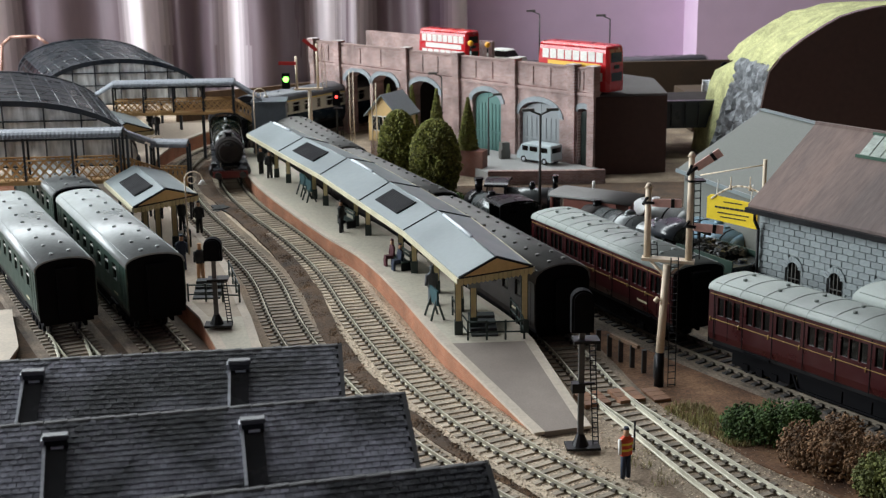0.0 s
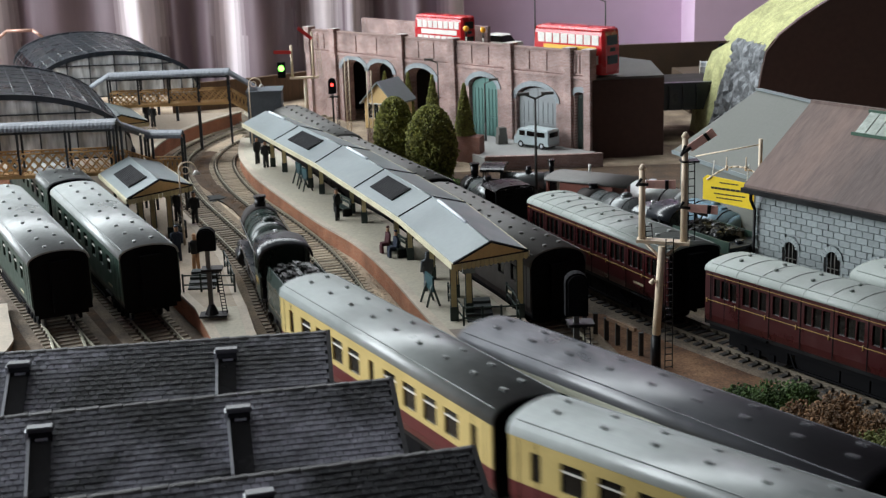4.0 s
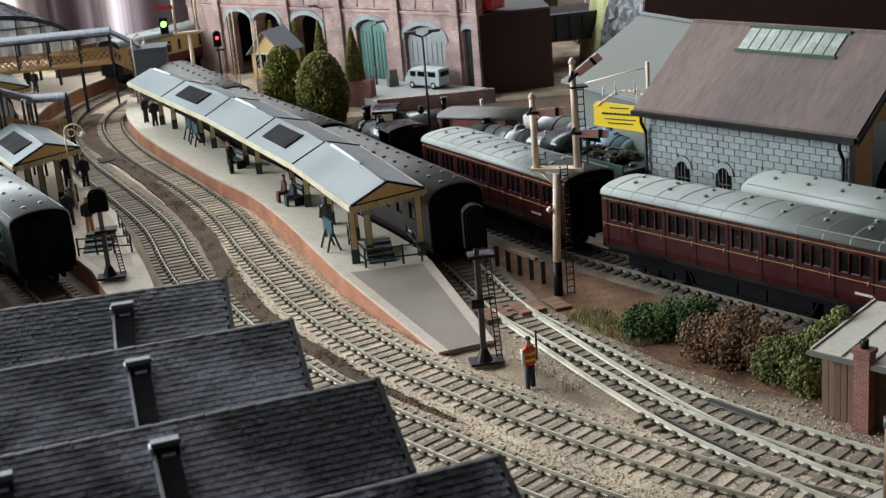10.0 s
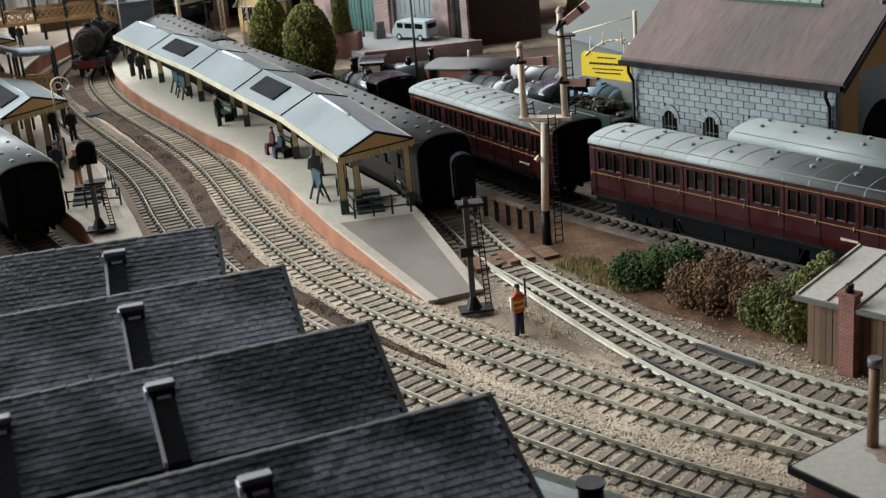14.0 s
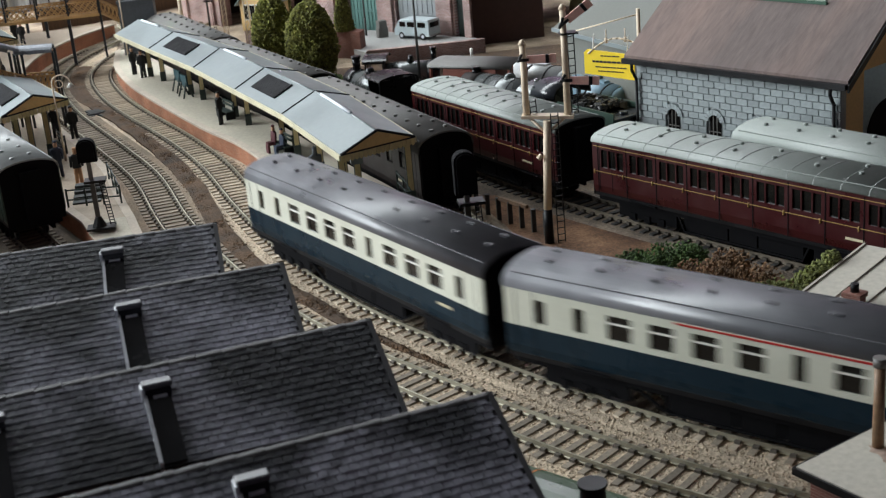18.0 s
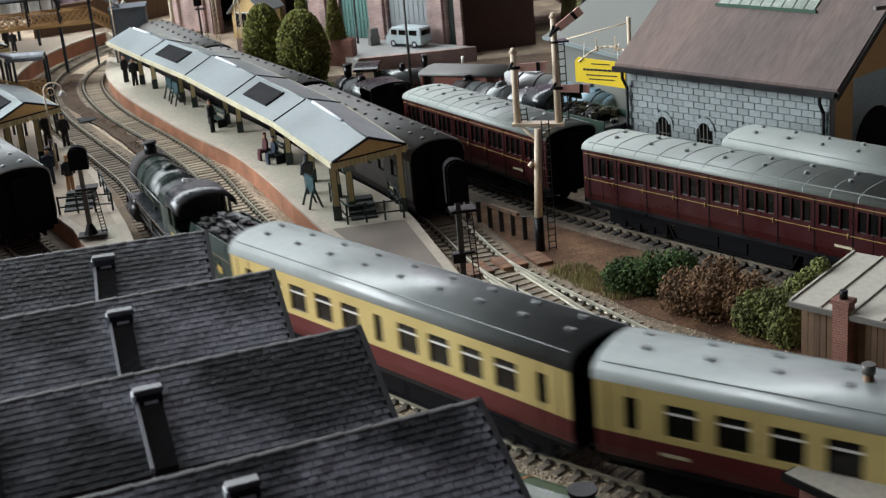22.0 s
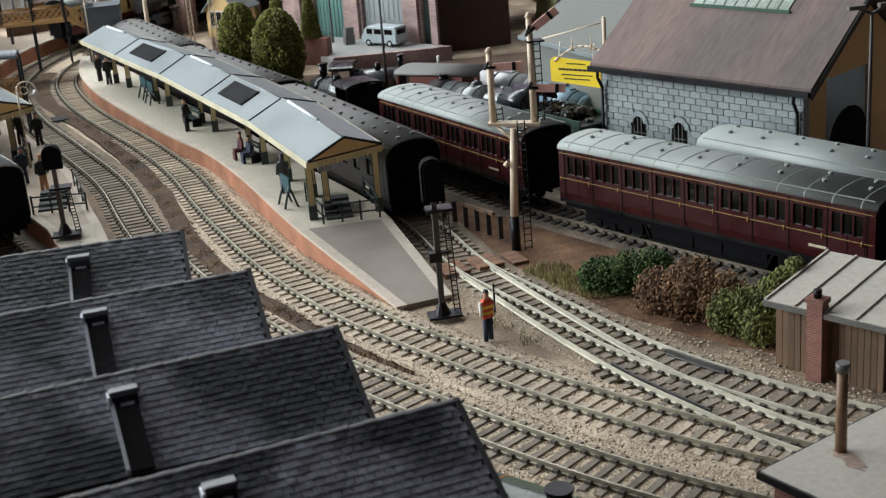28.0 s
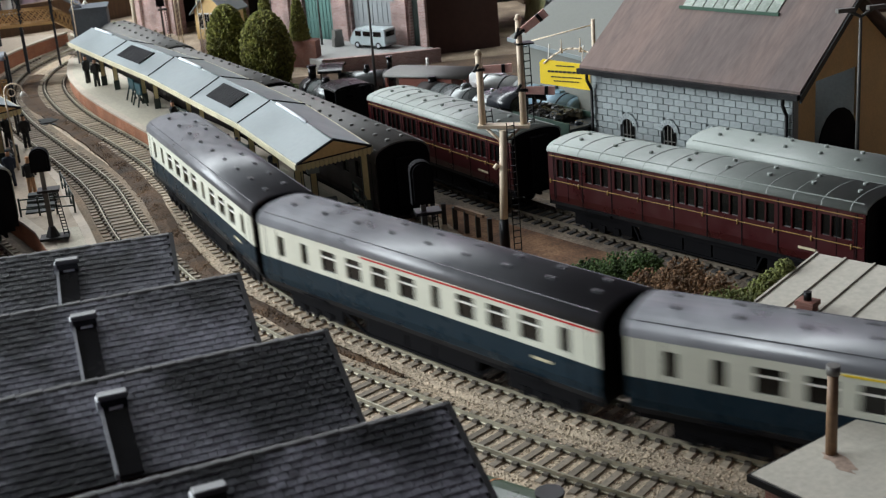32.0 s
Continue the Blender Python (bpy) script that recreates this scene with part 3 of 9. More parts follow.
    bm = bmesh.new()
    rows, per = vents
    me = None
    tube(bm, (0, 0, 0), (0, 0, 1.5), 1.2, 7)
    me = mesh_of("vent", bm, M[roofing])
    for r in range(rows):
        x = (r - (rows - 1) / 2) * 11
        z = z1 + (top - z1) * (1 - (x / h) ** 2) ** 0.4 - 0.3
        for k in range(per):
            piece("vent", me, root, mm(x, -L + long * (k + 0.5) / per + (r - 0.5) * 4, z))
    bm = bmesh.new()
    box(bm, -h + 2.5, h - 2.5, -L + 1, L - 1, 6.6 + lift, 10 + lift)
    part("underframe", bm, M["coach_end"], root)
    for y, w in ((-36, 26), (-9, 17), (9, 28)):
        bm = bmesh.new()
        box(bm, -13.0, 13.0, y, y + w, 4.8 + lift * 0.4, 8.4 + lift)
        part("battery_box", bm, M["coach_end"], root)
    for s in (-1, 1):
        bm = bmesh.new()  # truss rod
        for (y0, za), (y1, zb) in (((-L + 56, 7.0 + lift), (-36, 4.6 + lift * 0.4)), ((-36, 4.6 + lift * 0.4), (36, 4.6 + lift * 0.4)), ((36, 4.6 + lift * 0.4), (L - 56, 7.0 + lift))):
            tube(bm, (s * 13.6, y0, za), (s * 13.6, y1, zb), 0.7, 4, smooth=False)
        part("truss_rod", bm, M["coach_end"], root)
    for e in (-1, 1):
        bm = bmesh.new()
        c = e * (L - 34)
        up = lift * 0.45
        for s in (-1, 1):
            box(bm, s * 12.2 - 0.8, s * 12.2 + 0.8, c - 20, c + 20, 4.6 + up, 7.2 + lift)
            for y in (-10, 0, 10):
                box(bm, s * 13 - 0.8, s * 13 + 0.8, c + y - 2, c + y + 2, 3.6 + up, 7.4 + up)
        box(bm, -12, 12, c - 6, c + 6, 6 + up, 8.8 + lift)
        bogie = part("bogie", bm, M["coach_end"], root)
        r = 4.6 + lift * 0.2
        for y in (-12, 12):
            bm = bmesh.new()
            for s in (-1, 1):
                tube(bm, (s * 8.0, c + y, 4.8 + r), (s * 9.6, c + y, 4.8 + r), r, 14)
            tube(bm, (-8.5, c + y, 4.8 + r), (8.5, c + y, 4.8 + r), 0.9, 6)
            part("wheelset", bm, M["plate_black"], bogie)
    if stripe:
        bm = bmesh.new()
        for s in (-1, 1):
            box(bm, s * (h + 0.75) - 0.15, s * (h + 0.75) + 0.15, -L + 1, L * 0.28, z1 - 1.7, z1 - 0.95)
        part("cantrail_stripe", bm, M[stripe], root)
    return root


M["number_paint"] = material("pale_number_paint", (0.5, 0.45, 0.3), 0.5)
M["coach_glass"] = material("coach_window_glass", (0.008, 0.0075, 0.007), 0.12, vary=0.05, spec=0.4)
M["rib_grey"] = material("roof_rib_grey", (0.17, 0.185, 0.175), 0.5, vary=0.1)
M["silver_roof"] = material("silver_grey_roof", (0.215, 0.235, 0.23), 0.36, 0.0, vary=0.1, grain=250, stains=30, spec=0.6)
M["streaked_roof"] = material("streaked_silver_roof", (0.33, 0.35, 0.345), 0.33, 0.0, vary=0.12, grain=250, stains=30, spec=0.6)
M["grey_coach_roof"] = material("pale_grey_roof", (0.225, 0.25, 0.232), 0.5, vary=0.05, stains=20, spec=0.6)
M["dark_roof"] = material("dark_grey_roof", (0.095, 0.098, 0.108), 0.36, vary=0.1, spec=0.55)
M["brown_roof"] = material("brown_grey_roof", (0.11, 0.107, 0.10), 0.6, vary=0.1)
M["maroon"] = material("maroon_paint", (0.036, 0.005, 0.006), 0.32, vary=0.08)
M["crimson"] = material("crimson_paint", (0.095, 0.011, 0.013), 0.4, vary=0.08)
M["custard"] = material("cream_coach_paint", (0.54, 0.42, 0.16), 0.42, vary=0.06)
M["coach_blue"] = material("rail_blue_paint", (0.005, 0.017, 0.028), 0.3, vary=0.06, spec=0.25)
M["coach_grey"] = material("pale_grey_paint", (0.56, 0.57, 0.48), 0.42, vary=0.05)
M["coach_green"] = material("coach_green_paint", (0.032, 0.06, 0.046), 0.4, vary=0.08)
M["coach_brown"] = material("dark_brown_paint", (0.014, 0.009, 0.007), 0.5, vary=0.1)
M["red"] = material("red_paint", (0.40, 0.02, 0.02), 0.4, vary=0.06)
M["beam_red"] = material("dark_red_paint", (0.16, 0.012, 0.014), 0.45, vary=0.1)
M["yellow"] = material("yellow_paint", (0.75, 0.55, 0.03), 0.5, vary=0.05)
M["loco_green"] = material("locomotive_green", (0.006, 0.011, 0.006), 0.22, vary=0.1, spec=0.75)
M["deep_black"] = material("sooty_smokebox_black", (0.004, 0.004, 0.004), 0.6, vary=0.15, spec=0.1)
M["loco_dark"] = material("deep_green_enamel", (0.010, 0.022, 0.018), 0.3, vary=0.12, spec=0.55)
M["loco_black"] = material("locomotive_black", (0.005, 0.005, 0.006), 0.28, vary=0.15, spec=0.3)
M["coal"] = material("coal", (0.012, 0.012, 0.012), 0.35, vary=0.3, bump=1.0, bump_scale=400)
M["plate_black"] = material("satin_black_plate", (0.02, 0.023, 0.028), 0.3, vary=0.15, spec=0.6)
M["lining_orange"] = material("orange_lining", (0.07, 0.042, 0.018), 0.5)
M["brass"] = material("old_gold_transfer", (0.42, 0.27, 0.07), 0.4, vary=0.2)
M["steel"] = material("bright_steel", (0.45, 0.45, 0.45), 0.3, 0.8, vary=0.1)
M["rod"] = material("oily_rod_steel", (0.10, 0.10, 0.10), 0.4, 0.6, vary=0.2)


def wheel_mesh(r, spokes):
    bm = bmesh.new()
    outer = [(r * math.cos(u), r * math.sin(u)) for u in (2 * math.pi * k / 20 for k in range(20))]
    inner = [(0.85 * a, 0.85 * b) for a, b in outer]
    for (a, b), (c, d), (e, f), (g, h) in zip(outer, outer[1:] + outer[:1], inner, inner[1:] + inner[:1]):
        v = [bm.verts.new(q) for q in ((-1, a, b), (-1, c, d), (-1, g, h), (-1, e, f), (1, a, b), (1, c, d), (1, g, h), (1, e, f))]
        for k in ((0, 1, 2, 3), (7, 6, 5, 4), (4, 5, 1, 0), (3, 2, 6, 7)):
            bm.faces.new([v[i] for i in k])
    for k in range(spokes):
        u = math.pi * 2 * k / spokes
        tube(bm, (0, 0, 0), (0, 0.88 * r * math.cos(u), 0.88 * r * math.sin(u)), 0.5, 4)
    tube(bm, (-1.2, 0, 0), (1.2, 0, 0), 0.2 * r, 8)
    return mesh_of("wheel", bm, M["loco_black"])


def locomotive(name, m, label, paint, beam="beam_red", group="", tall=0.0):
    """A large tender engine without its tender; its front towards local -y, 156 mm over buffers, centred."""
    root = thing(name, m, label, "locomotive", group)
    bm = bmesh.new()
    box(bm, -15.5, 15.5, -52, 46, 20, 21.2)
    box(bm, -15.5, 15.5, 46, 76, 16.5, 18)
    box(bm, -15.0, 15.0, -72, -60, 15.6, 16.8)
    for x in (-15.0, 9.0):
        rings(bm, [[(x, -61, 15.6), (x, -61, 16.8), (x + 6, -61, 16.8), (x + 6, -61, 15.6)], [(x, -51, 20), (x, -51, 21.2), (x + 6, -51, 21.2), (x + 6, -51, 20)]])
    part("running_plate", bm, M["plate_black"], root)
    bm = bmesh.new()
    box(bm, -7, 7, -70, 74, 7.5, 19.5)
    part("frame", bm, M["loco_black"], root)
    bm = bmesh.new()
    tube(bm, (0, -44, 31.5), (0, 22, 32.2), 12.4, 24, 13.2)
    part("boiler", bm, M[paint], root)
    for y in (-30, -13, 4, 21):
        bm = bmesh.new()
        tube(bm, (0, y, 31.6 + (y + 44) * 0.0106), (0, y + 0.9, 31.6 + (y + 44) * 0.0106), 12.7 + (y + 44) * 0.0121, 24)
        part("boiler_band", bm, M["loco_black"], root)
    bm = bmesh.new()
    tube(bm, (0, -63, 31.5), (0, -43.5, 31.5), 12.7, 24)
    tube(bm, (0, -64.5, 31.5), (0, -63, 31.5), 11.2, 24, 12.2)
    box(bm, -7, 7, -63, -46, 16.5, 23)
    smokebox = part("smokebox", bm, M["deep_black"], root)
    bm = bmesh.new()
    tube(bm, (0, -66.2, 31.5), (0, -64.5, 31.5), 8.6, 20, 9.8)
    tube(bm, (0, -67.6, 31.5), (0, -66.2, 31.5), 1.3, 8)
    part("smokebox_door", bm, M["deep_black"], smokebox)
    bm = bmesh.new()
    box(bm, -4.5, 4.5, -66.9, -66.3, 37.0, 39.0)
    part("number_plate", bm, M["plate_black"], smokebox)
    bm = bmesh.new()
    tube(bm, (0, -53, 42.5), (0, -53, 46.5 + tall), 4.0, 14, 3.4)
    tube(bm, (0, -53, 46.5 + tall), (0, -53, 48 + tall), 4.2, 14)
    part("chimney", bm, M["loco_black"], root)
    bm = bmesh.new()
    for a, b, r, q in ((43, 45.6, 4.6, 4.4), (45.6, 47, 4.4, 3.2), (47, 47.6, 3.2, 1.0)):
        tube(bm, (0, -6, a), (0, -6, b + 0.01), r, 14, q)
    part("dome", bm, M[paint], root)
    bm = bmesh.new()
    sec = rounded(13.4, 18, 38, 45.4)
    rings(bm, [[(x, y, z) for x, z in sec] for y in (22, 50)], smooth=False)
    part("firebox", bm, M[paint], root)
    for y in (30, 37):
        bm = bmesh.new()
        tube(bm, (0, y, 45), (0, y, 47.4), 1.2, 8)
        part("safety_valve", bm, M["steel"], root)
    bm = bmesh.new()
    for s in (-1, 1):
        box(bm, s * 15 - 0.6, s * 15 + 0.6, 48, 74, 17, 31)
        box(bm, s * 15 - 0.6, s * 15 + 0.6, 48, 53, 31, 42)
        box(bm, s * 15 - 0.6, s * 15 + 0.6, 61, 63.5, 31, 42)
    box(bm, -14.4, 14.4, 47.5, 49.0, 18, 47)
    cab = part("cab", bm, M[paint], root)
    for s in (-1, 1):
        bm = bmesh.new()
        box(bm, s * 15.7 - 0.1, s * 15.7 + 0.1, 55, 66, 24.5, 27.5)
        part("name_plate_bar", bm, M["brass"], cab)
    bm = bmesh.new()
    sec = [(-16 * math.cos(math.pi * k / 10), 41.6 + 8.6 * math.sin(math.pi * k / 10) ** 0.8) for k in range(11)]
    rings(bm, [[(x, y, z) for x, z in sec + [(a * 0.95, b - 1) for a, b in sec[::-1]]] for y in (46, 76)], smooth=True)
    part("cab_roof", bm, M["plate_black"], root)
    bm = bmesh.new()
    box(bm, -15.5, 15.5, -73, -71, 9.5, 15.5)
    part("buffer_beam", bm, M[beam], root)
    big, small = wheel_mesh(12.0, 16), wheel_mesh(6.2, 10)
    for s in (-1, 1):
        bm = bmesh.new()
        tube(bm, (s * 11, -73, 12.5), (s * 11, -77, 12.5), 1.3, 10)
        tube(bm, (s * 11, -77, 12.5), (s * 11, -78, 12.5), 3.2, 14)
        part("buffer", bm, M["plate_black"], root)
        bm = bmesh.new()
        tube(bm, (s * 14.2, -58, 12.2), (s * 14.2, -38, 12.2), 4.6, 14)
        tube(bm, (s * 14.2, -59, 18.0), (s * 14.2, -37, 18.0), 2.6, 12)
        box(bm, s * 13.2 - 3, s * 13.2 + 3, -57, -39, 12, 19.5)
        part("cylinder", bm, M["plate_black"], root)
        bm = bmesh.new()
        box(bm, s * 12.9 - 0.5, s * 12.9 + 0.5, -18, 36, 11.0, 12.8)
        part("coupling_rod", bm, M["rod"], root)
        bm = bmesh.new()
        rings(bm, [[(s * 14.2 + dx, -38, 12.2 + dz) for dx, dz in ((-0.5, -0.8), (0.5, -0.8), (0.5, 0.8), (-0.5, 0.8))], [(s * 14.2 + dx, 9, 9.5 + dz) for dx, dz in ((-0.5, -1.0), (0.5, -1.0), (0.5, 1.0), (-0.5, 1.0))]])
        part("connecting_rod", bm, M["rod"], root)
        bm = bmesh.new()
        rings(bm, [[(s * 14.8 + dx, -36, 17.5 + dz) for dx, dz in ((-0.4, -0.5), (0.4, -0.5), (0.4, 0.5), (-0.4, 0.5))], [(s * 14.8 + dx, -6, 15.8 + dz) for dx, dz in ((-0.4, -0.5), (0.4, -0.5), (0.4, 0.5), (-0.4, 0.5))]])
        box(bm, s * 14.6 - 0.5, s * 14.6 + 0.5, -8, -5, 9, 19)
        part("valve_rod", bm, M["rod"], root)
        bm = bmesh.new()
        tube(bm, (s * 13.6, -60, 34.5), (s * 14.2, 46, 36), 0.35, 6)
        part("handrail", bm, M["rod"], root)
        bm = bmesh.new()
        box(bm, s * 15.7 - 0.15, s * 15.7 + 0.15, -51, 45, 20.0, 20.5)
        part("lining", bm, M["lining_orange"], root)
        for y in (-16, 9, 34):
            piece("driving_wheel", big, root, mm(s * 9.4, y, 16.8))
        for y in (-62, -38):
            piece("bogie_wheel", small, root, mm(s * 9.4, y, 11.0))
        piece("trailing_wheel", small, root, mm(s * 9.4, 60, 11.0))
    return root


def tender(name, m, label, paint, group="", curved=False):
    """74 mm long, centred; its sides curve inwards at the top on the later pattern."""
    root = thing(name, m, label, "tender", group)
    bm = bmesh.new()
    box(bm, -15, 15, -36, 37, 14.5, 16)
    box(bm, -9, 9, -35, 35, 8, 14.5)
    part("frame", bm, M["loco_black"], root)
    lean = 1.5 if curved else 0.6
    for s in (-1, 1):
        bm = bmesh.new()
        sec = [(15.2, 16), (15.2, 33), (15.2 - lean, 39.5), (14.4 - lean, 39.5), (14.2, 33), (14.2, 16)]
        rings(bm, [[(s * x, y, z) for x, z in sec] for y in (-35, 36)])
        part("tank_side", bm, M[paint], root)
        for z in (18.6, 31.2):
            bm = bmesh.new()
            box(bm, s * 15.3 - 0.15, s * 15.3 + 0.15, -33, 34, z, z + 0.45)
            part("lining", bm, M["lining_orange"], root)
        bm = bmesh.new()  # a worn painted badge, a plain shape
        slab(bm, [(3.4 * math.cos(math.pi * k / 5) * (1 if k % 2 else 0.6), 2.6 * math.sin(math.pi * k / 5) * (1 if k % 2 else 0.6)) for k in range(10)], -0.1, 0.1)
        part("badge", bm, M["brass"], root).matrix_basis = mm(s * 15.32, 2, 25, 90, 0, 90)
    bm = bmesh.new()
    box(bm, -14.2, 14.2, 35, 36, 16, 34)
    part("rear_plate", bm, M["loco_black"], root)
    bm = bmesh.new()
    box(bm, -14.2, 14.2, -35, -34, 16, 38)
    part("front_plate", bm, M["loco_black"], root)
    bm = bmesh.new()
    box(bm, -14.0, 14.0, 14, 35, 28, 35.5)
    tube(bm, (0, 26, 35), (0, 26, 37.5), 3.0, 12)
    part("tank_top", bm, M["plate_black"], root)
    bm = bmesh.new()
    rnd = random.Random(3)
    for _ in range(260):
        x, y = rnd.uniform(-11, 11), rnd.uniform(-33, 13)
        z = 35.5 + 4.5 * (1 - (x / 13) ** 2) + rnd.uniform(-1, 1)
        r = rnd.uniform(0.8, 1.9)
        v = box(bm, x - r, x + r, y - r, y + r, z - r, z + r)
        for q in v:
            q.co += Vector((rnd.uniform(-0.5, 0.5), rnd.uniform(-0.5, 0.5), rnd.uniform(-0.5, 0.5))) * r
    box(bm, -13.2, 13.2, -34, 14, 28, 35.5)
    tagged(part("coal", bm, M["coal"], root), kind="stuff")
    small = wheel_mesh(7.0, 10)
    for s in (-1, 1):
        for y in (-25, 0, 25):
            piece("wheel", small, root, mm(s * 9.4, y, 11.8))
            bm = bmesh.new()
            box(bm, s * 13.2 - 0.7, s * 13.2 + 0.7, y - 2.5, y + 2.5, 9.2, 14)
            part("axlebox", bm, M["plate_black"], root)
        bm = bmesh.new()
        box(bm, s * 12 - 0.6, s * 12 + 0.6, -34, 34, 7.5, 14.5)
        part("side_frame", bm, M["loco_black"], root)
    return root


def pattern(code, wide):
    """Window places along a coach side from a code of big and small panes."""
    step = (COACH - 16) / len(code)
    return [(-COACH / 2 + 8 + step * (k + 0.5), wide if c == "b" else 5.0) for k, c in enumerate(code)]


def even(n, long, w, margin=14):
    return [(-long / 2 + margin + (long - 2 * margin) * (k + 0.5) / n, w) for k in range(n)]


COACH = 214.0
PITCH = 221.0
HOME_COACH = 207.0


def squeeze(root, factor, lift):
    """Shortens an engine and raises it on its wheels."""
    for ob in root.children_recursive:
        if "wheel" in ob.name:
            ob.location.y *= factor
            continue
        if ob.parent == root:
            ob.location.z += lift * K
            ob.location.y *= factor
        if ob.name.startswith("badge"):
            continue
        for v in ob.data.vertices:
            v.co.y *= factor
    return root


def resize(root, factor):
    """Scales every part of a thing about its base."""
    for ob in root.children_recursive:
        ob.location *= factor
        for v in ob.data.vertices:
            v.co *= factor
    return root


def trains():
    """The two running trains; their moves are in motions()."""
    made = {}
    made["out"] = [
        (-68, squeeze(locomotive("steam_locomotive", mm(0, 0, 0), "dark green tender locomotive with a red buffer beam", "loco_green"), 0.98, 6.0)),
        (-183, squeeze(tender("tender", mm(0, 0, 0), "dark green tender heaped with coal", "loco_green"), 0.98, 6.0)),
    ]
    c = 222 + COACH / 2
    looks = (("yellow", "blue and pale grey carriage with a yellow cantrail line"), ("red", "blue and pale grey carriage with a red cantrail line"), (None, "blue and pale grey carriage with a dark roof"))
    for k, (stripe, label) in enumerate(looks):
        made["out"].append((-(c + k * PITCH), coach("carriage", mm(0, 0, 0), COACH, ("coach_blue", "coach_grey", "dark_roof"), label, pattern("sbbbsbbbbss", 10.5), "express train carriages", stripe=stripe, waist=(24.0, 26.2, 36.2), rise=8.5)))
    made["home"] = [
        (-78, squeeze(locomotive("steam_locomotive", mm(0, 0, 0), "dark green tender locomotive with a tall chimney", "loco_dark", "loco_black", tall=3.0), 1.0, 6.0)),
        (-196, squeeze(tender("tender", mm(0, 0, 0), "dark green tender with coal and curved sides", "loco_dark", curved=True), 1.0, 6.0)),
    ]
    c = 226 + HOME_COACH / 2
    for k, code in enumerate(("sbbbbsbbbbs", "sbbbbssbbbs", "sbbbbssbsbs")):
        made["home"].append((-(c + k * (HOME_COACH + 6)), coach("carriage", mm(0, 0, 0), HOME_COACH, ("crimson", "custard", "silver_roof"), "crimson and cream carriage with a silver grey roof", pattern(code, 11.4), "crimson train carriages", waist=(21.0, 23.4, 35.2), rise=8.5)))
    return made


# Where the front of each train is along its line, in millimetres, by the clock.
LAP = {"out": length(np.concatenate([oval, oval[:1]]))[-1], "home": length(np.concatenate([OUTER, OUTER[:1]]))[-1]}
PASS_OUT = ([(0.0, 485), (1.0, 888), (1.5, 1070), (2.0, 1254), (3.0, 1618), (3.5, 1800), (4.5, 2165)],
            [(14.5, 552), (15.5, 945), (16.2, 1208), (17.0, 1505), (18.0, 1863), (18.5, 2039), (18.7, 2111), (18.9, 2198), (19.0, 2243)],
            [(28.0, 175), (29.0, 570), (30.0, 964), (31.0, 1342), (32.0, 1719)])
RUN_OUT = [(t, s + LAP["out"] * k) for k, rows in enumerate(PASS_OUT) for t, s in rows]
PASS_HOME = ([(0.0, 2062), (2.5, 1274), (3.0, 1115), (3.5, 968), (4.5, 692), (5.5, 408), (6.0, 254), (6.5, 130), (7.0, -8), (7.5, -126), (8.0, -225), (9.0, -412), (10.0, -602)],
             [(20.0, 1480), (21.0, 1202), (22.0, 922), (23.0, 617), (23.6, 448), (24.0, 331), (24.5, 198), (25.0, 47), (25.5, -72), (26.0, -170), (27.0, -385), (28.0, -595), (32.0, -1440)])
RUN_HOME = [(t, s - LAP["home"] * k) for k, rows in enumerate(PASS_HOME) for t, s in rows]


# ---- houses in front ----
def slope_slates(root, a, b, down, cols, rows, limit):
    """Slates on one roof slope from the ridge line a-b downwards: each a thin wedge."""
    a, b, down = Vector(a), Vector(b), Vector(down)
    along = (b - a)
    w, h = along.length / cols, down.length / rows
    u, v = along.normalized(), down.normalized()
    n = u.cross(v).normalized()
    if n.z < 0:
        n = -n
    bm = bmesh.new()
    pts = [(-w * 0.47, 0, -0.1), (w * 0.47, 0, -0.1), (w * 0.47, h * 1.25, 0.1), (-w * 0.47, h * 1.25, 0.1)]
    lo = [bm.verts.new((x, y, z)) for x, y, z in pts]
    hi = [bm.verts.new((x, y, z + 0.45)) for x, y, z in pts]
    bm.faces.new(lo[::-1])
    bm.faces.new(hi)
    for k in range(4):
        bm.faces.new((lo[k], lo[(k + 1) % 4], hi[(k + 1) % 4], hi[k]))
    me = mesh_of("slate", bm, M["slate"])
    basis = Matrix((u, v, n)).transposed().to_4x4()
    rnd = random.Random(cols * 7 + rows)
    rest, made = bmesh.new(), 0
    for r in range(rows):
        for c in range(cols + 1):
            s = (c + (0.5 if r % 2 else 0.0)) * w
            if s < w * 0.4 or s > along.length - w * 0.3:
                continue
            p = a + u * s + v * (r * h) + n * (0.25 + rnd.uniform(-0.04, 0.06))
            turn = Matrix.Rotation(rnd.uniform(-0.008, 0.008), 4, "Z")
            m = Matrix.Translation(p) @ basis @ turn
            if made < limit:
                mk = m.copy()
                mk.translation = m.translation * K
                piece("slate", me, root, mk)
                made += 1
            else:
                q = [rest.verts.new(m @ Vector(x)) for x in pts]
                q2 = [rest.verts.new(m @ Vector((x[0], x[1], x[2] + 0.45))) for x in pts]
                rest.faces.new(q2)
                for k in range(4):
                    rest.faces.new((q[k], q[(k + 1) % 4], q2[(k + 1) % 4], q2[k]))
    if len(rest.verts):
        tagged(part("slate_rest", rest, M["slate"], root), kind="stuff")
    else:
        rest.free()


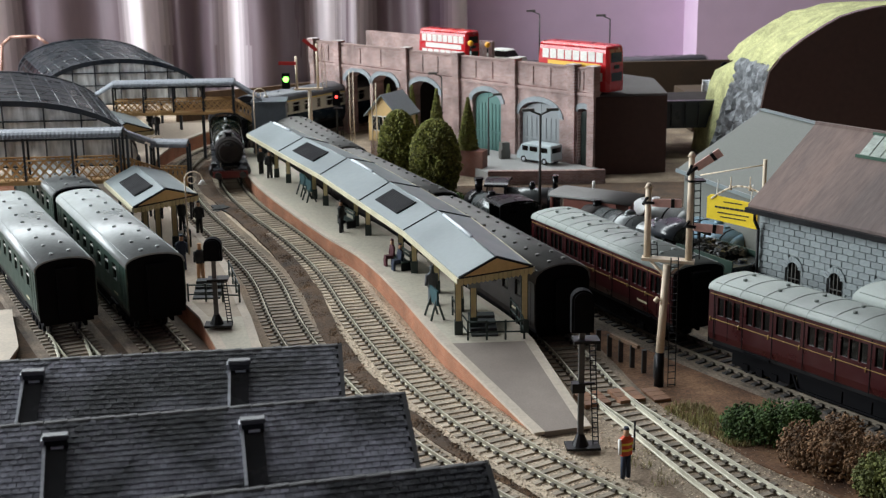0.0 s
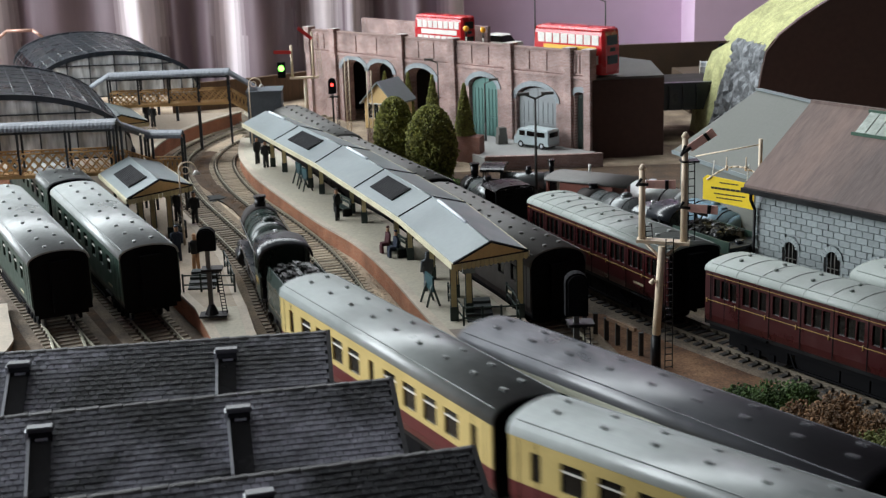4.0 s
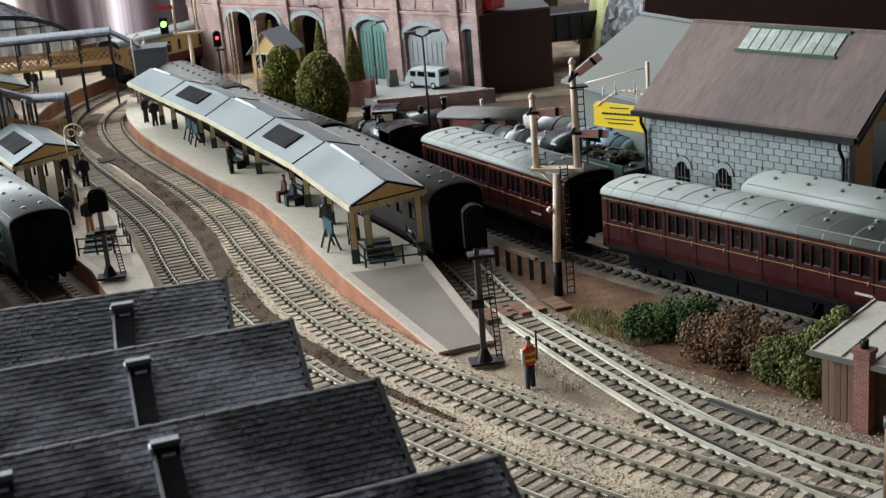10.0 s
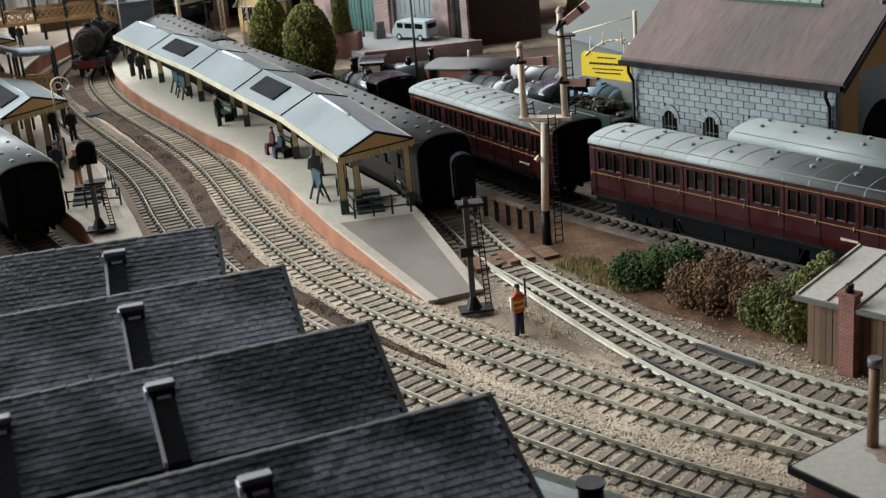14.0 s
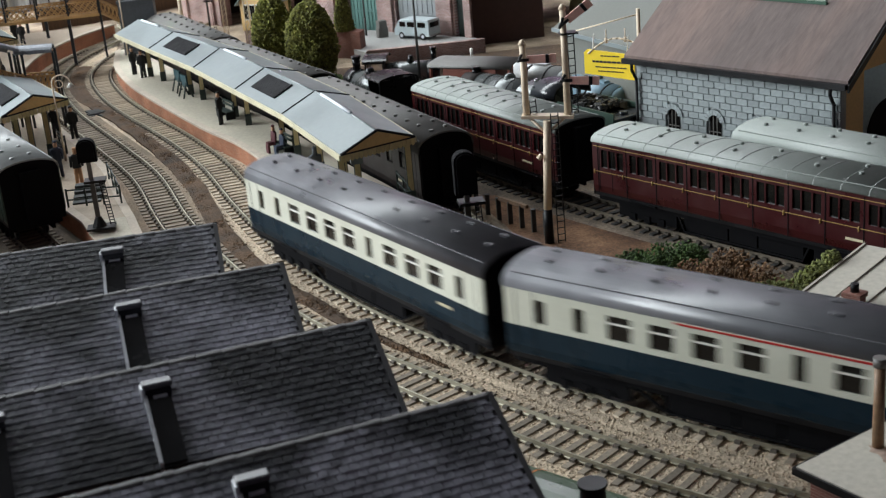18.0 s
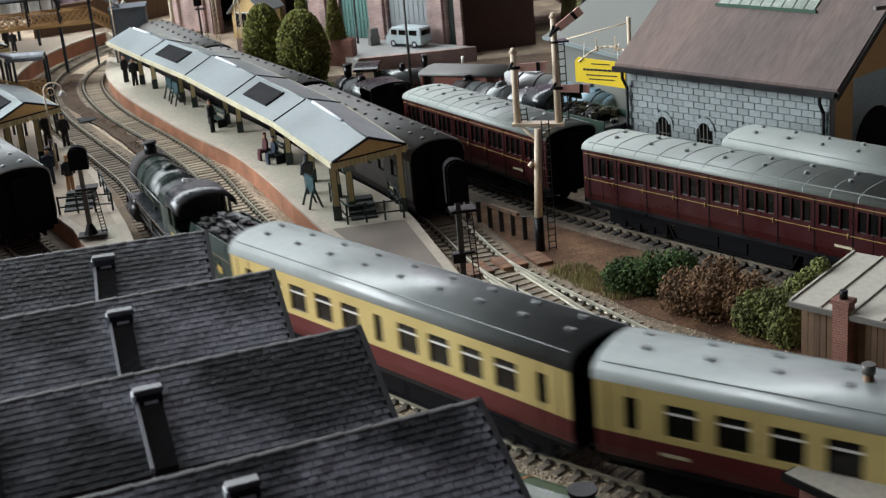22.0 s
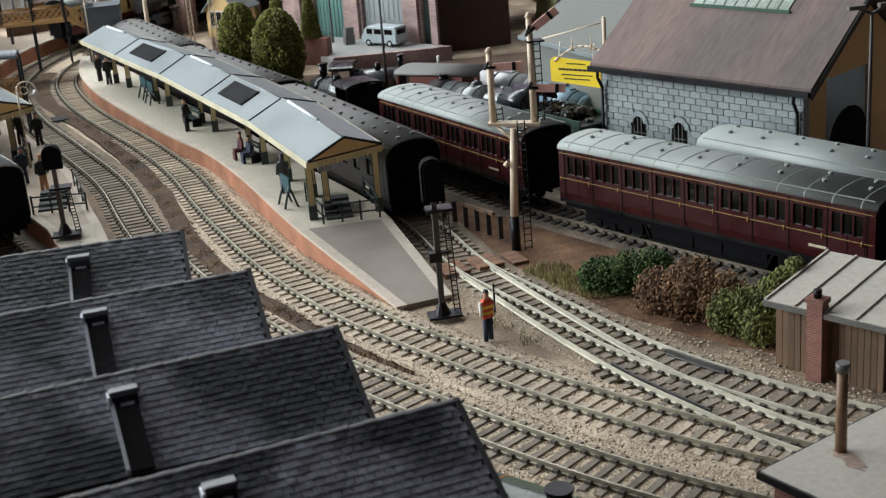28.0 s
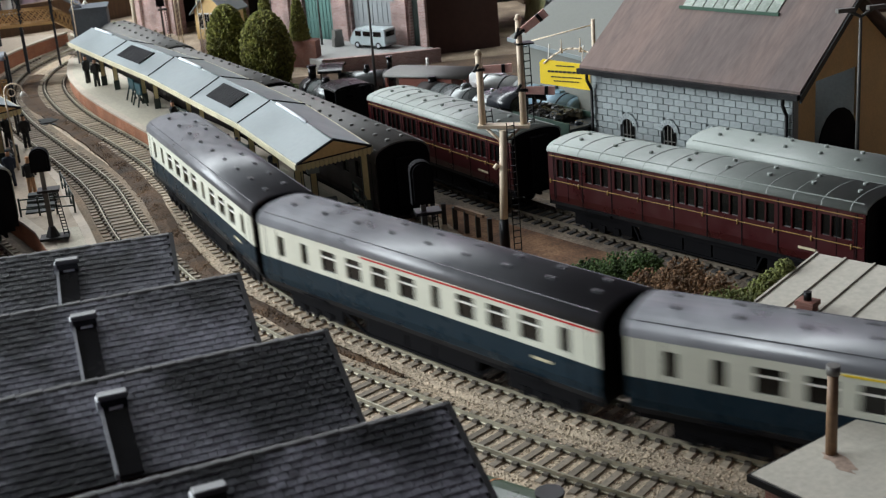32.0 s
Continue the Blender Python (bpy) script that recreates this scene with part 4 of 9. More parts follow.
def house(gable, far, chimneys, label, limit=290):
    """A terrace whose ridge runs from the gable end to the far end."""
    a, b = Vector((*gable, 0)), Vector((*far, 0))
    u = (b - a).normalized()
    long = (b - a).length
    root = thing("terraced_house", mm(gable[0], gable[1], 0, 0, 0, math.degrees(math.atan2(u.y, u.x))), label, "house", "terraced houses")
    half, ridge, eave = 27.0, 108.0, 93.5
    # local x runs along the ridge, local +y towards the camera's side after the turn
    bm = bmesh.new()
    v = [(0, -half + 2), (0, half - 2), (long, half - 2), (long, -half + 2)]
    lo = [bm.verts.new((x, y, 0)) for x, y in v]
    hi = [bm.verts.new((x, y, eave)) for x, y in v]
    t0, t1 = bm.verts.new((0.5, 0, ridge - 1.5)), bm.verts.new((long, 0, ridge - 1.5))
    bm.faces.new((lo[0], lo[1], hi[1], t0, hi[0]))
    bm.faces.new((lo[2], lo[3], hi[3], t1, hi[2]))
    bm.faces.new((lo[1], lo[2], hi[2], hi[1]))
    bm.faces.new((lo[3], lo[0], hi[0], hi[3]))
    bm.faces.new(lo)
    part("wall", bm, M["house_brick"], root)
    for s in (-1, 1):
        bm = bmesh.new()
        q = [(-2, 0, ridge), (long, 0, ridge), (long, s * half, eave), (-2, s * half, eave)]
        top = [bm.verts.new(p) for p in q]
        low = [bm.verts.new((x, y, z - 1.2)) for x, y, z in q]
        bm.faces.new(top)
        bm.faces.new(low[::-1])
        for k in range(4):
            bm.faces.new((top[k], top[(k + 1) % 4], low[(k + 1) % 4], low[k]))
        slope = part("roof", bm, M["slate_back"], root)
        slope_slates(slope, (-2, 0, ridge), (long, 0, ridge), (0, s * half, eave - ridge), int(long / 2.3), 15, limit if s > 0 else 0)
    for s in (-1, 1):
        bm = bmesh.new()
        rings(bm, [[(x, s * y, ridge - (ridge - eave) * y / half + z) for x, z in ((-2.9, -1.4), (-2.9, 1.0), (-1.5, 1.0), (-1.5, -1.4))] for y in (0.2, half + 0.6)])
        part("verge", bm, M["slate_back"], root)
    bm = bmesh.new()
    x = -2.5
    while x < long - 6:
        sec = [(1.5 * math.cos(math.pi * k / 6), ridge - 0.3 + 1.15 * math.sin(math.pi * k / 6)) for k in range(7)]
        rings(bm, [[(x, y, z) for y, z in sec], [(x + 6.4, y, z - 0.25) for y, z in sec]])
        x += 6.6
    tagged(part("ridge_tiles", bm, M["ridge"], root), kind="stuff")
    for c in chimneys:
        chimney(root, c, ridge, eave, half)
    return root


def chimney(root, c, ridge, eave, half):
    """A black stack at the ridge with a pale cap; a glossy black slab down the slope stands for its tall front, a pale
    strip for its lit left side.
    """
    zt = ridge - 0.2
    fall = (ridge - eave) / half
    y0, y1 = 6.8, 9.6
    bm = bmesh.new()
    box(bm, c - 3.0, c + 3.4, y0, y1, ridge - fall * y1 - 2, zt - 1.5)
    stack = part("chimney", bm, M["stack"], root)
    bm = bmesh.new()
    box(bm, c - 3.5, c + 3.9, y0 - 0.3, y1 + 0.4, zt - 1.5, zt)
    bmesh.ops.bevel(bm, geom=bm.edges[:], offset=0.35, segments=1, affect="EDGES")
    part("chimney_cap", bm, M["stack_cap"], stack)
    bm = bmesh.new()
    box(bm, c - 1.8, c + 1.6, y1, y1 + 0.8, zt - 3.9, zt - 3.2)
    part("ledge", bm, M["pale_trim"], stack)
    # slab for the stack's front face; its lit left side is a pale strip
    for name, x0, x1, up, mat in (("party_wall", c - 2.7, c + 3.0, 1.6, "stack"), ("lead_edge", c + 3.0, c + 3.9, 2.2, "pale_trim")):
        bm = bmesh.new()
        rings(bm, [[(x, y, ridge - fall * y + z) for x, z in ((x0, -0.6), (x1, -0.6), (x1, up), (x0, up))] for y in (y1 + 0.1, half + 0.5)])
        part(name, bm, M[mat], root)
    # the lit left side again, as a pale plate beside the stack
    bm = bmesh.new()
    box(bm, c + 3.5, c + 4.3, y0 - 0.2, y1 + 0.5, ridge - fall * y1 - 2, zt - 1.0)
    part("lead_upstand", bm, M["pale_trim"], stack)


# pale grey of the ledge, also painted for the stacks' lit side
M["pale_trim"] = material("pale_trim_paint", (0.55, 0.57, 0.60), 0.3, vary=0.15)
M["stack"] = material("black_stack", (0.010, 0.010, 0.012), 0.22, vary=0.15, spec=0.25)
M["stack_cap"] = material("grey_stack_cap", (0.09, 0.092, 0.098), 0.45, vary=0.1)


def houses():
    house((-13.8, 427), (-170, 418), (31, 97), "terraced house with a dark slate roof and black chimneys")
    house((6.2, 379), (-150, 358), (43.5, 99), "terraced house with a weathered slate roof")
    house((26.7, 325.5), (-130, 297), (54.5, 94), "terraced house with a stained slate roof")
    house((48.8, 272), (-110, 238), (55, 104), "terraced house with a dark worn slate roof")


# ---- viaduct ----
V0, V1 = Vector((208, 1222, 0)), Vector((-62, 1537, 0))
V_TOP, V_DECK = 102.0, 78.0


def viaduct():
    u = (V1 - V0).normalized()
    long = (V1 - V0).length
    ang = math.degrees(math.atan2(u.y, u.x))
    root = thing("viaduct", mm(V0.x, V0.y, 0, 0, 0, ang), "red brick road viaduct with arches, pilasters and a panelled parapet", "viaduct", "", "structure")
    arches = [(9, 7, 63), (65, 26, 64), (136, 20, 68), (228, 23, 70), (290, 20, 71), (335, 20, 71)]
    # local x runs from the near end; local +y faces the camera side
    bm = bmesh.new()
    thick = 16.0
    x = 0.0
    for c, half, crown in arches:
        spring = crown - half * 0.55
        if c - half > x:
            box(bm, x, c - half, -thick, 0, 0, V_DECK)
        n = 10
        for k in range(n):
            a0, a1 = math.pi * k / n, math.pi * (k + 1) / n
            xa, xb = c - half * math.cos(a0), c - half * math.cos(a1)
            za, zb = spring + (crown - spring) * math.sin(a0), spring + (crown - spring) * math.sin(a1)
            vs = [bm.verts.new(p) for p in ((xa, 0, za), (xb, 0, zb), (xb, 0, V_DECK), (xa, 0, V_DECK), (xa, -thick, za), (xb, -thick, zb), (xb, -thick, V_DECK), (xa, -thick, V_DECK))]
            for f in ((0, 1, 2, 3), (7, 6, 5, 4), (0, 4, 5, 1), (3, 2, 6, 7)):
                bm.faces.new([vs[i] for i in f])
        x = c + half
    box(bm, x, long, -thick, 0, 0, V_DECK)
    part("wall", bm, M["viaduct_brick"], root)
    bm = bmesh.new()
    box(bm, 0, long, -4, 0, V_DECK + 0.5, V_TOP - 2.5)
    part("parapet", bm, M["viaduct_brick"], root)
    bm = bmesh.new()
    box(bm, -1, long, -5, 1, V_TOP - 2.5, V_TOP - 0.8)
    part("coping", bm, M["viaduct_coping"], root)
    bm = bmesh.new()
    box(bm, 0, long, 0, 1.6, V_DECK - 3, V_DECK)
    part("string_course", bm, M["viaduct_brick"], root)
    edges = [-1.5, 22, 98, 177, 255, 367, long - 3]
    for x in edges:
        bm = bmesh.new()
        box(bm, x - 4, x + 4, 0, 3.2, 0, V_DECK - 3.2)
        box(bm, x - 4.5, x + 4.5, -5.2, 4.2, V_DECK - 3, V_TOP)
        box(bm, x - 5, x + 5, -5.8, 5, V_TOP, V_TOP + 1.6)
        part("pilaster", bm, M["viaduct_brick"], root)
    for a, b in zip(edges, edges[1:]):
        n = 3
        for k in range(n):
            w = (b - a - 9) / n
            x0 = a + 4.5 + k * w
            bm = bmesh.new()
            box(bm, x0 + 1.2, x0 + w - 1.2, 0, 0.9, V_DECK + 2.5, V_TOP - 4.5)
            part("parapet_panel", bm, M["viaduct_brick"], root)
    for c, half, crown in arches:
        spring = crown - half * 0.55
        bm = bmesh.new()
        pts_in = [(c - half * math.cos(math.pi * k / 12), spring + (crown - spring) * math.sin(math.pi * k / 12)) for k in range(13)]
        pts_out = [(c - (half + 5) * math.cos(math.pi * k / 12), spring + (crown - spring + 5) * math.sin(math.pi * k / 12)) for k in range(13)]
        rings(bm, [((i[0], 0, i[1]), (i[0], 1.1, i[1]), (o[0], 1.1, o[1]), (o[0], 0, o[1])) for i, o in zip(pts_in, pts_out)])
        part("arch_ring", bm, M["blue_brick"], root)
    # road deck and the back
    bm = bmesh.new()
    inv = root.matrix_basis.inverted()
    plan = [(209.5, 1222.5), (281, 1228), (291, 1335), (150, 1560), (-40, 1640)]
    local = [((inv @ Vector((x * K, y * K, 0))) / K)[:2] for x, y in plan]
    slab(bm, [(0, -4.2)] + local[1:4] + [(long, -80), (long, -4.2)], V_DECK - 4, V_DECK - 2)
    part("road_deck", bm, M["road"], root)
    for p, q in ((0, 1), (1, 2)):
        bm = bmesh.new()
        (x0, y0), (x1, y1) = local[p], local[q]
        d = Vector((x1 - x0, y1 - y0)).normalized()
        n = Vector((-d.y, d.x)) * 3
        slab(bm, [(x0, y0), (x1, y1), (x1 + n.x, y1 + n.y), (x0 + n.x, y0 + n.y)], 0, V_DECK - 4.2 if p == 0 else V_DECK - 2.2)
        part("end_wall", bm, M["card"], root)
    bm = bmesh.new()
    (x0, y0), (x1, y1) = local[1], local[2]
    slab(bm, [(40, -86), (130, -92), (130, -96), (40, -90)], V_DECK - 2, V_TOP)
    part("back_parapet", bm, M["viaduct_brick"], root)
    bm = bmesh.new()
    slab(bm, [(long * 0.5, -82), (long, -82), (long, -86), (long * 0.5, -86)], V_DECK - 2, V_TOP + 4)
    part("back_parapet", bm, M["viaduct_brick"], root)
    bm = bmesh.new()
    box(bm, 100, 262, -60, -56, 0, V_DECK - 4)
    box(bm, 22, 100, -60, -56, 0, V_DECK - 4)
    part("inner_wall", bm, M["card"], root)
    # near-black boxing behind the last two arches keeps their openings dark
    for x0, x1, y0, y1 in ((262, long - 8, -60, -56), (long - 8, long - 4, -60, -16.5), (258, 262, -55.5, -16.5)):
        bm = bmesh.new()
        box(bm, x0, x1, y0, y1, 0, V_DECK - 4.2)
        part("inner_wall", bm, M["deep_black"], root)


M["deep_black"] = material("deep_black_card", (0.022, 0.017, 0.016), 0.9, vary=0.15)
M["viaduct_coping"] = material("viaduct_coping", (0.26, 0.18, 0.16), 0.8, vary=0.15)
M["road"] = material("road_surface", (0.12, 0.115, 0.11), 0.9, vary=0.15, bump=0.3)


# ---- shed ----
def shed():
    a, b = Vector((233, 764, 0)), Vector((309, 648, 0))
    u = (b - a).normalized()
    long = (b - a).length
    ang = math.degrees(math.atan2(u.y, u.x))
    root = thing("goods_shed", mm(a.x, a.y, 0, 0, 0, ang), "grey stone goods shed with a stained brown roof and arched windows", "shed")
    depth, eave, ridge = 110.0, 74.0, 116.0
    # local x along the eaves towards the camera, local +y away into the shed
    bm = bmesh.new()
    box(bm, 0, long, 1.2, 5, 0, eave)
    part("wall_core", bm, M["mortar"], root)
    for x0, y0, y1 in ((0, 5, depth), (long - 4, 5, 22), (long - 4, 70, depth)):
        bm = bmesh.new()
        box(bm, x0, x0 + 4, y0, y1, 0, eave)
        part("end_wall", bm, M["tan"], root)
    bm = bmesh.new()
    tri = ((5, eave), (depth / 2, ridge - 2), (depth, eave))
    rings(bm, [[(x, y, z) for y, z in tri] for x in (long - 4, long)])
    part("gable", bm, M["tan"], root)
    bm = bmesh.new()
    box(bm, 0, long, depth - 4, depth, 0, eave)
    part("back_wall", bm, M["mortar"], root)
    for s in (0, 1):
        bm = bmesh.new()
        y0, y1 = (-5, depth / 2) if s == 0 else (depth + 5, depth / 2)
        q = [(-5, y0, eave - 1), (long + 7, y0, eave - 1), (long + 7, y1, ridge), (-5, y1, ridge)]
        top = [bm.verts.new((x, y, z + 1.6)) for x, y, z in q]
        low = [bm.verts.new(p) for p in q]
        bm.faces.new(top)
        bm.faces.new(low[::-1])
        for k in range(4):
            bm.faces.new((top[k], top[(k + 1) % 4], low[(k + 1) % 4], low[k]))
        part("roof", bm, M["shed_roof"], root)
    bm = bmesh.new()
    box(bm, -5, long + 7, -8.0, -5.2, eave - 3.8, eave - 0.9)
    part("gutter", bm, M["black"], root)


def hill():
    """The green tunnel hill with a rocky face and a plain brown side."""
    root = thing("tunnel_hill", mm(0, 0, 0), "grass-topped hill with grey rock face and plain dark side", "hill", "", "structure")
    ys = np.linspace(1190, 1300, 14)
    prof = [(347, 0), (351, 22), (357, 56), (360.5, 80), (364.5, 100), (376, 114.5), (394, 128.5), (414, 141), (427, 148), (442, 152.5), (458, 156), (476, 157.5), (560, 160), (700, 160)]
    rnd = random.Random(8)
    bm = bmesh.new()
    loops = []
    for y in np.linspace(1190, 1350, 22):
        s = (y - 1190) / 110
        loops.append([(x + 3 * s + rnd.uniform(-2, 2) * (s > 0), y, z * (1 - 0.05 * s) + rnd.uniform(-2.2, 2.2) * (s > 0)) for x, z in prof[4:]])
    rings(bm, loops, close=False, caps=False, smooth=True)
    part("grass_top", bm, M["hill_grass"], root)
    bm = bmesh.new()
    loops = []
    for y in np.linspace(1272, 1350, 14):
        s = (y - 1272) / 78
        loops.append([(x - 5 - 12 * s * (1 - z / 110) + rnd.uniform(-2, 2), y, z * 0.97 * (1 - 0.12 * s) + rnd.uniform(-2, 2)) for x, z in ((351, 0), (351, 22), (353, 40), (357, 56), (360.5, 80), (366, 95), (382, 107))])
    rings(bm, loops, close=False, caps=False, smooth=True)
    part("grass_bank", bm, M["hill_grass"], root)
    bm = bmesh.new()
    loops = []
    for y in np.linspace(1190, 1280, 30):
        s = (y - 1190) / 90
        loops.append([(np.interp(q * 5.2, [z for _, z in prof[:5]] + [106], [x for x, _ in prof[:5]] + [370]) - 14 * s * (1 - q / 26) + rnd.uniform(-3.2, 3.2) * (s > 0), y, q * 5.2 * (1 - 0.03 * s) + rnd.uniform(-2, 2) * (s > 0)) for q in range(21)])
    rings(bm, loops, close=False, caps=False)
    part("rock_face", bm, M["rock"], root, "craggy grey rock face")
    bm = bmesh.new()
    loop = [(x, 1189, z - 1) for x, z in prof] + [(700, 1189, 0), (345, 1189, 0)]
    rings(bm, [loop, [(x, 1186, z) for x, y, z in loop]])
    part("side_panel", bm, M["card"], root)


M["hill_grass"] = material("hill_grass", (0.40, 0.40, 0.19), 0.95, vary=0.3, grain=500, stains=70, bump=1.0, bump_scale=500)



# ---- station canopies ----
M["louvre"] = material("dark_louvre", (0.010, 0.010, 0.012), 0.75, vary=0.1, spec=0.2)
M["pale_strip"] = material("pale_ridge_strip", (0.62, 0.66, 0.70), 0.4, vary=0.05)
M["step_grey"] = material("dark_step", (0.05, 0.055, 0.055), 0.8, vary=0.15)


def quad_slab(bm, pts, thick, mi=0):
    """A flat sheet through four corners, with thickness downwards."""
    top = [bm.verts.new(p) for p in pts]
    low = [bm.verts.new((x, y, z - thick)) for x, y, z in pts]
    bm.faces.new(top).material_index = mi
    bm.faces.new(low[::-1]).material_index = mi
    n = len(pts)
    for k in range(n):
        bm.faces.new((top[k], top[(k + 1) % n], low[(k + 1) % n], low[k])).material_index = mi


def lerp(a, b, s):
    return tuple(p + (q - p) * s for p, q in zip(a, b))


def canopy(eaves, ridges, louvres, strips, name_label, group):
    """A pitched awning in straight bays; eaves and ridges are the left side's joints from far to near."""
    root = thing("platform_canopy", mm(0, 0, 0), name_label, "canopy", group)
    mirror = [(2 * r[0] - e[0], 2 * r[1] - e[1]) for e, r in zip(eaves, ridges)]
    ze, zr = 54.0, 62.4
    n = len(eaves)
    for k in range(n - 1):
        for side in (eaves, mirror):
            a, b = (*side[k], ze), (*side[k + 1], ze)
            c, d = (*ridges[k + 1], zr), (*ridges[k], zr)
            bm = bmesh.new()
            quad_slab(bm, (a, lerp(b, a, 0.008), lerp(c, d, 0.008), d), 1.0)
            part("roof_panel", bm, M["grey_sheet"], root)
            bm = bmesh.new()  # joint bead
            e0, r0 = Vector(b), Vector(c)
            tube(bm, e0 + Vector((0, 0, 0.2)), r0 + Vector((0, 0, 0.2)), 0.55, 5)
            part("joint", bm, M["louvre"], root)
            bm = bmesh.new()
            a2, b2 = Vector(a), Vector(b)
            out = (b2 - a2).normalized().cross(Vector((0, 0, 1)))
            if out.dot(Vector((side[k][0] - ridges[k][0], side[k][1] - ridges[k][1], 0))) < 0:
                out = -out
            v = [bm.verts.new(p + o + Vector((0, 0, z))) for z in (-3.6, -0.3) for p, o in ((a2, out * 0.1), (b2, out * 0.1), (b2, out * 1.1), (a2, out * 1.1))]
            for f in ((3, 2, 1, 0), (4, 5, 6, 7), (0, 1, 5, 4), (1, 2, 6, 5), (2, 3, 7, 6), (3, 0, 4, 7)):
                bm.faces.new([v[i] for i in f])
            part("fascia", bm, M["pale_fascia"], root)
        if k in louvres:
            a, b, c, d = (*eaves[k], ze), (*eaves[k + 1], ze), (*ridges[k + 1], zr), (*ridges[k], zr)
            s0, s1, h0, h1 = louvres[k]
            pt = lambda s, h: Vector(lerp(lerp(a, b, s), lerp(d, c, s), h)) + Vector((0, 0, 0.5))  # noqa: E731
            bm = bmesh.new()
            quad_slab(bm, [tuple(pt(s0, h0)), tuple(pt(s1, h0)), tuple(pt(s1, h1)), tuple(pt(s0, h1))], 0.8)
            vent = part("louvre", bm, M["louvre"], root)
            for q in range(13):
                h = h0 + (h1 - h0) * (q + 0.5) / 13
                bm = bmesh.new()
                lo, hi = pt(s0 + 0.02, h), pt(s1 - 0.02, h)
                tube(bm, lo + Vector((0, 0, 0.25)), hi + Vector((0, 0, 0.25)), 0.38, 4, smooth=False)
                part("slat", bm, M["louvre"], vent)
            bm = bmesh.new()
            tube(bm, pt(s1, h0), pt(s1, h1), 0.9, 5)
            part("frame", bm, M["black"], vent)
        if k in strips:
            c, d = Vector((*ridges[k + 1], zr + 0.7)), Vector((*ridges[k], zr + 0.7))
            bm = bmesh.new()
            tube(bm, d.lerp(c, 0.12), d.lerp(c, 0.62), 1.0, 6)
            part("ridge_strip", bm, M["pale_strip"], root)
    bm = bmesh.new()
    for k in range(n - 1):
        tube(bm, (*ridges[k], zr - 0.1), (*ridges[k + 1], zr - 0.1), 0.6, 6)
    part("ridge", bm, M["grey_sheet"], root)
    # the near gable
    a, b, c = Vector((*eaves[-1], ze)), Vector((*mirror[-1], ze)), Vector((*ridges[-1], zr))
    fwd = Vector((eaves[-1][0] - eaves[-2][0], eaves[-1][1] - eaves[-2][1], 0)).normalized()
    bm = bmesh.new()
    tri = [a + (c - a) * 0.04 + fwd * 0.9, b + (c - b) * 0.04 + fwd * 0.9, c + fwd * 0.9 - Vector((0, 0, 0.5))]
    f = [bm.verts.new(p) for p in tri] + [bm.verts.new(p + fwd * -1.5) for p in tri]
    bm.faces.new(f[:3])
    bm.faces.new(f[3:][::-1])
    for k in range(3):
        bm.faces.new((f[k], f[(k + 1) % 3], f[3 + (k + 1) % 3], f[3 + k]))
    part("gable", bm, M["tan"], root)
    for p in (a, b):
        bm = bmesh.new()
        tube(bm, p + fwd * 0.6, c + fwd * 0.6 + Vector((0, 0, 0.4)), 0.8, 5)
        part("bargeboard", bm, M["louvre"], root)
    bm = bmesh.new()
    tube(bm, a + fwd * 0.2 + Vector((0, 0, -0.2)), b + fwd * 0.2 + Vector((0, 0, -0.2)), 0.6, 5)
    part("tie_bar", bm, M["louvre"], root)
    m = 17
    for k in range(m):
        p, q = a.lerp(b, (k + 0.06) / m), a.lerp(b, (k + 0.94) / m)
        bm = bmesh.new()
        v = [bm.verts.new(w + fwd * o + Vector((0, 0, z))) for o in (-0.4, 0.4) for w, z in ((p, -0.6), (q, -0.6), (q, -4.0), (p.lerp(q, 0.5), -4.8), (p, -4.0))]
        bm.faces.new(v[:5])
        bm.faces.new(v[5:][::-1])
        for i in range(5):
            bm.faces.new((v[i], v[(i + 1) % 5], v[5 + (i + 1) % 5], v[5 + i]))
        part("valance_board", bm, M["cream"], root)
    return root, mirror


def column(root, x, y, lamp_box=False):
    bm = bmesh.new()
    box(bm, x - 1.5, x + 1.5, y - 1.5, y + 1.5, PLATFORM + 8, 52)
    c = part("column", bm, M["cream"], root)
    bm = bmesh.new()
    box(bm, x - 2.3, x + 2.3, y - 2.3, y + 2.3, PLATFORM - 0.3, PLATFORM + 8)
    part("column_base", bm, M["dark_green"], c)
    bm = bmesh.new()
    for s in (-1, 1):
        box(bm, x + s * 1.75 - 0.2, x + s * 1.75 + 0.2, y - 1.2, y + 1.2, PLATFORM + 8, 50)
    part("column_trim", bm, M["dark_green"], c)
    if lamp_box:
        bm = bmesh.new()
        box(bm, x - 3.4, x + 3.4, y - 3.4, y + 3.4, 41, 48)
        part("capital", bm, M["grey_sheet"], c)


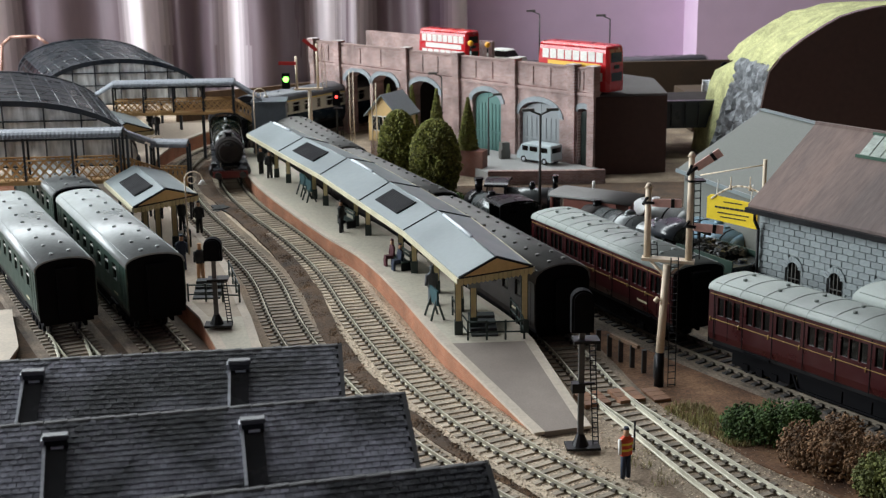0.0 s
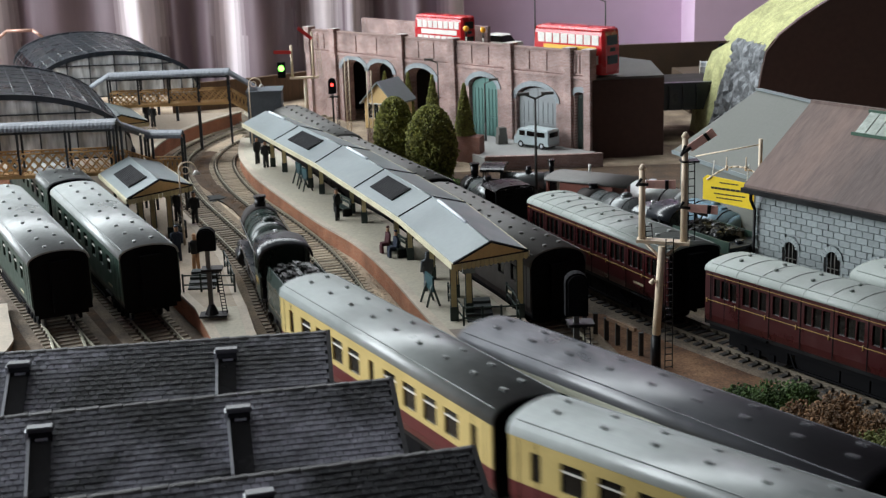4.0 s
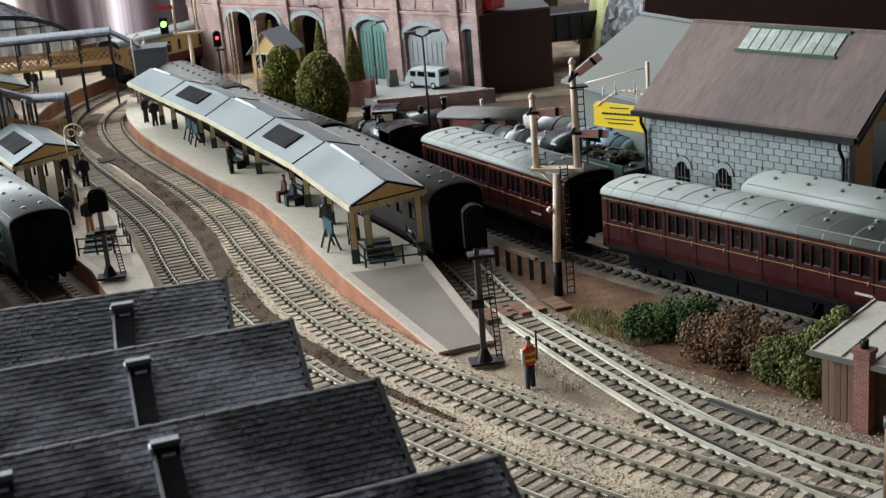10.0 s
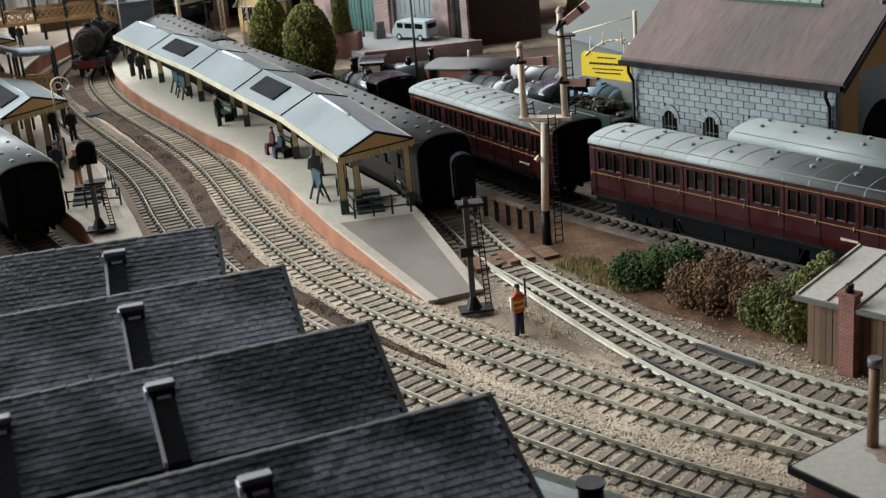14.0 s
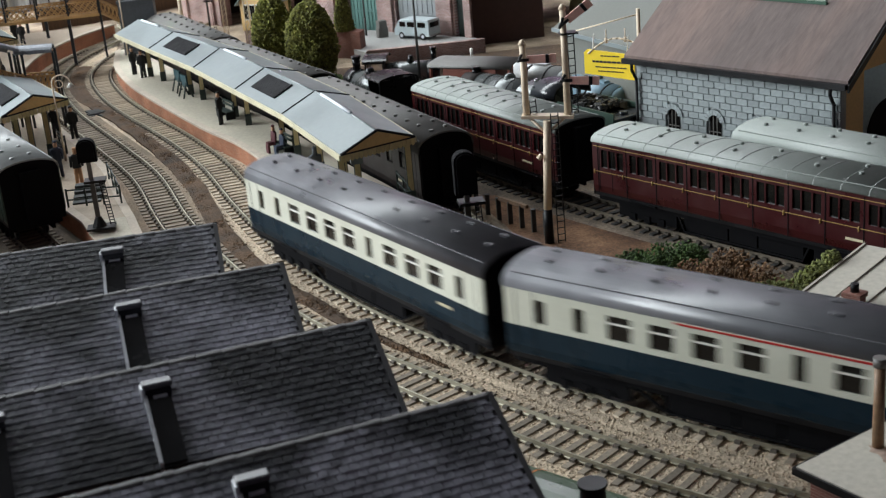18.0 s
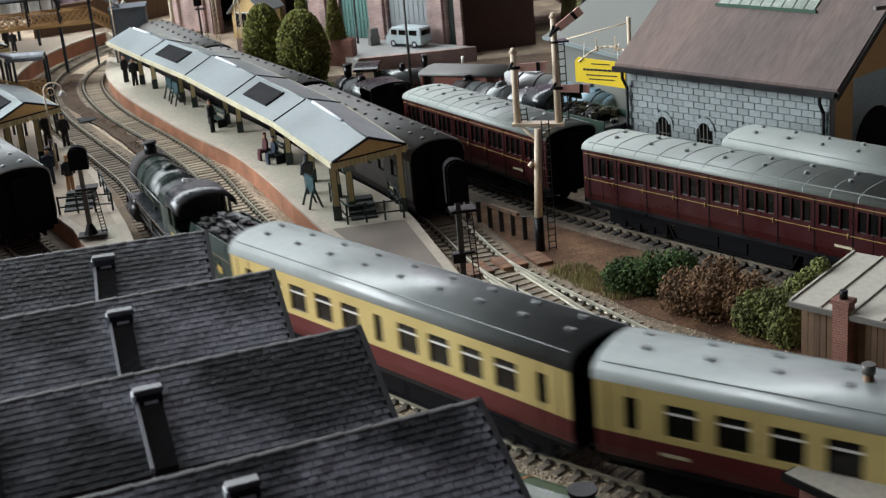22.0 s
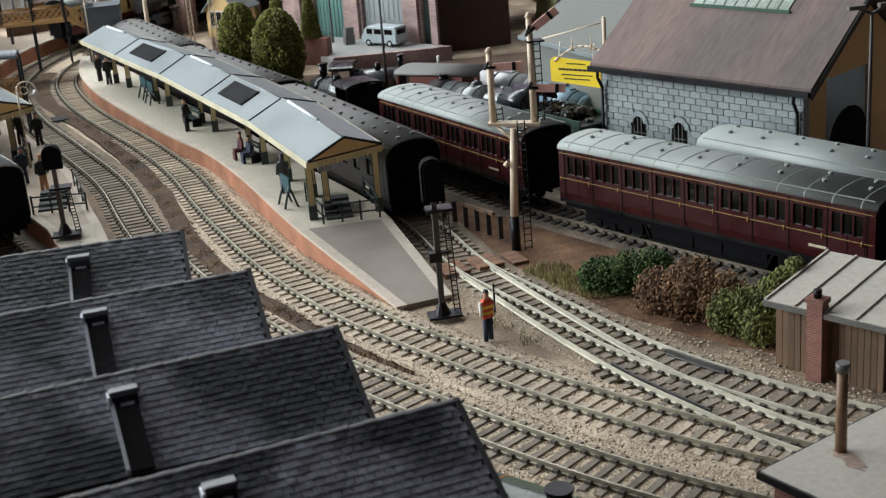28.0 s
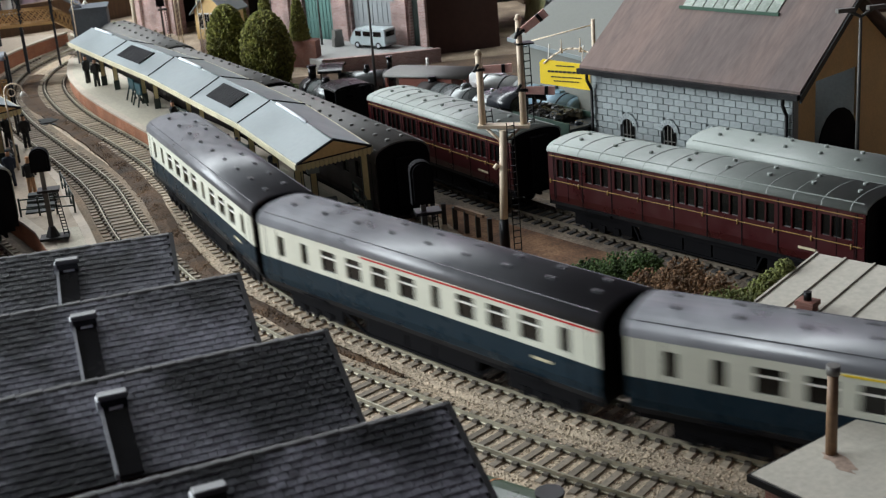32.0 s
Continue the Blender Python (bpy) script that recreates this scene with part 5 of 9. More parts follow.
def canopies():
    eaves = [(-108, 1186), (-74.5, 1092), (-37, 990), (-7.5, 896), (20.4, 807), (47, 695)]
    ridges = [(-88, 1195), (-54.5, 1108), (-16.5, 1010), (14, 915), (42.5, 822), (68.5, 705)]
    root, mirror = canopy(eaves, ridges, {1: (0.17, 0.66, 0.28, 0.86), 3: (0.17, 0.66, 0.28, 0.86)}, (0, 2, 4), "long grey pitched canopy with louvred skylights and cream fascia", "platform canopies")
    for x, y in ((-83, 1178), (-71, 1152), (-46, 1084), (-36, 1058), (-11, 985), (-2, 954), (20, 877), (28, 848), (40, 800), (52, 760)):
        column(root, x, y)
    column(root, 48, 716)
    column(root, 57, 722, True)
    column(root, 85.5, 716)
    eaves = [(-197, 985), (-161, 893)]
    ridges = [(-178, 1003), (-141.5, 911)]
    root, mirror = canopy(eaves, ridges, {0: (0.25, 0.78, 0.25, 0.82)}, (), "short grey pitched canopy with one louvred skylight", "platform canopies")
    for p in ((-165, 962), (-150, 925), (-140, 935), (-170, 985)):
        column(root, *p)
    root, mirror = canopy([(-272, 1278), (-240, 1192)], [(-250, 1291), (-218, 1204)], {0: (0.25, 0.78, 0.25, 0.82)}, (), "short grey pitched canopy beyond the footbridge", "platform canopies")
    for p in ((-252, 1272), (-228, 1215), (-240, 1262)):
        column(root, *p)


# ---- fences ----
def fence(posts, label, group="platform fences", high=11.5):
    root = thing("fence", mm(0, 0, 0), label, "fence", group)
    for x, y in posts:
        bm = bmesh.new()
        box(bm, x - 0.55, x + 0.55, y - 0.55, y + 0.55, PLATFORM - 0.3, PLATFORM + high)
        part("post", bm, M["dark_green"], root)
    for a, b in zip(posts, posts[1:]):
        for z in (PLATFORM + 4.5, PLATFORM + high - 1):
            bm = bmesh.new()
            tube(bm, (*a, z), (*b, z), 0.5, 5)
            part("rail", bm, M["dark_green"], root)


def stairwell(x0, x1, y0, y1, label):
    root = thing("stairwell", mm(0, 0, 0), label, "stairs", "platform stairs")
    for k in range(4):
        bm = bmesh.new()
        d = (y1 - y0) / 4
        box(bm, x0, x1, y0 + k * d, y0 + (k + 1) * d, PLATFORM - 0.2, PLATFORM + 0.9 + 1.6 * k)
        part("step", bm, M["step_grey"], root)


# ---- footbridges and train sheds ----
M["corrugated"] = material("corrugated_grey_roof", (0.17, 0.185, 0.21), 0.5, vary=0.08)
M["lattice"] = material("ochre_lattice", (0.50, 0.30, 0.12), 0.6, vary=0.1)
M["shed_frame"] = material("dark_shed_frame", (0.018, 0.024, 0.032), 0.35, vary=0.1)
M["pane"] = bpy.data.materials.new("clear_pane")
M["pane"].use_nodes = True
M["pane"].node_tree.nodes["Principled BSDF"].inputs["Transmission Weight"].default_value = 0.9
M["pane"].node_tree.nodes["Principled BSDF"].inputs["Roughness"].default_value = 0.06
M["pane"].node_tree.nodes["Principled BSDF"].inputs["IOR"].default_value = 1.05
M["pane"].node_tree.nodes["Principled BSDF"].inputs["Base Color"].default_value = (0.85, 0.88, 0.9, 1)


def ribbed(bm, a, b, wide, drop=0.0, pitch=3.0):
    """A corrugated barrel roof from a to b."""
    a, b = Vector(a), Vector(b)
    n = max(4, int((b - a).length / pitch) * 2)
    side = Vector((-(b - a).y, (b - a).x, 0)).normalized()
    loops = []
    for k in range(n + 1):
        c = a.lerp(b, k / n)
        r = 1.0 + 0.03 * (k % 2)
        arc = [c + side * (wide / 2 * r * math.cos(math.pi * j / 8)) + Vector((0, 0, wide * 0.26 * r * math.sin(math.pi * j / 8))) for j in range(9)]
        loops.append(arc + [p - Vector((0, 0, 0.8)) for p in arc[::-1]])
    rings(bm, loops)


def lattice_side(root, a, b, z0, z1, cells):
    """One lattice panel between two plan points, with its frame."""
    a0, b0 = Vector(a), Vector(b)
    bm = bmesh.new()
    for k in range(cells):
        p, q = a0.lerp(b0, k / cells), a0.lerp(b0, (k + 1) / cells)
        zm = (z0 + z1) / 2
        for u, v in ((z0, zm), (zm, z0), (zm, z1), (z1, zm)):
            tube(bm, p + Vector((0, 0, u)), q + Vector((0, 0, v)), 0.55, 4, smooth=False)
    panel = part("lattice_panel", bm, M["lattice"], root)
    for z in (z0, z1):
        bm = bmesh.new()
        tube(bm, a0 + Vector((0, 0, z)), b0 + Vector((0, 0, z)), 0.8, 5)
        part("rail", bm, M["lattice"], panel)


def footbridge(label, y, x0, x1, zd, stairs, bays, near):
    """A covered lattice footbridge spanning x0 to x1; stairs are further roof points at its right end."""
    root = thing("footbridge", mm(0, 0, 0), label, "footbridge", "station footbridges")
    w = 13.0
    dz = zd[1]
    bm = bmesh.new()
    box(bm, x0, x1, y - 2, y + w + 2, zd[0] - 2.5, zd[0])
    part("deck", bm, M["lattice"], root)
    bm = bmesh.new()
    ribbed(bm, (x0, y + w / 2, zd[2]), (x1 + 2, y + w / 2, zd[2]), w + 6)
    part("roof", bm, M["corrugated"], root)
    xs = np.linspace(x0, x1, bays + 1)
    for yy in (y, y + w):
        for a, b in zip(xs, xs[1:]):
            lattice_side(root, (a, yy, 0), (b, yy, 0), zd[0], dz, 5)
        for x in xs:
            bm = bmesh.new()
            box(bm, x - 0.8, x + 0.8, yy - 0.8, yy + 0.8, zd[0] - 2, zd[2])
            part("post", bm, M["shed_frame"], root)
        bm = bmesh.new()
        box(bm, x0, x1, yy - 0.5, yy + 0.5, zd[2] - 3, zd[2] - 1.6)
        part("beam", bm, M["shed_frame"], root)
    if not near:  # the far end's stairs, down to the other platform
        far_end = [Vector((x0, y + w / 2, zd[2])), Vector((x0 - 24, y + w / 2, zd[2] - 14)), Vector((x0 - 52, y + w / 2, zd[2] - 14))]
        for a, b in zip(far_end, far_end[1:]):
            bm = bmesh.new()
            ribbed(bm, a, b, w + 4)
            part("stair_roof", bm, M["corrugated"], root)
        for p in far_end[1:]:
            bm = bmesh.new()
            box(bm, p.x - 0.9, p.x + 0.9, p.y - 5, p.y - 3.2, PLATFORM - 0.5, p.z)
            part("post", bm, M["shed_frame"], root)
    pts = [Vector((x1, y + w / 2, zd[2]))] + [Vector(p) for p in stairs]
    for a, b in zip(pts, pts[1:]):
        bm = bmesh.new()
        ribbed(bm, a, b, w + 4)
        part("stair_roof", bm, M["corrugated"], root)
        side = Vector((-(b - a).y, (b - a).x, 0)).normalized()
        for s in (-1, 1):
            o = side * (s * w / 2)
            h = dz - zd[0]
            drop = zd[2] - zd[0]
            bm = bmesh.new()
            n = 8
            for k in range(n):
                p, q = a.lerp(b, k / n) + o, a.lerp(b, (k + 1) / n) + o
                p, q = p - Vector((0, 0, drop)), q - Vector((0, 0, drop))
                tube(bm, p, q + Vector((0, 0, h)), 0.55, 4, smooth=False)
                tube(bm, p + Vector((0, 0, h)), q, 0.55, 4, smooth=False)
            tube(bm, a + o - Vector((0, 0, drop)), b + o - Vector((0, 0, drop)), 0.9, 5)
            tube(bm, a + o - Vector((0, 0, drop - h)), b + o - Vector((0, 0, drop - h)), 0.7, 5)
            part("stair_lattice", bm, M["lattice"], root)
            for c in (a, b):
                bm = bmesh.new()
                box(bm, c.x + o.x - 0.9, c.x + o.x + 0.9, c.y + o.y - 0.9, c.y + o.y + 0.9, PLATFORM - 0.5, c.z)
                part("post", bm, M["shed_frame"], root)
    return root


def train_shed(label, y0, y1, shift, left, right, spring, apex, ribs, slats):
    """An arched glazed roof; the front arch stands at y0, the back at y1, moved by shift."""
    root = thing("train_shed_roof", mm(0, 0, 0), label, "train shed", "train shed roofs")
    cx, half = (left + right) / 2, (right - left) / 2
    n = 20
    prof = [(cx - half * math.cos(math.pi * k / n), spring + (apex - spring) * math.sin(math.pi * k / n) ** 0.85) for k in range(n + 1)]
    at = lambda p, s: (p[0] + shift * s, y0 + (y1 - y0) * s, p[1])  # noqa: E731
    for r in range(ribs):
        s = r / (ribs - 1)
        bm = bmesh.new()
        thick = 3.4 if r in (0, ribs - 1) else 0.8
        top = 1.2 if r in (0, ribs - 1) else 0.35
        rings(bm, [(at((p[0], p[1] + top), s), at((p[0], p[1] - thick), s), at((p[0], p[1] - thick), s + 0.018), at((p[0], p[1] + top), s + 0.018)) for p in prof])
        part("arch_rib", bm, M["shed_frame"], root)
    bm = bmesh.new()
    for a, b in zip(prof[3:-3], prof[4:-3]):
        vs = [bm.verts.new(at(a, 0)), bm.verts.new(at(b, 0)), bm.verts.new(at(b, 1)), bm.verts.new(at(a, 1))]
        bm.faces.new(vs)
    bmesh.ops.solidify(bm, geom=bm.faces[:], thickness=0.6)
    part("glazing", bm, M["shed_glass"], root)
    for k in range(0, n + 1):
        bm = bmesh.new()
        p = prof[k]
        tube(bm, at((p[0], p[1] + 0.25), 0), at((p[0], p[1] + 0.25), 1), 0.45, 5)
        part("purlin", bm, M["shed_frame"], root)
    # glazed front screen
    bm = bmesh.new()
    for k in range(2, n - 1, 2):
        p = prof[k]
        tube(bm, at(p, 0), at((p[0], spring - 8), 0), 0.75, 4, smooth=False)
        part("screen_bar", bm, M["shed_frame"], root)
        bm = bmesh.new()
    for z in (spring - 6, spring + (apex - spring) * 0.33, spring + (apex - spring) * 0.66):
        xs = [p[0] for p in prof if p[1] >= z - 0.1]
        tube(bm, at((min(xs), z), 0), at((max(xs), z), 0), 0.75, 4, smooth=False)
        part("screen_rail", bm, M["shed_frame"], root)
        bm = bmesh.new()
    low = [(prof[0][0], spring - 7), (prof[-1][0], spring - 7)]
    rings(bm, [[(*at(q, 0)[:1], y0 + d, q[1]) for q in [low[0]] + prof + [low[1]]] for d in (1.0, 1.4)])
    part("screen_glass", bm, M["screen_glass"], root)
    for p in (prof[0], prof[-1]):
        for s in (0, 0.5, 0.98):
            bm = bmesh.new()
            q = at(p, s)
            box(bm, q[0] - 1.5, q[0] + 1.5, q[1] - 1.5, q[1] + 1.5, 0, q[2])
            part("column", bm, M["shed_frame"], root)
        bm = bmesh.new()
        a, b = Vector(at(p, 0)), Vector(at(p, 1))
        tube(bm, a, b, 1.4, 6)
        part("eaves_beam", bm, M["shed_frame"], root)


# opaque; the bright view and reflections of clear panes are put into its colour
M["screen_glass"] = material("pale_screen_glass", (0.58, 0.60, 0.60), 0.15, vary=0.45, grain=90, stains=35, stretch=(2.5, 1, 0.6))
M["shed_glass"] = material("dark_roof_sheet", (0.028, 0.037, 0.045), 0.32, vary=0.1, spec=0.5)


# ---- signals, lamps, figures ----
M["signal_white"] = material("cream_post_paint", (0.66, 0.54, 0.40), 0.55, vary=0.08)
M["arm_pink"] = material("faded_red_arm", (0.75, 0.46, 0.40), 0.5, vary=0.1)
M["dark_iron"] = material("dark_iron", (0.05, 0.049, 0.046), 0.5, vary=0.15)
M["iron"] = material("grey_iron", (0.12, 0.115, 0.105), 0.5, vary=0.12)
M["lamp_red"] = glow("red_signal_lamp", (1.0, 0.05, 0.04), 6.0)
M["lamp_green"] = glow("green_signal_lamp", (0.2, 1.0, 0.1), 6.0)


def ladder(root, a, b, wide, rungs, side, mat="black", r=0.35):
    bm = bmesh.new()
    a, b, s = Vector(a), Vector(b), Vector(side).normalized() * (wide / 2)
    for k in (-1, 1):
        tube(bm, a + k * s, b + k * s, r, 4, smooth=False)
    for k in range(rungs):
        c = a.lerp(b, (k + 0.5) / rungs)
        tube(bm, c - s, c + s, r * 0.9, 4, smooth=False)
    part("ladder", bm, M[mat], root)


def colour_light(x, y, z, head_z, label, lamp=None, heads=2, big=True, turn=0, tall=True):
    root = thing("colour_light_signal", mm(x, y, z, 0, 0, turn), label, "railway signal", "colour light signals")
    h = head_z - z
    s = 1.0 if big else 0.75
    bm = bmesh.new()
    box(bm, -7 * s, 9 * s, -5 * s, 5 * s, 0, 1.2)
    part("base_plate", bm, M["black"], root)
    bm = bmesh.new()
    tube(bm, (0, 0, 1), (0, 0, 7), 4.2 * s, 12, 1.7 * s, smooth=False)
    part("plinth", bm, M["black"], root)
    bm = bmesh.new()
    box(bm, -1.3 * s, 1.3 * s, -1.3 * s, 1.3 * s, 4, h - 24 * s)
    part("post", bm, M["dark_iron"], root)
    bm = bmesh.new()
    box(bm, -4 * s, 8 * s, -4 * s, 5 * s, h - 25 * s, h - 23.6 * s)
    part("platform", bm, M["black"], root)
    bm = bmesh.new()
    box(bm, -1.2, 1.2, -1.2, 1.2, h - 24 * s, h - (19 if tall else 12) * s)
    part("bracket", bm, M["iron"], root)
    if tall and big:
        bm = bmesh.new()
        box(bm, -4.4, 1.6, -2.4, 2.4, h * 0.36, h * 0.36 + 4.6)
        box(bm, 1.6, 6.5, -0.6, 0.6, h * 0.36 + 3.2, h * 0.36 + 4.4)
        part("relay_case", bm, M["black"], root)
    ladder(root, (7.5 * s, 1, 1), (5.0 * s, 1, h - 24 * s), 2.6 * s, int(h / 3.4), (1, 0, 0))
    low = -20 if tall else -13
    sec = [(-5.2 * s, low * s), (-5.2 * s, -4 * s)] + [(-5.2 * s * math.cos(math.pi * k / 8), -4 * s + 4.5 * s * math.sin(math.pi * k / 8)) for k in range(1, 8)] + [(5.2 * s, -4 * s), (5.2 * s, low * s)]
    bm = bmesh.new()
    rings(bm, [[(a, yy, h + b) for a, b in sec] for yy in (-2.6 * s, 2.6 * s)])
    head = part("signal_head", bm, M["coach_end"], root)
    bm = bmesh.new()
    rings(bm, [[(a * 0.8, yy, h + b * 0.9 - 0.8) for a, b in sec] for yy in (-3.6 * s, -2.4 * s)])
    part("back_box", bm, M["coach_end"], head)
    if lamp:
        bm = bmesh.new()
        tube(bm, (0, -3.9 * s, h - 8 * s), (0, -5 * s, h - 8 * s), (2.6 if big else 2.0) * s, 10)
        part("lamp", bm, M[lamp], head)
    return root


def semaphore():
    """The cream bracket signal with two dolls."""
    bx, by = 151.0, 660.0
    root = thing("semaphore_signal", mm(bx, by, 0), "cream bracket semaphore signal with two posts and faded red arms", "railway signal")
    bm = bmesh.new()
    tube(bm, (0, 0, 0), (0, 0, 20), 2.6, 10, 2.4)
    part("post_foot", bm, M["black"], root)
    bm = bmesh.new()
    tube(bm, (0, 0, 20), (2.5, 0.5, 68), 2.3, 10, 1.9)
    part("post", bm, M["signal_white"], root)
    bm = bmesh.new()
    d = Vector((18.5, -6.2, 0)).normalized()
    a, b = Vector((-9, 8.5, 69)), Vector((17, 0.5, 68))
    n = Vector((-d.y, d.x, 0))
    v = [bm.verts.new(p + n * (s * 3.4) + Vector((0, 0, z))) for z in (0, 1.6) for p, s in ((a, -1), (b, -1), (b, 1), (a, 1))]
    for f in ((3, 2, 1, 0), (4, 5, 6, 7), (0, 1, 5, 4), (1, 2, 6, 5), (2, 3, 7, 6), (3, 0, 4, 7)):
        bm.faces.new([v[i] for i in f])
    part("bracket_deck", bm, M["signal_white"], root)
    for p in (a, b):
        bm = bmesh.new()
        tube(bm, (2.3, 0.4, 61), p.lerp(Vector((2, 1, 68.5)), 0.35), 0.8, 5)
        part("strut", bm, M["signal_white"], root)
    for (x, y, z0, z1, lift, arms) in ((-6.5, 8, 70, 109, 2, ((-9, 0),)), (14.2, 2, 69.5, 126, 2, ((-7, 36), (-38, -4)))):
        bm = bmesh.new()
        tube(bm, (x, y, z0), (x, y, z1 - 1.5), 1.9, 8, 1.6)
        doll = part("doll_post", bm, M["signal_white"], root)
        bm = bmesh.new()
        tube(bm, (x, y, z1 - 1.5), (x, y, z1 + 1), 2.3, 8, 0.9)
        part("finial", bm, M["signal_white"], doll)
        for dz, ang in arms:
            c = Vector((x + 1.5, y - 2.4, z1 + dz))
            u = Vector((math.cos(radians(ang)) * 0.96, -0.25, math.sin(radians(ang))))
            w = Vector((-u.z, 0, u.x)).normalized() * 2.0
            bm = bmesh.new()
            pts = [c - w, c + u * 15 - w * 1.15, c + u * 15 + w * 1.15, c + w]
            f = [bm.verts.new(p) for p in pts] + [bm.verts.new(p + Vector((0, -0.8, 0))) for p in pts]
            for q in ((0, 1, 2, 3), (7, 6, 5, 4), (0, 4, 5, 1), (1, 5, 6, 2), (2, 6, 7, 3), (3, 7, 4, 0)):
                bm.faces.new([f[i] for i in q])
            arm = part("signal_arm", bm, M["arm_pink"], root, "faded red semaphore arm")
            bm = bmesh.new()
            pts = [c + u * 9.5 - w * 1.1, c + u * 11.3 - w * 1.13, c + u * 11.3 + w * 1.13, c + u * 9.5 + w * 1.1]
            f = [bm.verts.new(p + Vector((0, 0.3, 0))) for p in pts] + [bm.verts.new(p + Vector((0, -1.1, 0))) for p in pts]
            for q in ((0, 1, 2, 3), (7, 6, 5, 4), (0, 4, 5, 1), (1, 5, 6, 2), (2, 6, 7, 3), (3, 7, 4, 0)):
                bm.faces.new([f[i] for i in q])
            part("arm_band", bm, M["black"], arm)
            bm = bmesh.new()
            tube(bm, c - u * 5 + Vector((0, -0.6, 0)), c + u * 1 + Vector((0, -0.6, 0)), 0.9, 5)
            tube(bm, c - u * 5 + Vector((0, -0.6, -1)), c - u * 2.5 + Vector((0, -0.6, 3)), 0.8, 5)
            part("spectacle", bm, M["black"], arm)
        ladder(root, (x + 4.2, y + 1, z0), (x + 3.6, y + 1, z1 - 14 if z1 > 110 else z0 + 8), 3.6, 11 if z1 > 110 else 3, (1, 0.2, 0))
        if z1 > 110:
            bm = bmesh.new()
            box(bm, x - 2, x + 7, y - 3, y + 4, z1 - 14.5, z1 - 13.6)
            part("landing", bm, M["black"], root)
    ladder(root, (6.5, -1, 0), (6.2, -1, 72), 4.0, 20, (1, 0.1, 0))
    bm = bmesh.new()
    tube(bm, (-3.5, 0, 48), (-1.4, 0, 50), 1.3, 6)
    part("lamp_bracket", bm, M["signal_white"], root)


def figure(name, x, y, z, high, colours, label, turn=0, seated=False):
    """A cast figure: one plain mesh of legs, coat, arms and head."""
    bm = bmesh.new()
    s = high / 24.0
    legs, coat, head = 0, 1, 2
    if seated:
        box(bm, -2.2, 2.2, -6, 0.5, 5.5, 8, legs)
        box(bm, -2.2, 2.2, -6.4, -4.6, 0, 6, legs)
        z0 = 6.5
    else:
        for k in (-1, 1):
            tube(bm, (k * 1.5, 0.2 * k, 0), (k * 1.1, 0, 11.5), 1.15, 6, 1.45, legs)
        z0 = 11
    rings(bm, [[(a * w, b * d, z0 + h) for a, b in ((-1, -0.6), (0, -1), (1, -0.6), (1, 0.6), (0, 1), (-1, 0.6))] for w, d, h in ((2.7, 1.7, 0), (2.5, 1.6, 4), (3.2, 1.8, 7.6), (1.4, 1.2, 9.2))], mi=coat)
    if colours[1] == "orange":  # reflective bands
        for h in (2.2, 5.0):
            rings(bm, [[(a * 2.95, b * 1.95, z0 + h + d) for a, b in ((-1, -0.6), (0, -1), (1, -0.6), (1, 0.6), (0, 1), (-1, 0.6))] for d in (0, 1.0)], mi=3)
    for k in (-1, 1):
        tube(bm, (k * 3.2, 0, z0 + 8), (k * 3.6, -0.8, z0 + 1.0), 0.95, 6, 0.8, 4 if colours[1] == "orange" else coat)
    if colours[1] == "orange":  # a flag stick over the shoulder
        tube(bm, (3.4, -1.2, z0 + 2), (4.6, 0.6, z0 + 15), 0.5, 5, mi=5)
    tube(bm, (0, 0, z0 + 9), (0, 0, z0 + 12.6), 1.25, 8, 1.35, head)
    tube(bm, (0, 0, z0 + 12.2), (0, 0, z0 + 13.4), 1.5, 8, 1.0, legs)
    for v in bm.verts:
        v.co *= s
    return solid(name, bm, [M[c] for c in colours] + [M["yellow"], M["white"], M["black"]], mm(x, y, z, 0, 0, turn), label, "figurine", "platform figurines")


M["navy"] = material("navy_cloth", (0.02, 0.03, 0.055), 0.8, vary=0.15)
M["charcoal"] = material("charcoal_cloth", (0.02, 0.021, 0.022), 0.8, vary=0.15)
M["orange"] = material("orange_vest", (0.60, 0.075, 0.025), 0.7, vary=0.1)
M["skin"] = material("figurine_head_paint", (0.50, 0.28, 0.17), 0.7, vary=0.05)
M["peach"] = material("peach_cloth", (0.62, 0.34, 0.18), 0.8, vary=0.1)
M["teal"] = material("teal_board", (0.012, 0.055, 0.065), 0.6, vary=0.1)
M["burgundy"] = material("burgundy_cloth", (0.085, 0.022, 0.028), 0.8, vary=0.1)
M["grey_cloth"] = material("grey_cloth", (0.10, 0.11, 0.12), 0.8, vary=0.1)


def bench(x, y, turn):
    root = thing("bench", mm(x, y, PLATFORM, 0, 0, turn), "green slatted platform bench", "bench", "platform benches")
    for k in range(3):
        bm = bmesh.new()
        box(bm, -11, 11, -4 + 2 * k, -2.4 + 2 * k, 5.6, 6.4)
        part("seat_slat", bm, M["dark_green"], root)
    for k in range(2):
        bm = bmesh.new()
        box(bm, -11, 11, 2.2, 3.0, 8.5 + 2.6 * k, 10 + 2.6 * k)
        part("back_slat", bm, M["dark_green"], root)
    for s in (-1, 1):
        bm = bmesh.new()
        box(bm, s * 9.5 - 0.6, s * 9.5 + 0.6, -4, 3.2, 0, 5.6)
        box(bm, s * 9.5 - 0.6, s * 9.5 + 0.6, 2.2, 3.2, 5.6, 13)
        part("bench_end", bm, M["black"], root)


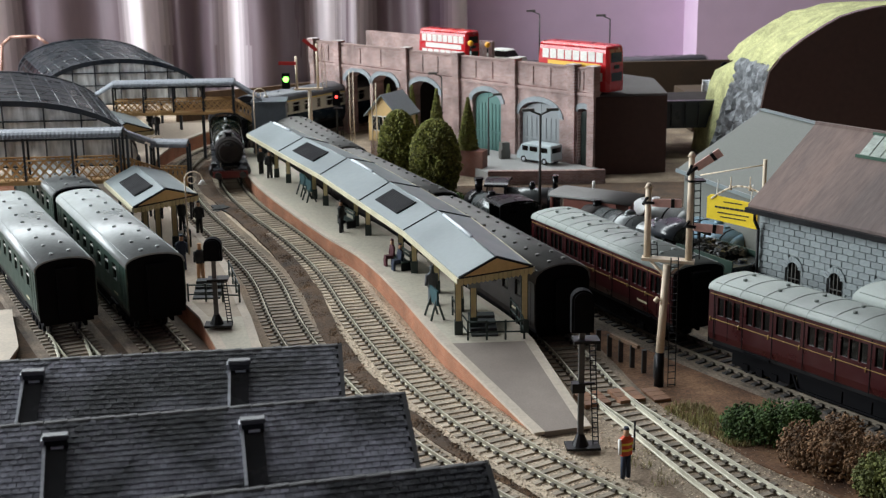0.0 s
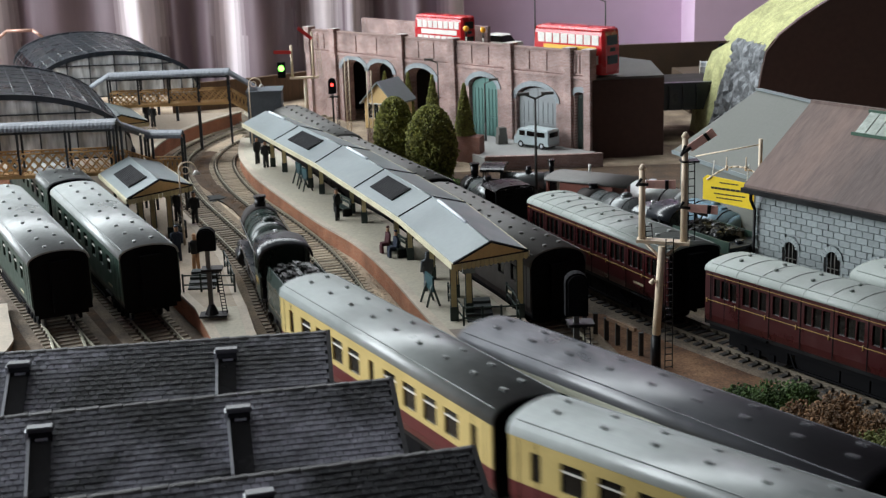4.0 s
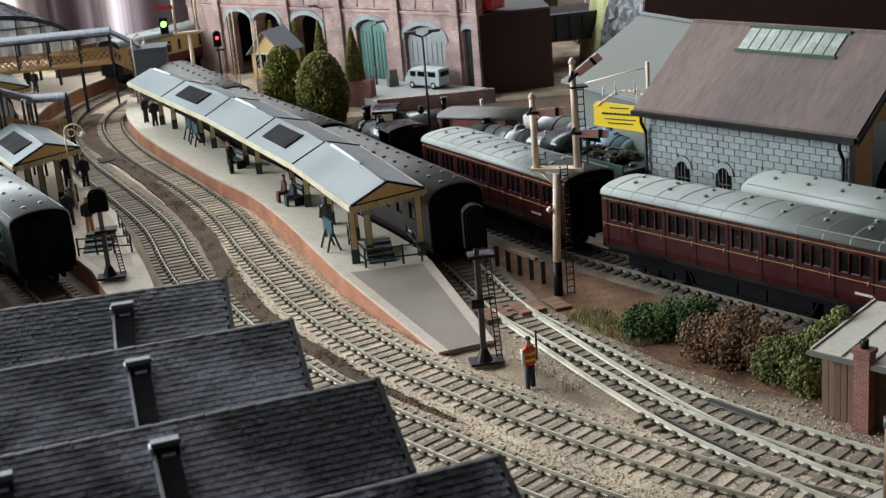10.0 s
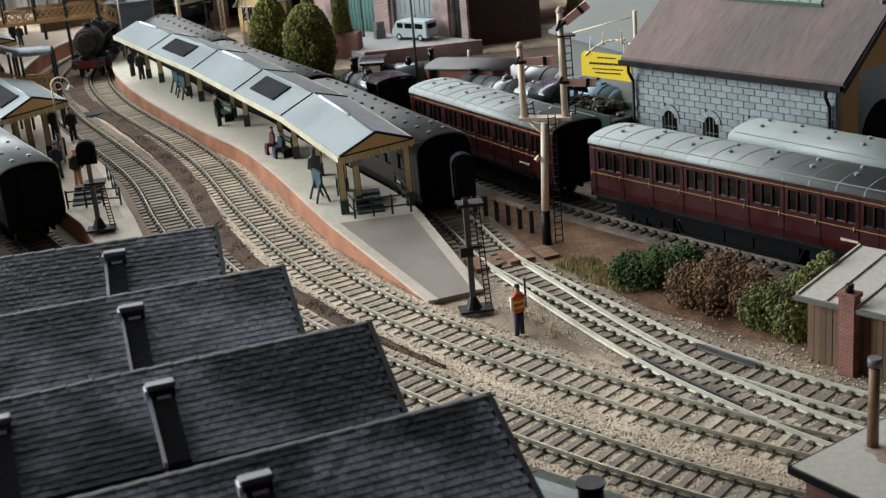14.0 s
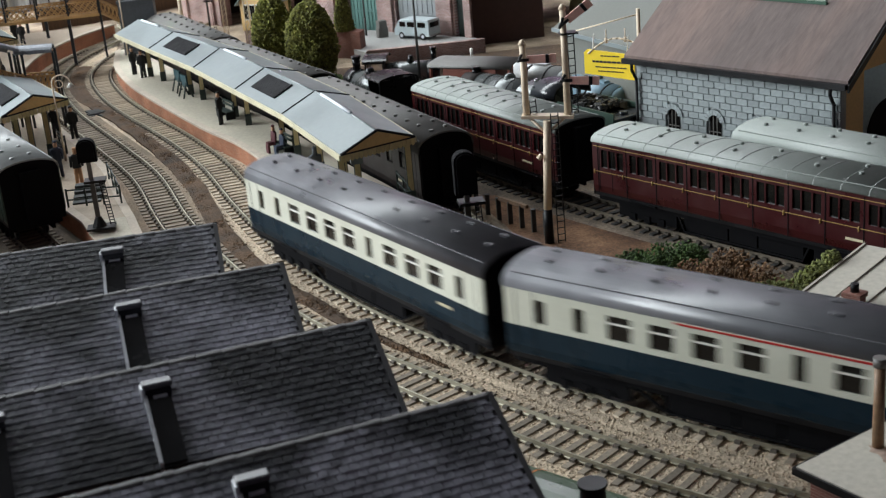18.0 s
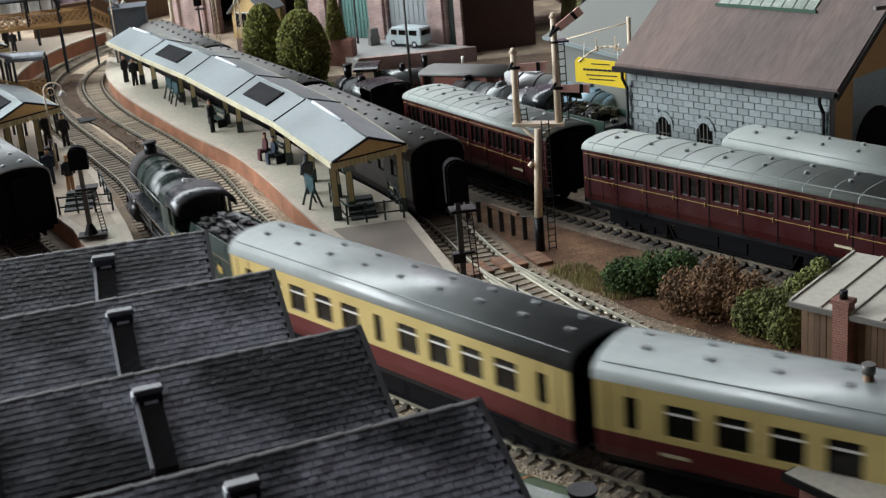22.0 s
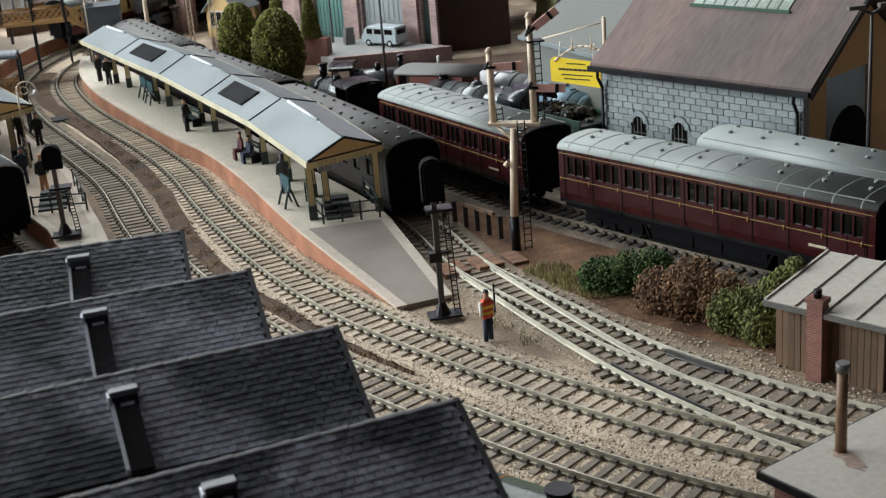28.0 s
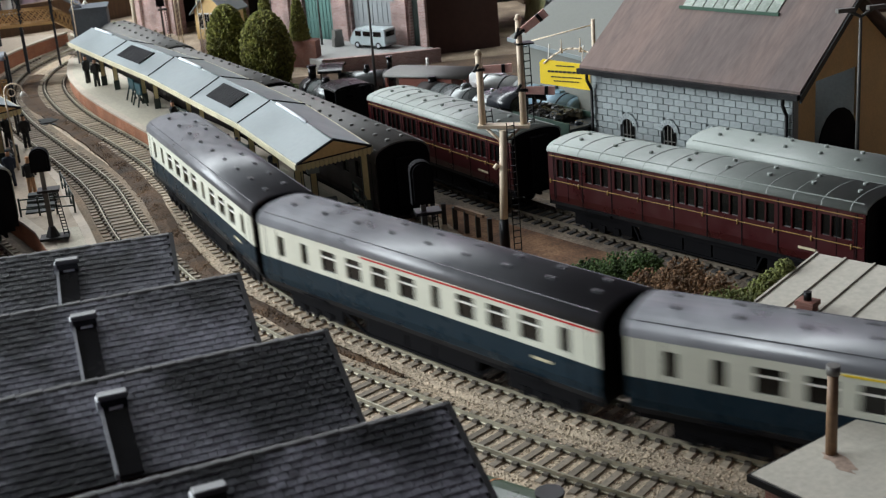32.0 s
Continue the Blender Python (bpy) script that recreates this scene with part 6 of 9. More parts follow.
def a_board(x, y, turn):
    root = thing("notice_board", mm(x, y, PLATFORM, 0, 0, turn), "folding notice board with a teal face on trestle legs", "notice board", "platform notice boards")
    bm = bmesh.new()
    box(bm, -7, 7, -0.6, 0.6, 9, 18)
    part("panel", bm, M["teal"], root)
    for s in (-1, 1):
        bm = bmesh.new()
        tube(bm, (s * 6, -4, 0), (s * 5, 0, 13), 0.7, 5)
        tube(bm, (s * 6, 4, 0), (s * 5, 0, 13), 0.7, 5)
        part("trestle", bm, M["dark_green"], root)


def platform_lamp(x, y, z, top, label):
    root = thing("platform_lamp", mm(x, y, z), label, "lamp", "platform lamps")
    h = top - z
    bm = bmesh.new()
    tube(bm, (0, 0, 0), (0, 0, h * 0.35), 1.0, 6, 0.7)
    tube(bm, (0, 0, h * 0.35), (0, 0, h - 6), 0.6, 6)
    part("post", bm, M["signal_white"], root)
    bm = bmesh.new()
    pts = [Vector((6 - 6 * math.cos(math.pi * k / 10), 0, h - 6 + 6 * math.sin(math.pi * k / 10))) for k in range(11)]
    for a, b in zip(pts, pts[1:]):
        tube(bm, a, b, 0.55, 5)
    ring = [Vector((4.5 + 2.6 * math.cos(2 * math.pi * k / 10), 0, h - 6 + 2.6 * math.sin(2 * math.pi * k / 10))) for k in range(11)]
    for a, b in zip(ring, ring[1:]):
        tube(bm, a, b, 0.4, 4)
    part("swan_neck", bm, M["signal_white"], root)
    bm = bmesh.new()
    tube(bm, (12, 0, h - 6), (12, 0, h - 9), 0.8, 8, 2.8)
    part("shade", bm, M["white"], root)


def station():
    canopies()
    fence([(47, 752), (49, 728), (52.5, 704.5), (63, 704), (73.5, 703.8), (84, 703.6), (84, 718), (83, 732), (81, 746)], "dark green post and rail fence round the platform stairs")
    stairwell(55, 70, 710, 738, "dark steps sunk behind the platform fence")
    fence([(-114, 796), (-103, 795), (-92.5, 793), (-82, 791), (-86, 812), (-90, 832), (-94, 850)], "dark green fence at the island platform end")
    stairwell(-112, -95, 800, 828, "dark steps by the island platform fence")
    footbridge("near covered lattice footbridge with a corrugated roof", 1000, -330, -187, (52, 68, 86), ((-168, 1030, 73), (-140, 1030, 72)), 4, True)
    footbridge("far covered lattice footbridge over the running lines", 1300, -246, -131, (57, 69, 83.5), ((-104, 1310, 66),), 4, False)
    bm = bmesh.new()
    box(bm, -113, -80, 1296, 1328, 0, 64)
    box(bm, -114, -79, 1295, 1329, 64, 66)
    solid("stair_tower", bm, M["slate_blue"], mm(0, 0, 0), "grey stair tower at the end of the footbridge", "tower")
    train_shed("arched train shed roof with dark ribs", 1345, 1560, -75, -326, -166, 66, 104, 9, 0)
    train_shed("near arched train shed roof with dark ribs", 1060, 1260, -60, -392, -184, 58, 104, 8, 0)
    semaphore()
    colour_light(96, 580, 2, 79.5, "tall black colour light signal with a ladder on a lattice post", None)
    colour_light(-91.3, 747, PLATFORM - 0.5, 67, "black colour light signal at the island platform end", None, tall=False)
    colour_light(-31, 1330, 2, 71, "black signal showing red beside the running line", "lamp_red", big=False)
    figure("figurine", 111, 546, 1.2, 24, ("navy", "orange", "skin"), "small cast railway worker in an orange vest", 20)
    figure("figurine", 36, 775, PLATFORM, 24, ("grey_cloth", "grey_cloth", "grey_cloth"), "small grey cast figure on the platform", 200)
    figure("figurine", 14, 868, PLATFORM, 22, ("burgundy", "burgundy", "skin"), "small seated cast figure in burgundy", -70, True)
    figure("figurine", 19, 856, PLATFORM, 22, ("navy", "navy", "skin"), "small seated cast figure in navy", -70, True)
    bench(20, 862, -70)
    bench(-18, 985, -68)
    figure("figurine", -22, 965, PLATFORM, 24, ("charcoal", "charcoal", "skin"), "small dark cast figure on the platform", 60)
    figure("figurine", -98, 1195, PLATFORM, 24, ("charcoal", "charcoal", "skin"), "small dark cast figure at the platform end", 40)
    figure("figurine", -89, 1175, PLATFORM, 24, ("charcoal", "charcoal", "skin"), "small dark cast figure at the platform end", 10)
    a_board(-56, 1098, -70)
    a_board(-50, 1075, -70)
    a_board(36, 748, -75)
    figure("figurine", -112, 846, PLATFORM, 24, ("peach", "charcoal", "peach"), "small cast woman with orange hair and a peach skirt", 10)
    figure("figurine", -127, 871, PLATFORM, 24, ("navy", "navy", "skin"), "small navy cast figure on the island platform", 0)
    figure("figurine", -128, 975, PLATFORM, 24, ("charcoal", "charcoal", "skin"), "small dark cast figure under the canopy", 0)
    figure("figurine", -142, 985, PLATFORM, 24, ("charcoal", "charcoal", "skin"), "small dark cast figure under the canopy", 0)
    bench(-135, 940, -70)
    platform_lamp(-128, 912, PLATFORM, 74, "cream swan-neck platform lamp on the island platform")
    platform_lamp(-178, 1085, PLATFORM, 70, "cream swan-neck lamp near the footbridge")
    platform_lamp(-110, 1290, PLATFORM, 80, "cream swan-neck lamp beside the stair tower")
    figure("figurine", -225, 1420, PLATFORM, 24, ("charcoal", "charcoal", "skin"), "small dark cast figure far along the platform", 0)
    figure("figurine", -235, 1440, PLATFORM, 24, ("charcoal", "charcoal", "skin"), "small dark cast figure far along the platform", 30)




# ---- viaduct furniture ----
def on_viaduct(x, y, z):
    """World place of a point given along the viaduct, in front of it and up."""
    u = (V1 - V0).normalized()
    v = Vector((-u.y, u.x, 0))
    return V0 + u * x + v * y + Vector((0, 0, z))


VIA_TURN = math.degrees(math.atan2((V1 - V0).y, (V1 - V0).x))
M["door_green"] = material("pale_green_door", (0.09, 0.20, 0.18), 0.6, vary=0.1)
M["door_grey"] = material("grey_door", (0.25, 0.27, 0.28), 0.6, vary=0.08)
M["pavement"] = material("yard_paving", (0.34, 0.34, 0.33), 0.85, vary=0.1, stains=30)
M["van_blue"] = material("pale_blue_van", (0.48, 0.56, 0.58), 0.35, vary=0.05)
M["tyre"] = material("black_tyre", (0.012, 0.012, 0.012), 0.8)
M["bus_red"] = material("bus_red", (0.50, 0.015, 0.02), 0.25, vary=0.05, spec=0.6)
M["bus_window"] = material("bus_window", (0.78, 0.77, 0.72), 0.12, vary=0.1)
M["advert"] = material("yellow_poster", (0.80, 0.50, 0.06), 0.5, vary=0.1)
M["amber"] = material("amber_globe", (0.85, 0.40, 0.02), 0.3)


def arch_door(c, half, crown, mat, label):
    root = thing("arch_door", mm(*on_viaduct(c, -5, 4), 0, 0, VIA_TURN), label, "door", "viaduct doors")
    spring = crown - half * 0.55
    for s in (-1, 1):
        bm = bmesh.new()
        n = 6
        pts = [(s * 0.3, 0), (s * (half - 0.3), 0)] + [(s * (half - 0.3) * math.cos(math.pi / 2 * k / n), spring - 4 + (crown - spring) * math.sin(math.pi / 2 * k / n)) for k in range(n + 1)]
        pts[-1] = (s * 0.3, crown - 4)
        rings(bm, [[(x, y, z) for x, z in pts] for y in (0, 1.6)])
        leaf = part("door_leaf", bm, M[mat], root)
        for k in range(1, 4):
            bm = bmesh.new()
            x = s * half * k / 4
            box(bm, x - 0.25, x + 0.25, 1.5, 2.1, 2, spring - 4)
            part("batten", bm, M[mat], leaf)
        bm = bmesh.new()
        box(bm, min(s * 1, s * (half - 1)), max(s * 1, s * (half - 1)), 1.5, 2.3, 22, 24)
        part("ledge", bm, M[mat], leaf)


def bus(m, label, poster):
    root = thing("double_decker_bus", m, label, "bus", "toy buses")
    L, w, h = 88.0, 12.5, 46.0  # long axis on local x, rear at x = 0

    def section(z, inset):
        return [(3 + inset, -w + inset, z), (L - 2 - inset, -w + inset, z), (L - inset, -w + 3, z), (L - inset, w - 3, z), (L - 2 - inset, w - inset, z), (3 + inset, w - inset, z), (inset, w - 3, z), (inset, -w + 3, z)]

    bm = bmesh.new()
    rings(bm, [section(z, i) for z, i in ((3, 0.4), (5, 0), (13, 0), (20.5, 0), (29, 0))])
    part("lower_body", bm, M["bus_red"], root)
    bm = bmesh.new()
    rings(bm, [section(z, i) for z, i in ((29, 0.2), (38.5, 0.6), (42, 1.2))])
    part("upper_body", bm, M["bus_red"], root)
    bm = bmesh.new()
    rings(bm, [section(z, i) for z, i in ((42, 1.0), (44.5, 2.2), (46, 6))], smooth=True)
    part("roof", bm, M["bus_red"], root)
    for z0, z1, n in ((12.5, 20.5, 7), (30, 39, 8)):
        for s in (-1, 1):
            for k in range(n):
                x0 = 6 + (L - 12) * k / n
                bm = bmesh.new()
                y = s * (w - (0.1 if z0 < 20 else 0.35))
                box(bm, x0 + 0.8, x0 + (L - 12) / n - 0.8, y - 0.3, y + 0.3, z0, z1)
                part("window", bm, M["bus_window"], root)
        bm = bmesh.new()
        box(bm, -0.35 if z0 < 20 else 0, 0.4, -w + 5, w - 5, z0, z1)
        part("rear_window", bm, M["coach_glass"], root)
    for s in (-1, 1):
        bm = bmesh.new()
        box(bm, 10, L - 14, s * w - 0.25, s * w + 0.25, 22.5, 28.3)
        part("poster", bm, M[poster], root)
        for x in (18, L - 20):
            bm = bmesh.new()
            tube(bm, (x, s * (w - 2.2), 5.5), (x, s * (w + 0.3), 5.5), 5.5, 14)
            part("wheel", bm, M["tyre"], root)
    bm = bmesh.new()
    box(bm, -0.5, 0.2, -3.6, 3.6, 24, 27.5)
    part("route_plate", bm, M["black"], root)
    return root


def street_lamp(x, y, z, top, label, double=False, reach=9.0, turn=0.0):
    root = thing("street_lamp", mm(x, y, z, 0, 0, turn), label, "street lamp", "street lamps")
    h = top - z
    bm = bmesh.new()
    f = 1.35 if double else 1.0
    tube(bm, (0, 0, 0), (0, 0, h * 0.3), 1.2 * f, 7, 1.0 * f)
    tube(bm, (0, 0, h * 0.3), (0, 0, h - 2), 0.85 * f, 7, 0.6 * f)
    part("post", bm, M["dark_iron"], root)
    for s in (-1, 1) if double else (1,):
        bm = bmesh.new()
        tube(bm, (0, 0, h - 2.4), (s * reach, 0, h + 1.5), 0.6 * f, 6)
        part("arm", bm, M["dark_iron"], root)
        bm = bmesh.new()
        rings(bm, [[(s * reach + dx, dy, h + dz) for dx, dy in ((-4.5, -1.6), (4.5, -1.2), (4.5, 1.2), (-4.5, 1.6))] for dz in (0.4, 2.4)])
        part("lantern", bm, M["iron"], root)


def van(m):
    root = thing("delivery_van", m, "pale blue delivery van parked in front of the arches", "van")
    prof = [(-27, 4), (-27, 12), (-24, 15), (-20, 22), (-16, 24), (26, 24), (27, 22), (27, 4)]
    bm = bmesh.new()
    rings(bm, [[(x, y * 11 * (1 if k not in (0, 3) else 1), z if k in (1, 2) else z * 0.96 + 0.4) for x, z in prof] for k, y in enumerate((-1, -0.93, 0.93, 1))])
    part("body", bm, M["van_blue"], root)
    for s in (-1, 1):
        for x0, x1 in ((-18, -9), (-6, 6), (10, 22)):
            bm = bmesh.new()
            box(bm, x0, x1, s * 11 - 0.25, s * 11 + 0.25, 15, 21)
            part("side_window", bm, M["coach_glass"], root)
        for x in (-16, 17):
            bm = bmesh.new()
            tube(bm, (x, s * 8.5, 4.2), (x, s * 11.2, 4.2), 4.2, 14)
            tyre = part("wheel", bm, M["tyre"], root)
            bm = bmesh.new()
            tube(bm, (x, s * 11.2, 4.2), (x, s * 11.5, 4.2), 2.2, 10)
            part("hub", bm, M["pale_strip"], tyre)
    bm = bmesh.new()
    box(bm, 26.6, 27.6, -8, 8, 15, 21)
    part("rear_window", bm, M["coach_glass"], root)
    bm = bmesh.new()
    box(bm, 26.8, 28.4, -10, 10, 4.5, 6)
    part("bumper", bm, M["steel"], root)
    return root


def clumps(name, blobs, per, size, mat, parent, seed):
    """A crown of many small leaf clumps scattered over lobes (x, y, z, rx, ry, rz)."""
    rnd = random.Random(seed)
    verts, faces = [], []
    for bx, by, bz, rx, ry, rz in blobs:
        k = len(verts)  # the close inner twigs of the lobe
        for i in range(5):
            for j in range(8):
                u, v = math.pi * (i + 0.5) / 5, 2 * math.pi * j / 8
                w = 0.62 * rnd.uniform(0.8, 1.1)
                verts.append(((bx + rx * w * math.sin(u) * math.cos(v)) * K, (by + ry * w * math.sin(u) * math.sin(v)) * K, max(0.2, bz + rz * w * math.cos(u)) * K))
        for i in range(4):
            for j in range(8):
                faces.append((k + 8 * i + j, k + 8 * i + (j + 1) % 8, k + 8 * i + 8 + (j + 1) % 8, k + 8 * i + 8 + j))
        for _ in range(per):
            u, v = rnd.uniform(-1, 1), rnd.uniform(0, 2 * math.pi)
            w = math.sqrt(1 - u * u)
            d = rnd.uniform(0.55, 1.0) if rnd.random() < 0.8 else rnd.uniform(1.0, 1.14)
            c = Vector((bx + rx * d * w * math.cos(v), by + ry * d * w * math.sin(v), bz + rz * d * u))
            if c.z < 0.4:
                continue
            s = size * rnd.uniform(0.6, 1.4)
            ax = Vector((rnd.uniform(-1, 1), rnd.uniform(-1, 1), rnd.uniform(-1, 1))).normalized()
            bx2 = ax.orthogonal().normalized()
            cx = ax.cross(bx2)
            k = len(verts)
            for p in (ax * s, -ax * s * 0.8, bx2 * s * 0.8, -bx2 * s * 0.8, cx * s * 0.5, -cx * s * 0.5):
                verts.append(((c + p) * K)[:])
            for a, b in ((2, 4), (4, 3), (3, 5), (5, 2)):
                faces.append((k, k + a, k + b))
                faces.append((k + 1, k + b, k + a))
    me = bpy.data.meshes.new(name)
    me.from_pydata(verts, [], faces)
    me.materials.append(M[mat])
    ob = new(name, me)
    ob.parent = parent
    return ob


def conifer(x, y, z, high, r, label, seed, slim=False, mat="tree_foliage"):
    root = thing("conifer_tree", mm(x, y, z), label, "tree", "conifers")
    bm = bmesh.new()
    tube(bm, (0, 0, 0), (0, 0, high * 0.8), 1.6, 7, 0.4)
    trunk = part("trunk", bm, M["bark"], root)
    rnd = random.Random(seed)
    for k in range(6):
        bm = bmesh.new()
        u = rnd.uniform(0, 6.28)
        zz = high * (0.15 + 0.1 * k)
        tube(bm, (0, 0, zz), (r * 0.7 * math.cos(u), r * 0.7 * math.sin(u), zz + high * 0.08), 0.6, 5, 0.2)
        part("branch", bm, M["bark"], trunk)
    verts, faces = [], []
    rows, cols = (26, 26) if not slim else (26, 16)
    lump = [[rnd.uniform(0.9, 1.06) for _ in range(cols)] for _ in range(rows)]

    def reach(q):
        if slim:
            return r * max(0.05, (1 - q) ** 0.85)
        return r * math.sqrt(max(0.0, 1 - (max(0.0, q - 0.3) / 0.7) ** 2.3)) * (0.80 + 0.20 * min(1, q / 0.3))

    for i in range(rows):
        q = i / (rows - 1)
        for j in range(cols):
            u = 2 * math.pi * (j + 0.5 * (i % 2)) / cols
            w = max(0.3, reach(q) * 0.86) * lump[i][j]
            verts.append((w * math.cos(u) * K, w * math.sin(u) * K, high * (0.02 + 0.96 * q) * K))
    for i in range(rows - 1):
        for j in range(cols):
            faces.append((cols * i + j, cols * i + (j + 1) % cols, cols * i + cols + (j + 1) % cols, cols * i + cols + j))
    for _ in range(3600 if not slim else 1300):  # leaf sprays over the surface
        q, u = rnd.random() ** 0.9, rnd.uniform(0, 2 * math.pi)
        lobe = 1 + 0.07 * math.sin(7 * u + 9 * q) * math.sin(23 * q + 2 * u)
        w = reach(q) * rnd.uniform(0.86, 1.03) * lobe
        c = Vector((w * math.cos(u), w * math.sin(u), high * (0.02 + 0.97 * q)))
        a = Vector((math.cos(u), math.sin(u), rnd.uniform(0.2, 1.3))).normalized()
        b = a.orthogonal().normalized()
        b.rotate(Matrix.Rotation(rnd.uniform(0, 6.28), 3, a))
        d = a.cross(b)
        z = rnd.uniform(1.0, 2.3) * (0.75 if slim else 1.0)
        k = len(verts)
        verts += [((c + a * z * 0.9) * K)[:], ((c + b * z) * K)[:], ((c - b * 0.5 * z + d * 0.85 * z) * K)[:], ((c - b * 0.5 * z - d * 0.85 * z) * K)[:]]
        faces += [(k, k + 1, k + 2), (k, k + 2, k + 3), (k, k + 3, k + 1)]
    me = bpy.data.meshes.new("crown")
    me.from_pydata(verts, [], faces)
    me.materials.append(M[mat])
    new("crown", me).parent = root


M["bark"] = material("bark", (0.07, 0.05, 0.035), 0.9, vary=0.3)
M["bush_dark"] = material("dark_green_foliage", (0.06, 0.105, 0.028), 0.95, vary=0.4, grain=500, island=0.5)
M["bush_brown"] = material("russet_foliage", (0.20, 0.115, 0.06), 0.95, vary=0.4, grain=500, island=0.5)
M["bush_light"] = material("olive_foliage", (0.15, 0.165, 0.05), 0.95, vary=0.4, grain=500, island=0.5)
M["dry_grass"] = material("dry_grass", (0.28, 0.25, 0.11), 0.95, vary=0.3, island=0.4)


def bush(x, y, lobes, mat, label, seed, size=0.95, per=1300, z=0.0):
    root = thing("bush", mm(x, y, z), label, "bush", "lineside bushes")
    rnd = random.Random(seed)
    for k in range(5):
        bm = bmesh.new()
        l = lobes[k % len(lobes)]
        tube(bm, (rnd.uniform(-4, 4), rnd.uniform(-4, 4), 0), (l[0], l[1], l[2]), 0.7, 5, 0.3)
        part("stem", bm, M["bark"], root)
    clumps("foliage", lobes, per, size, mat, root, seed)


def grass(name, spots, mat, label, seed, high=4.0):
    rnd = random.Random(seed)
    verts, faces = [], []
    for x, y, r, n in spots:
        for _ in range(n):
            a, d = rnd.uniform(0, 6.28), r * math.sqrt(rnd.random())
            px, py = x + d * math.cos(a), y + d * math.sin(a)
            h, t, b = high * rnd.uniform(0.4, 1.2), rnd.uniform(0, 6.28), rnd.uniform(0, 1.6)
            k = len(verts)
            verts += [((px - 0.25 * math.cos(t)) * K, (py - 0.25 * math.sin(t)) * K, 0), ((px + 0.25 * math.cos(t)) * K, (py + 0.25 * math.sin(t)) * K, 0),
                      ((px + b * math.sin(t)) * K, (py - b * math.cos(t)) * K, h * K)]
            faces.append((k, k + 1, k + 2))
    me = bpy.data.meshes.new(name)
    me.from_pydata(verts, [], faces)
    me.materials.append(M[mat])
    tagged(new(name, me), label, "grass", "", "stuff")


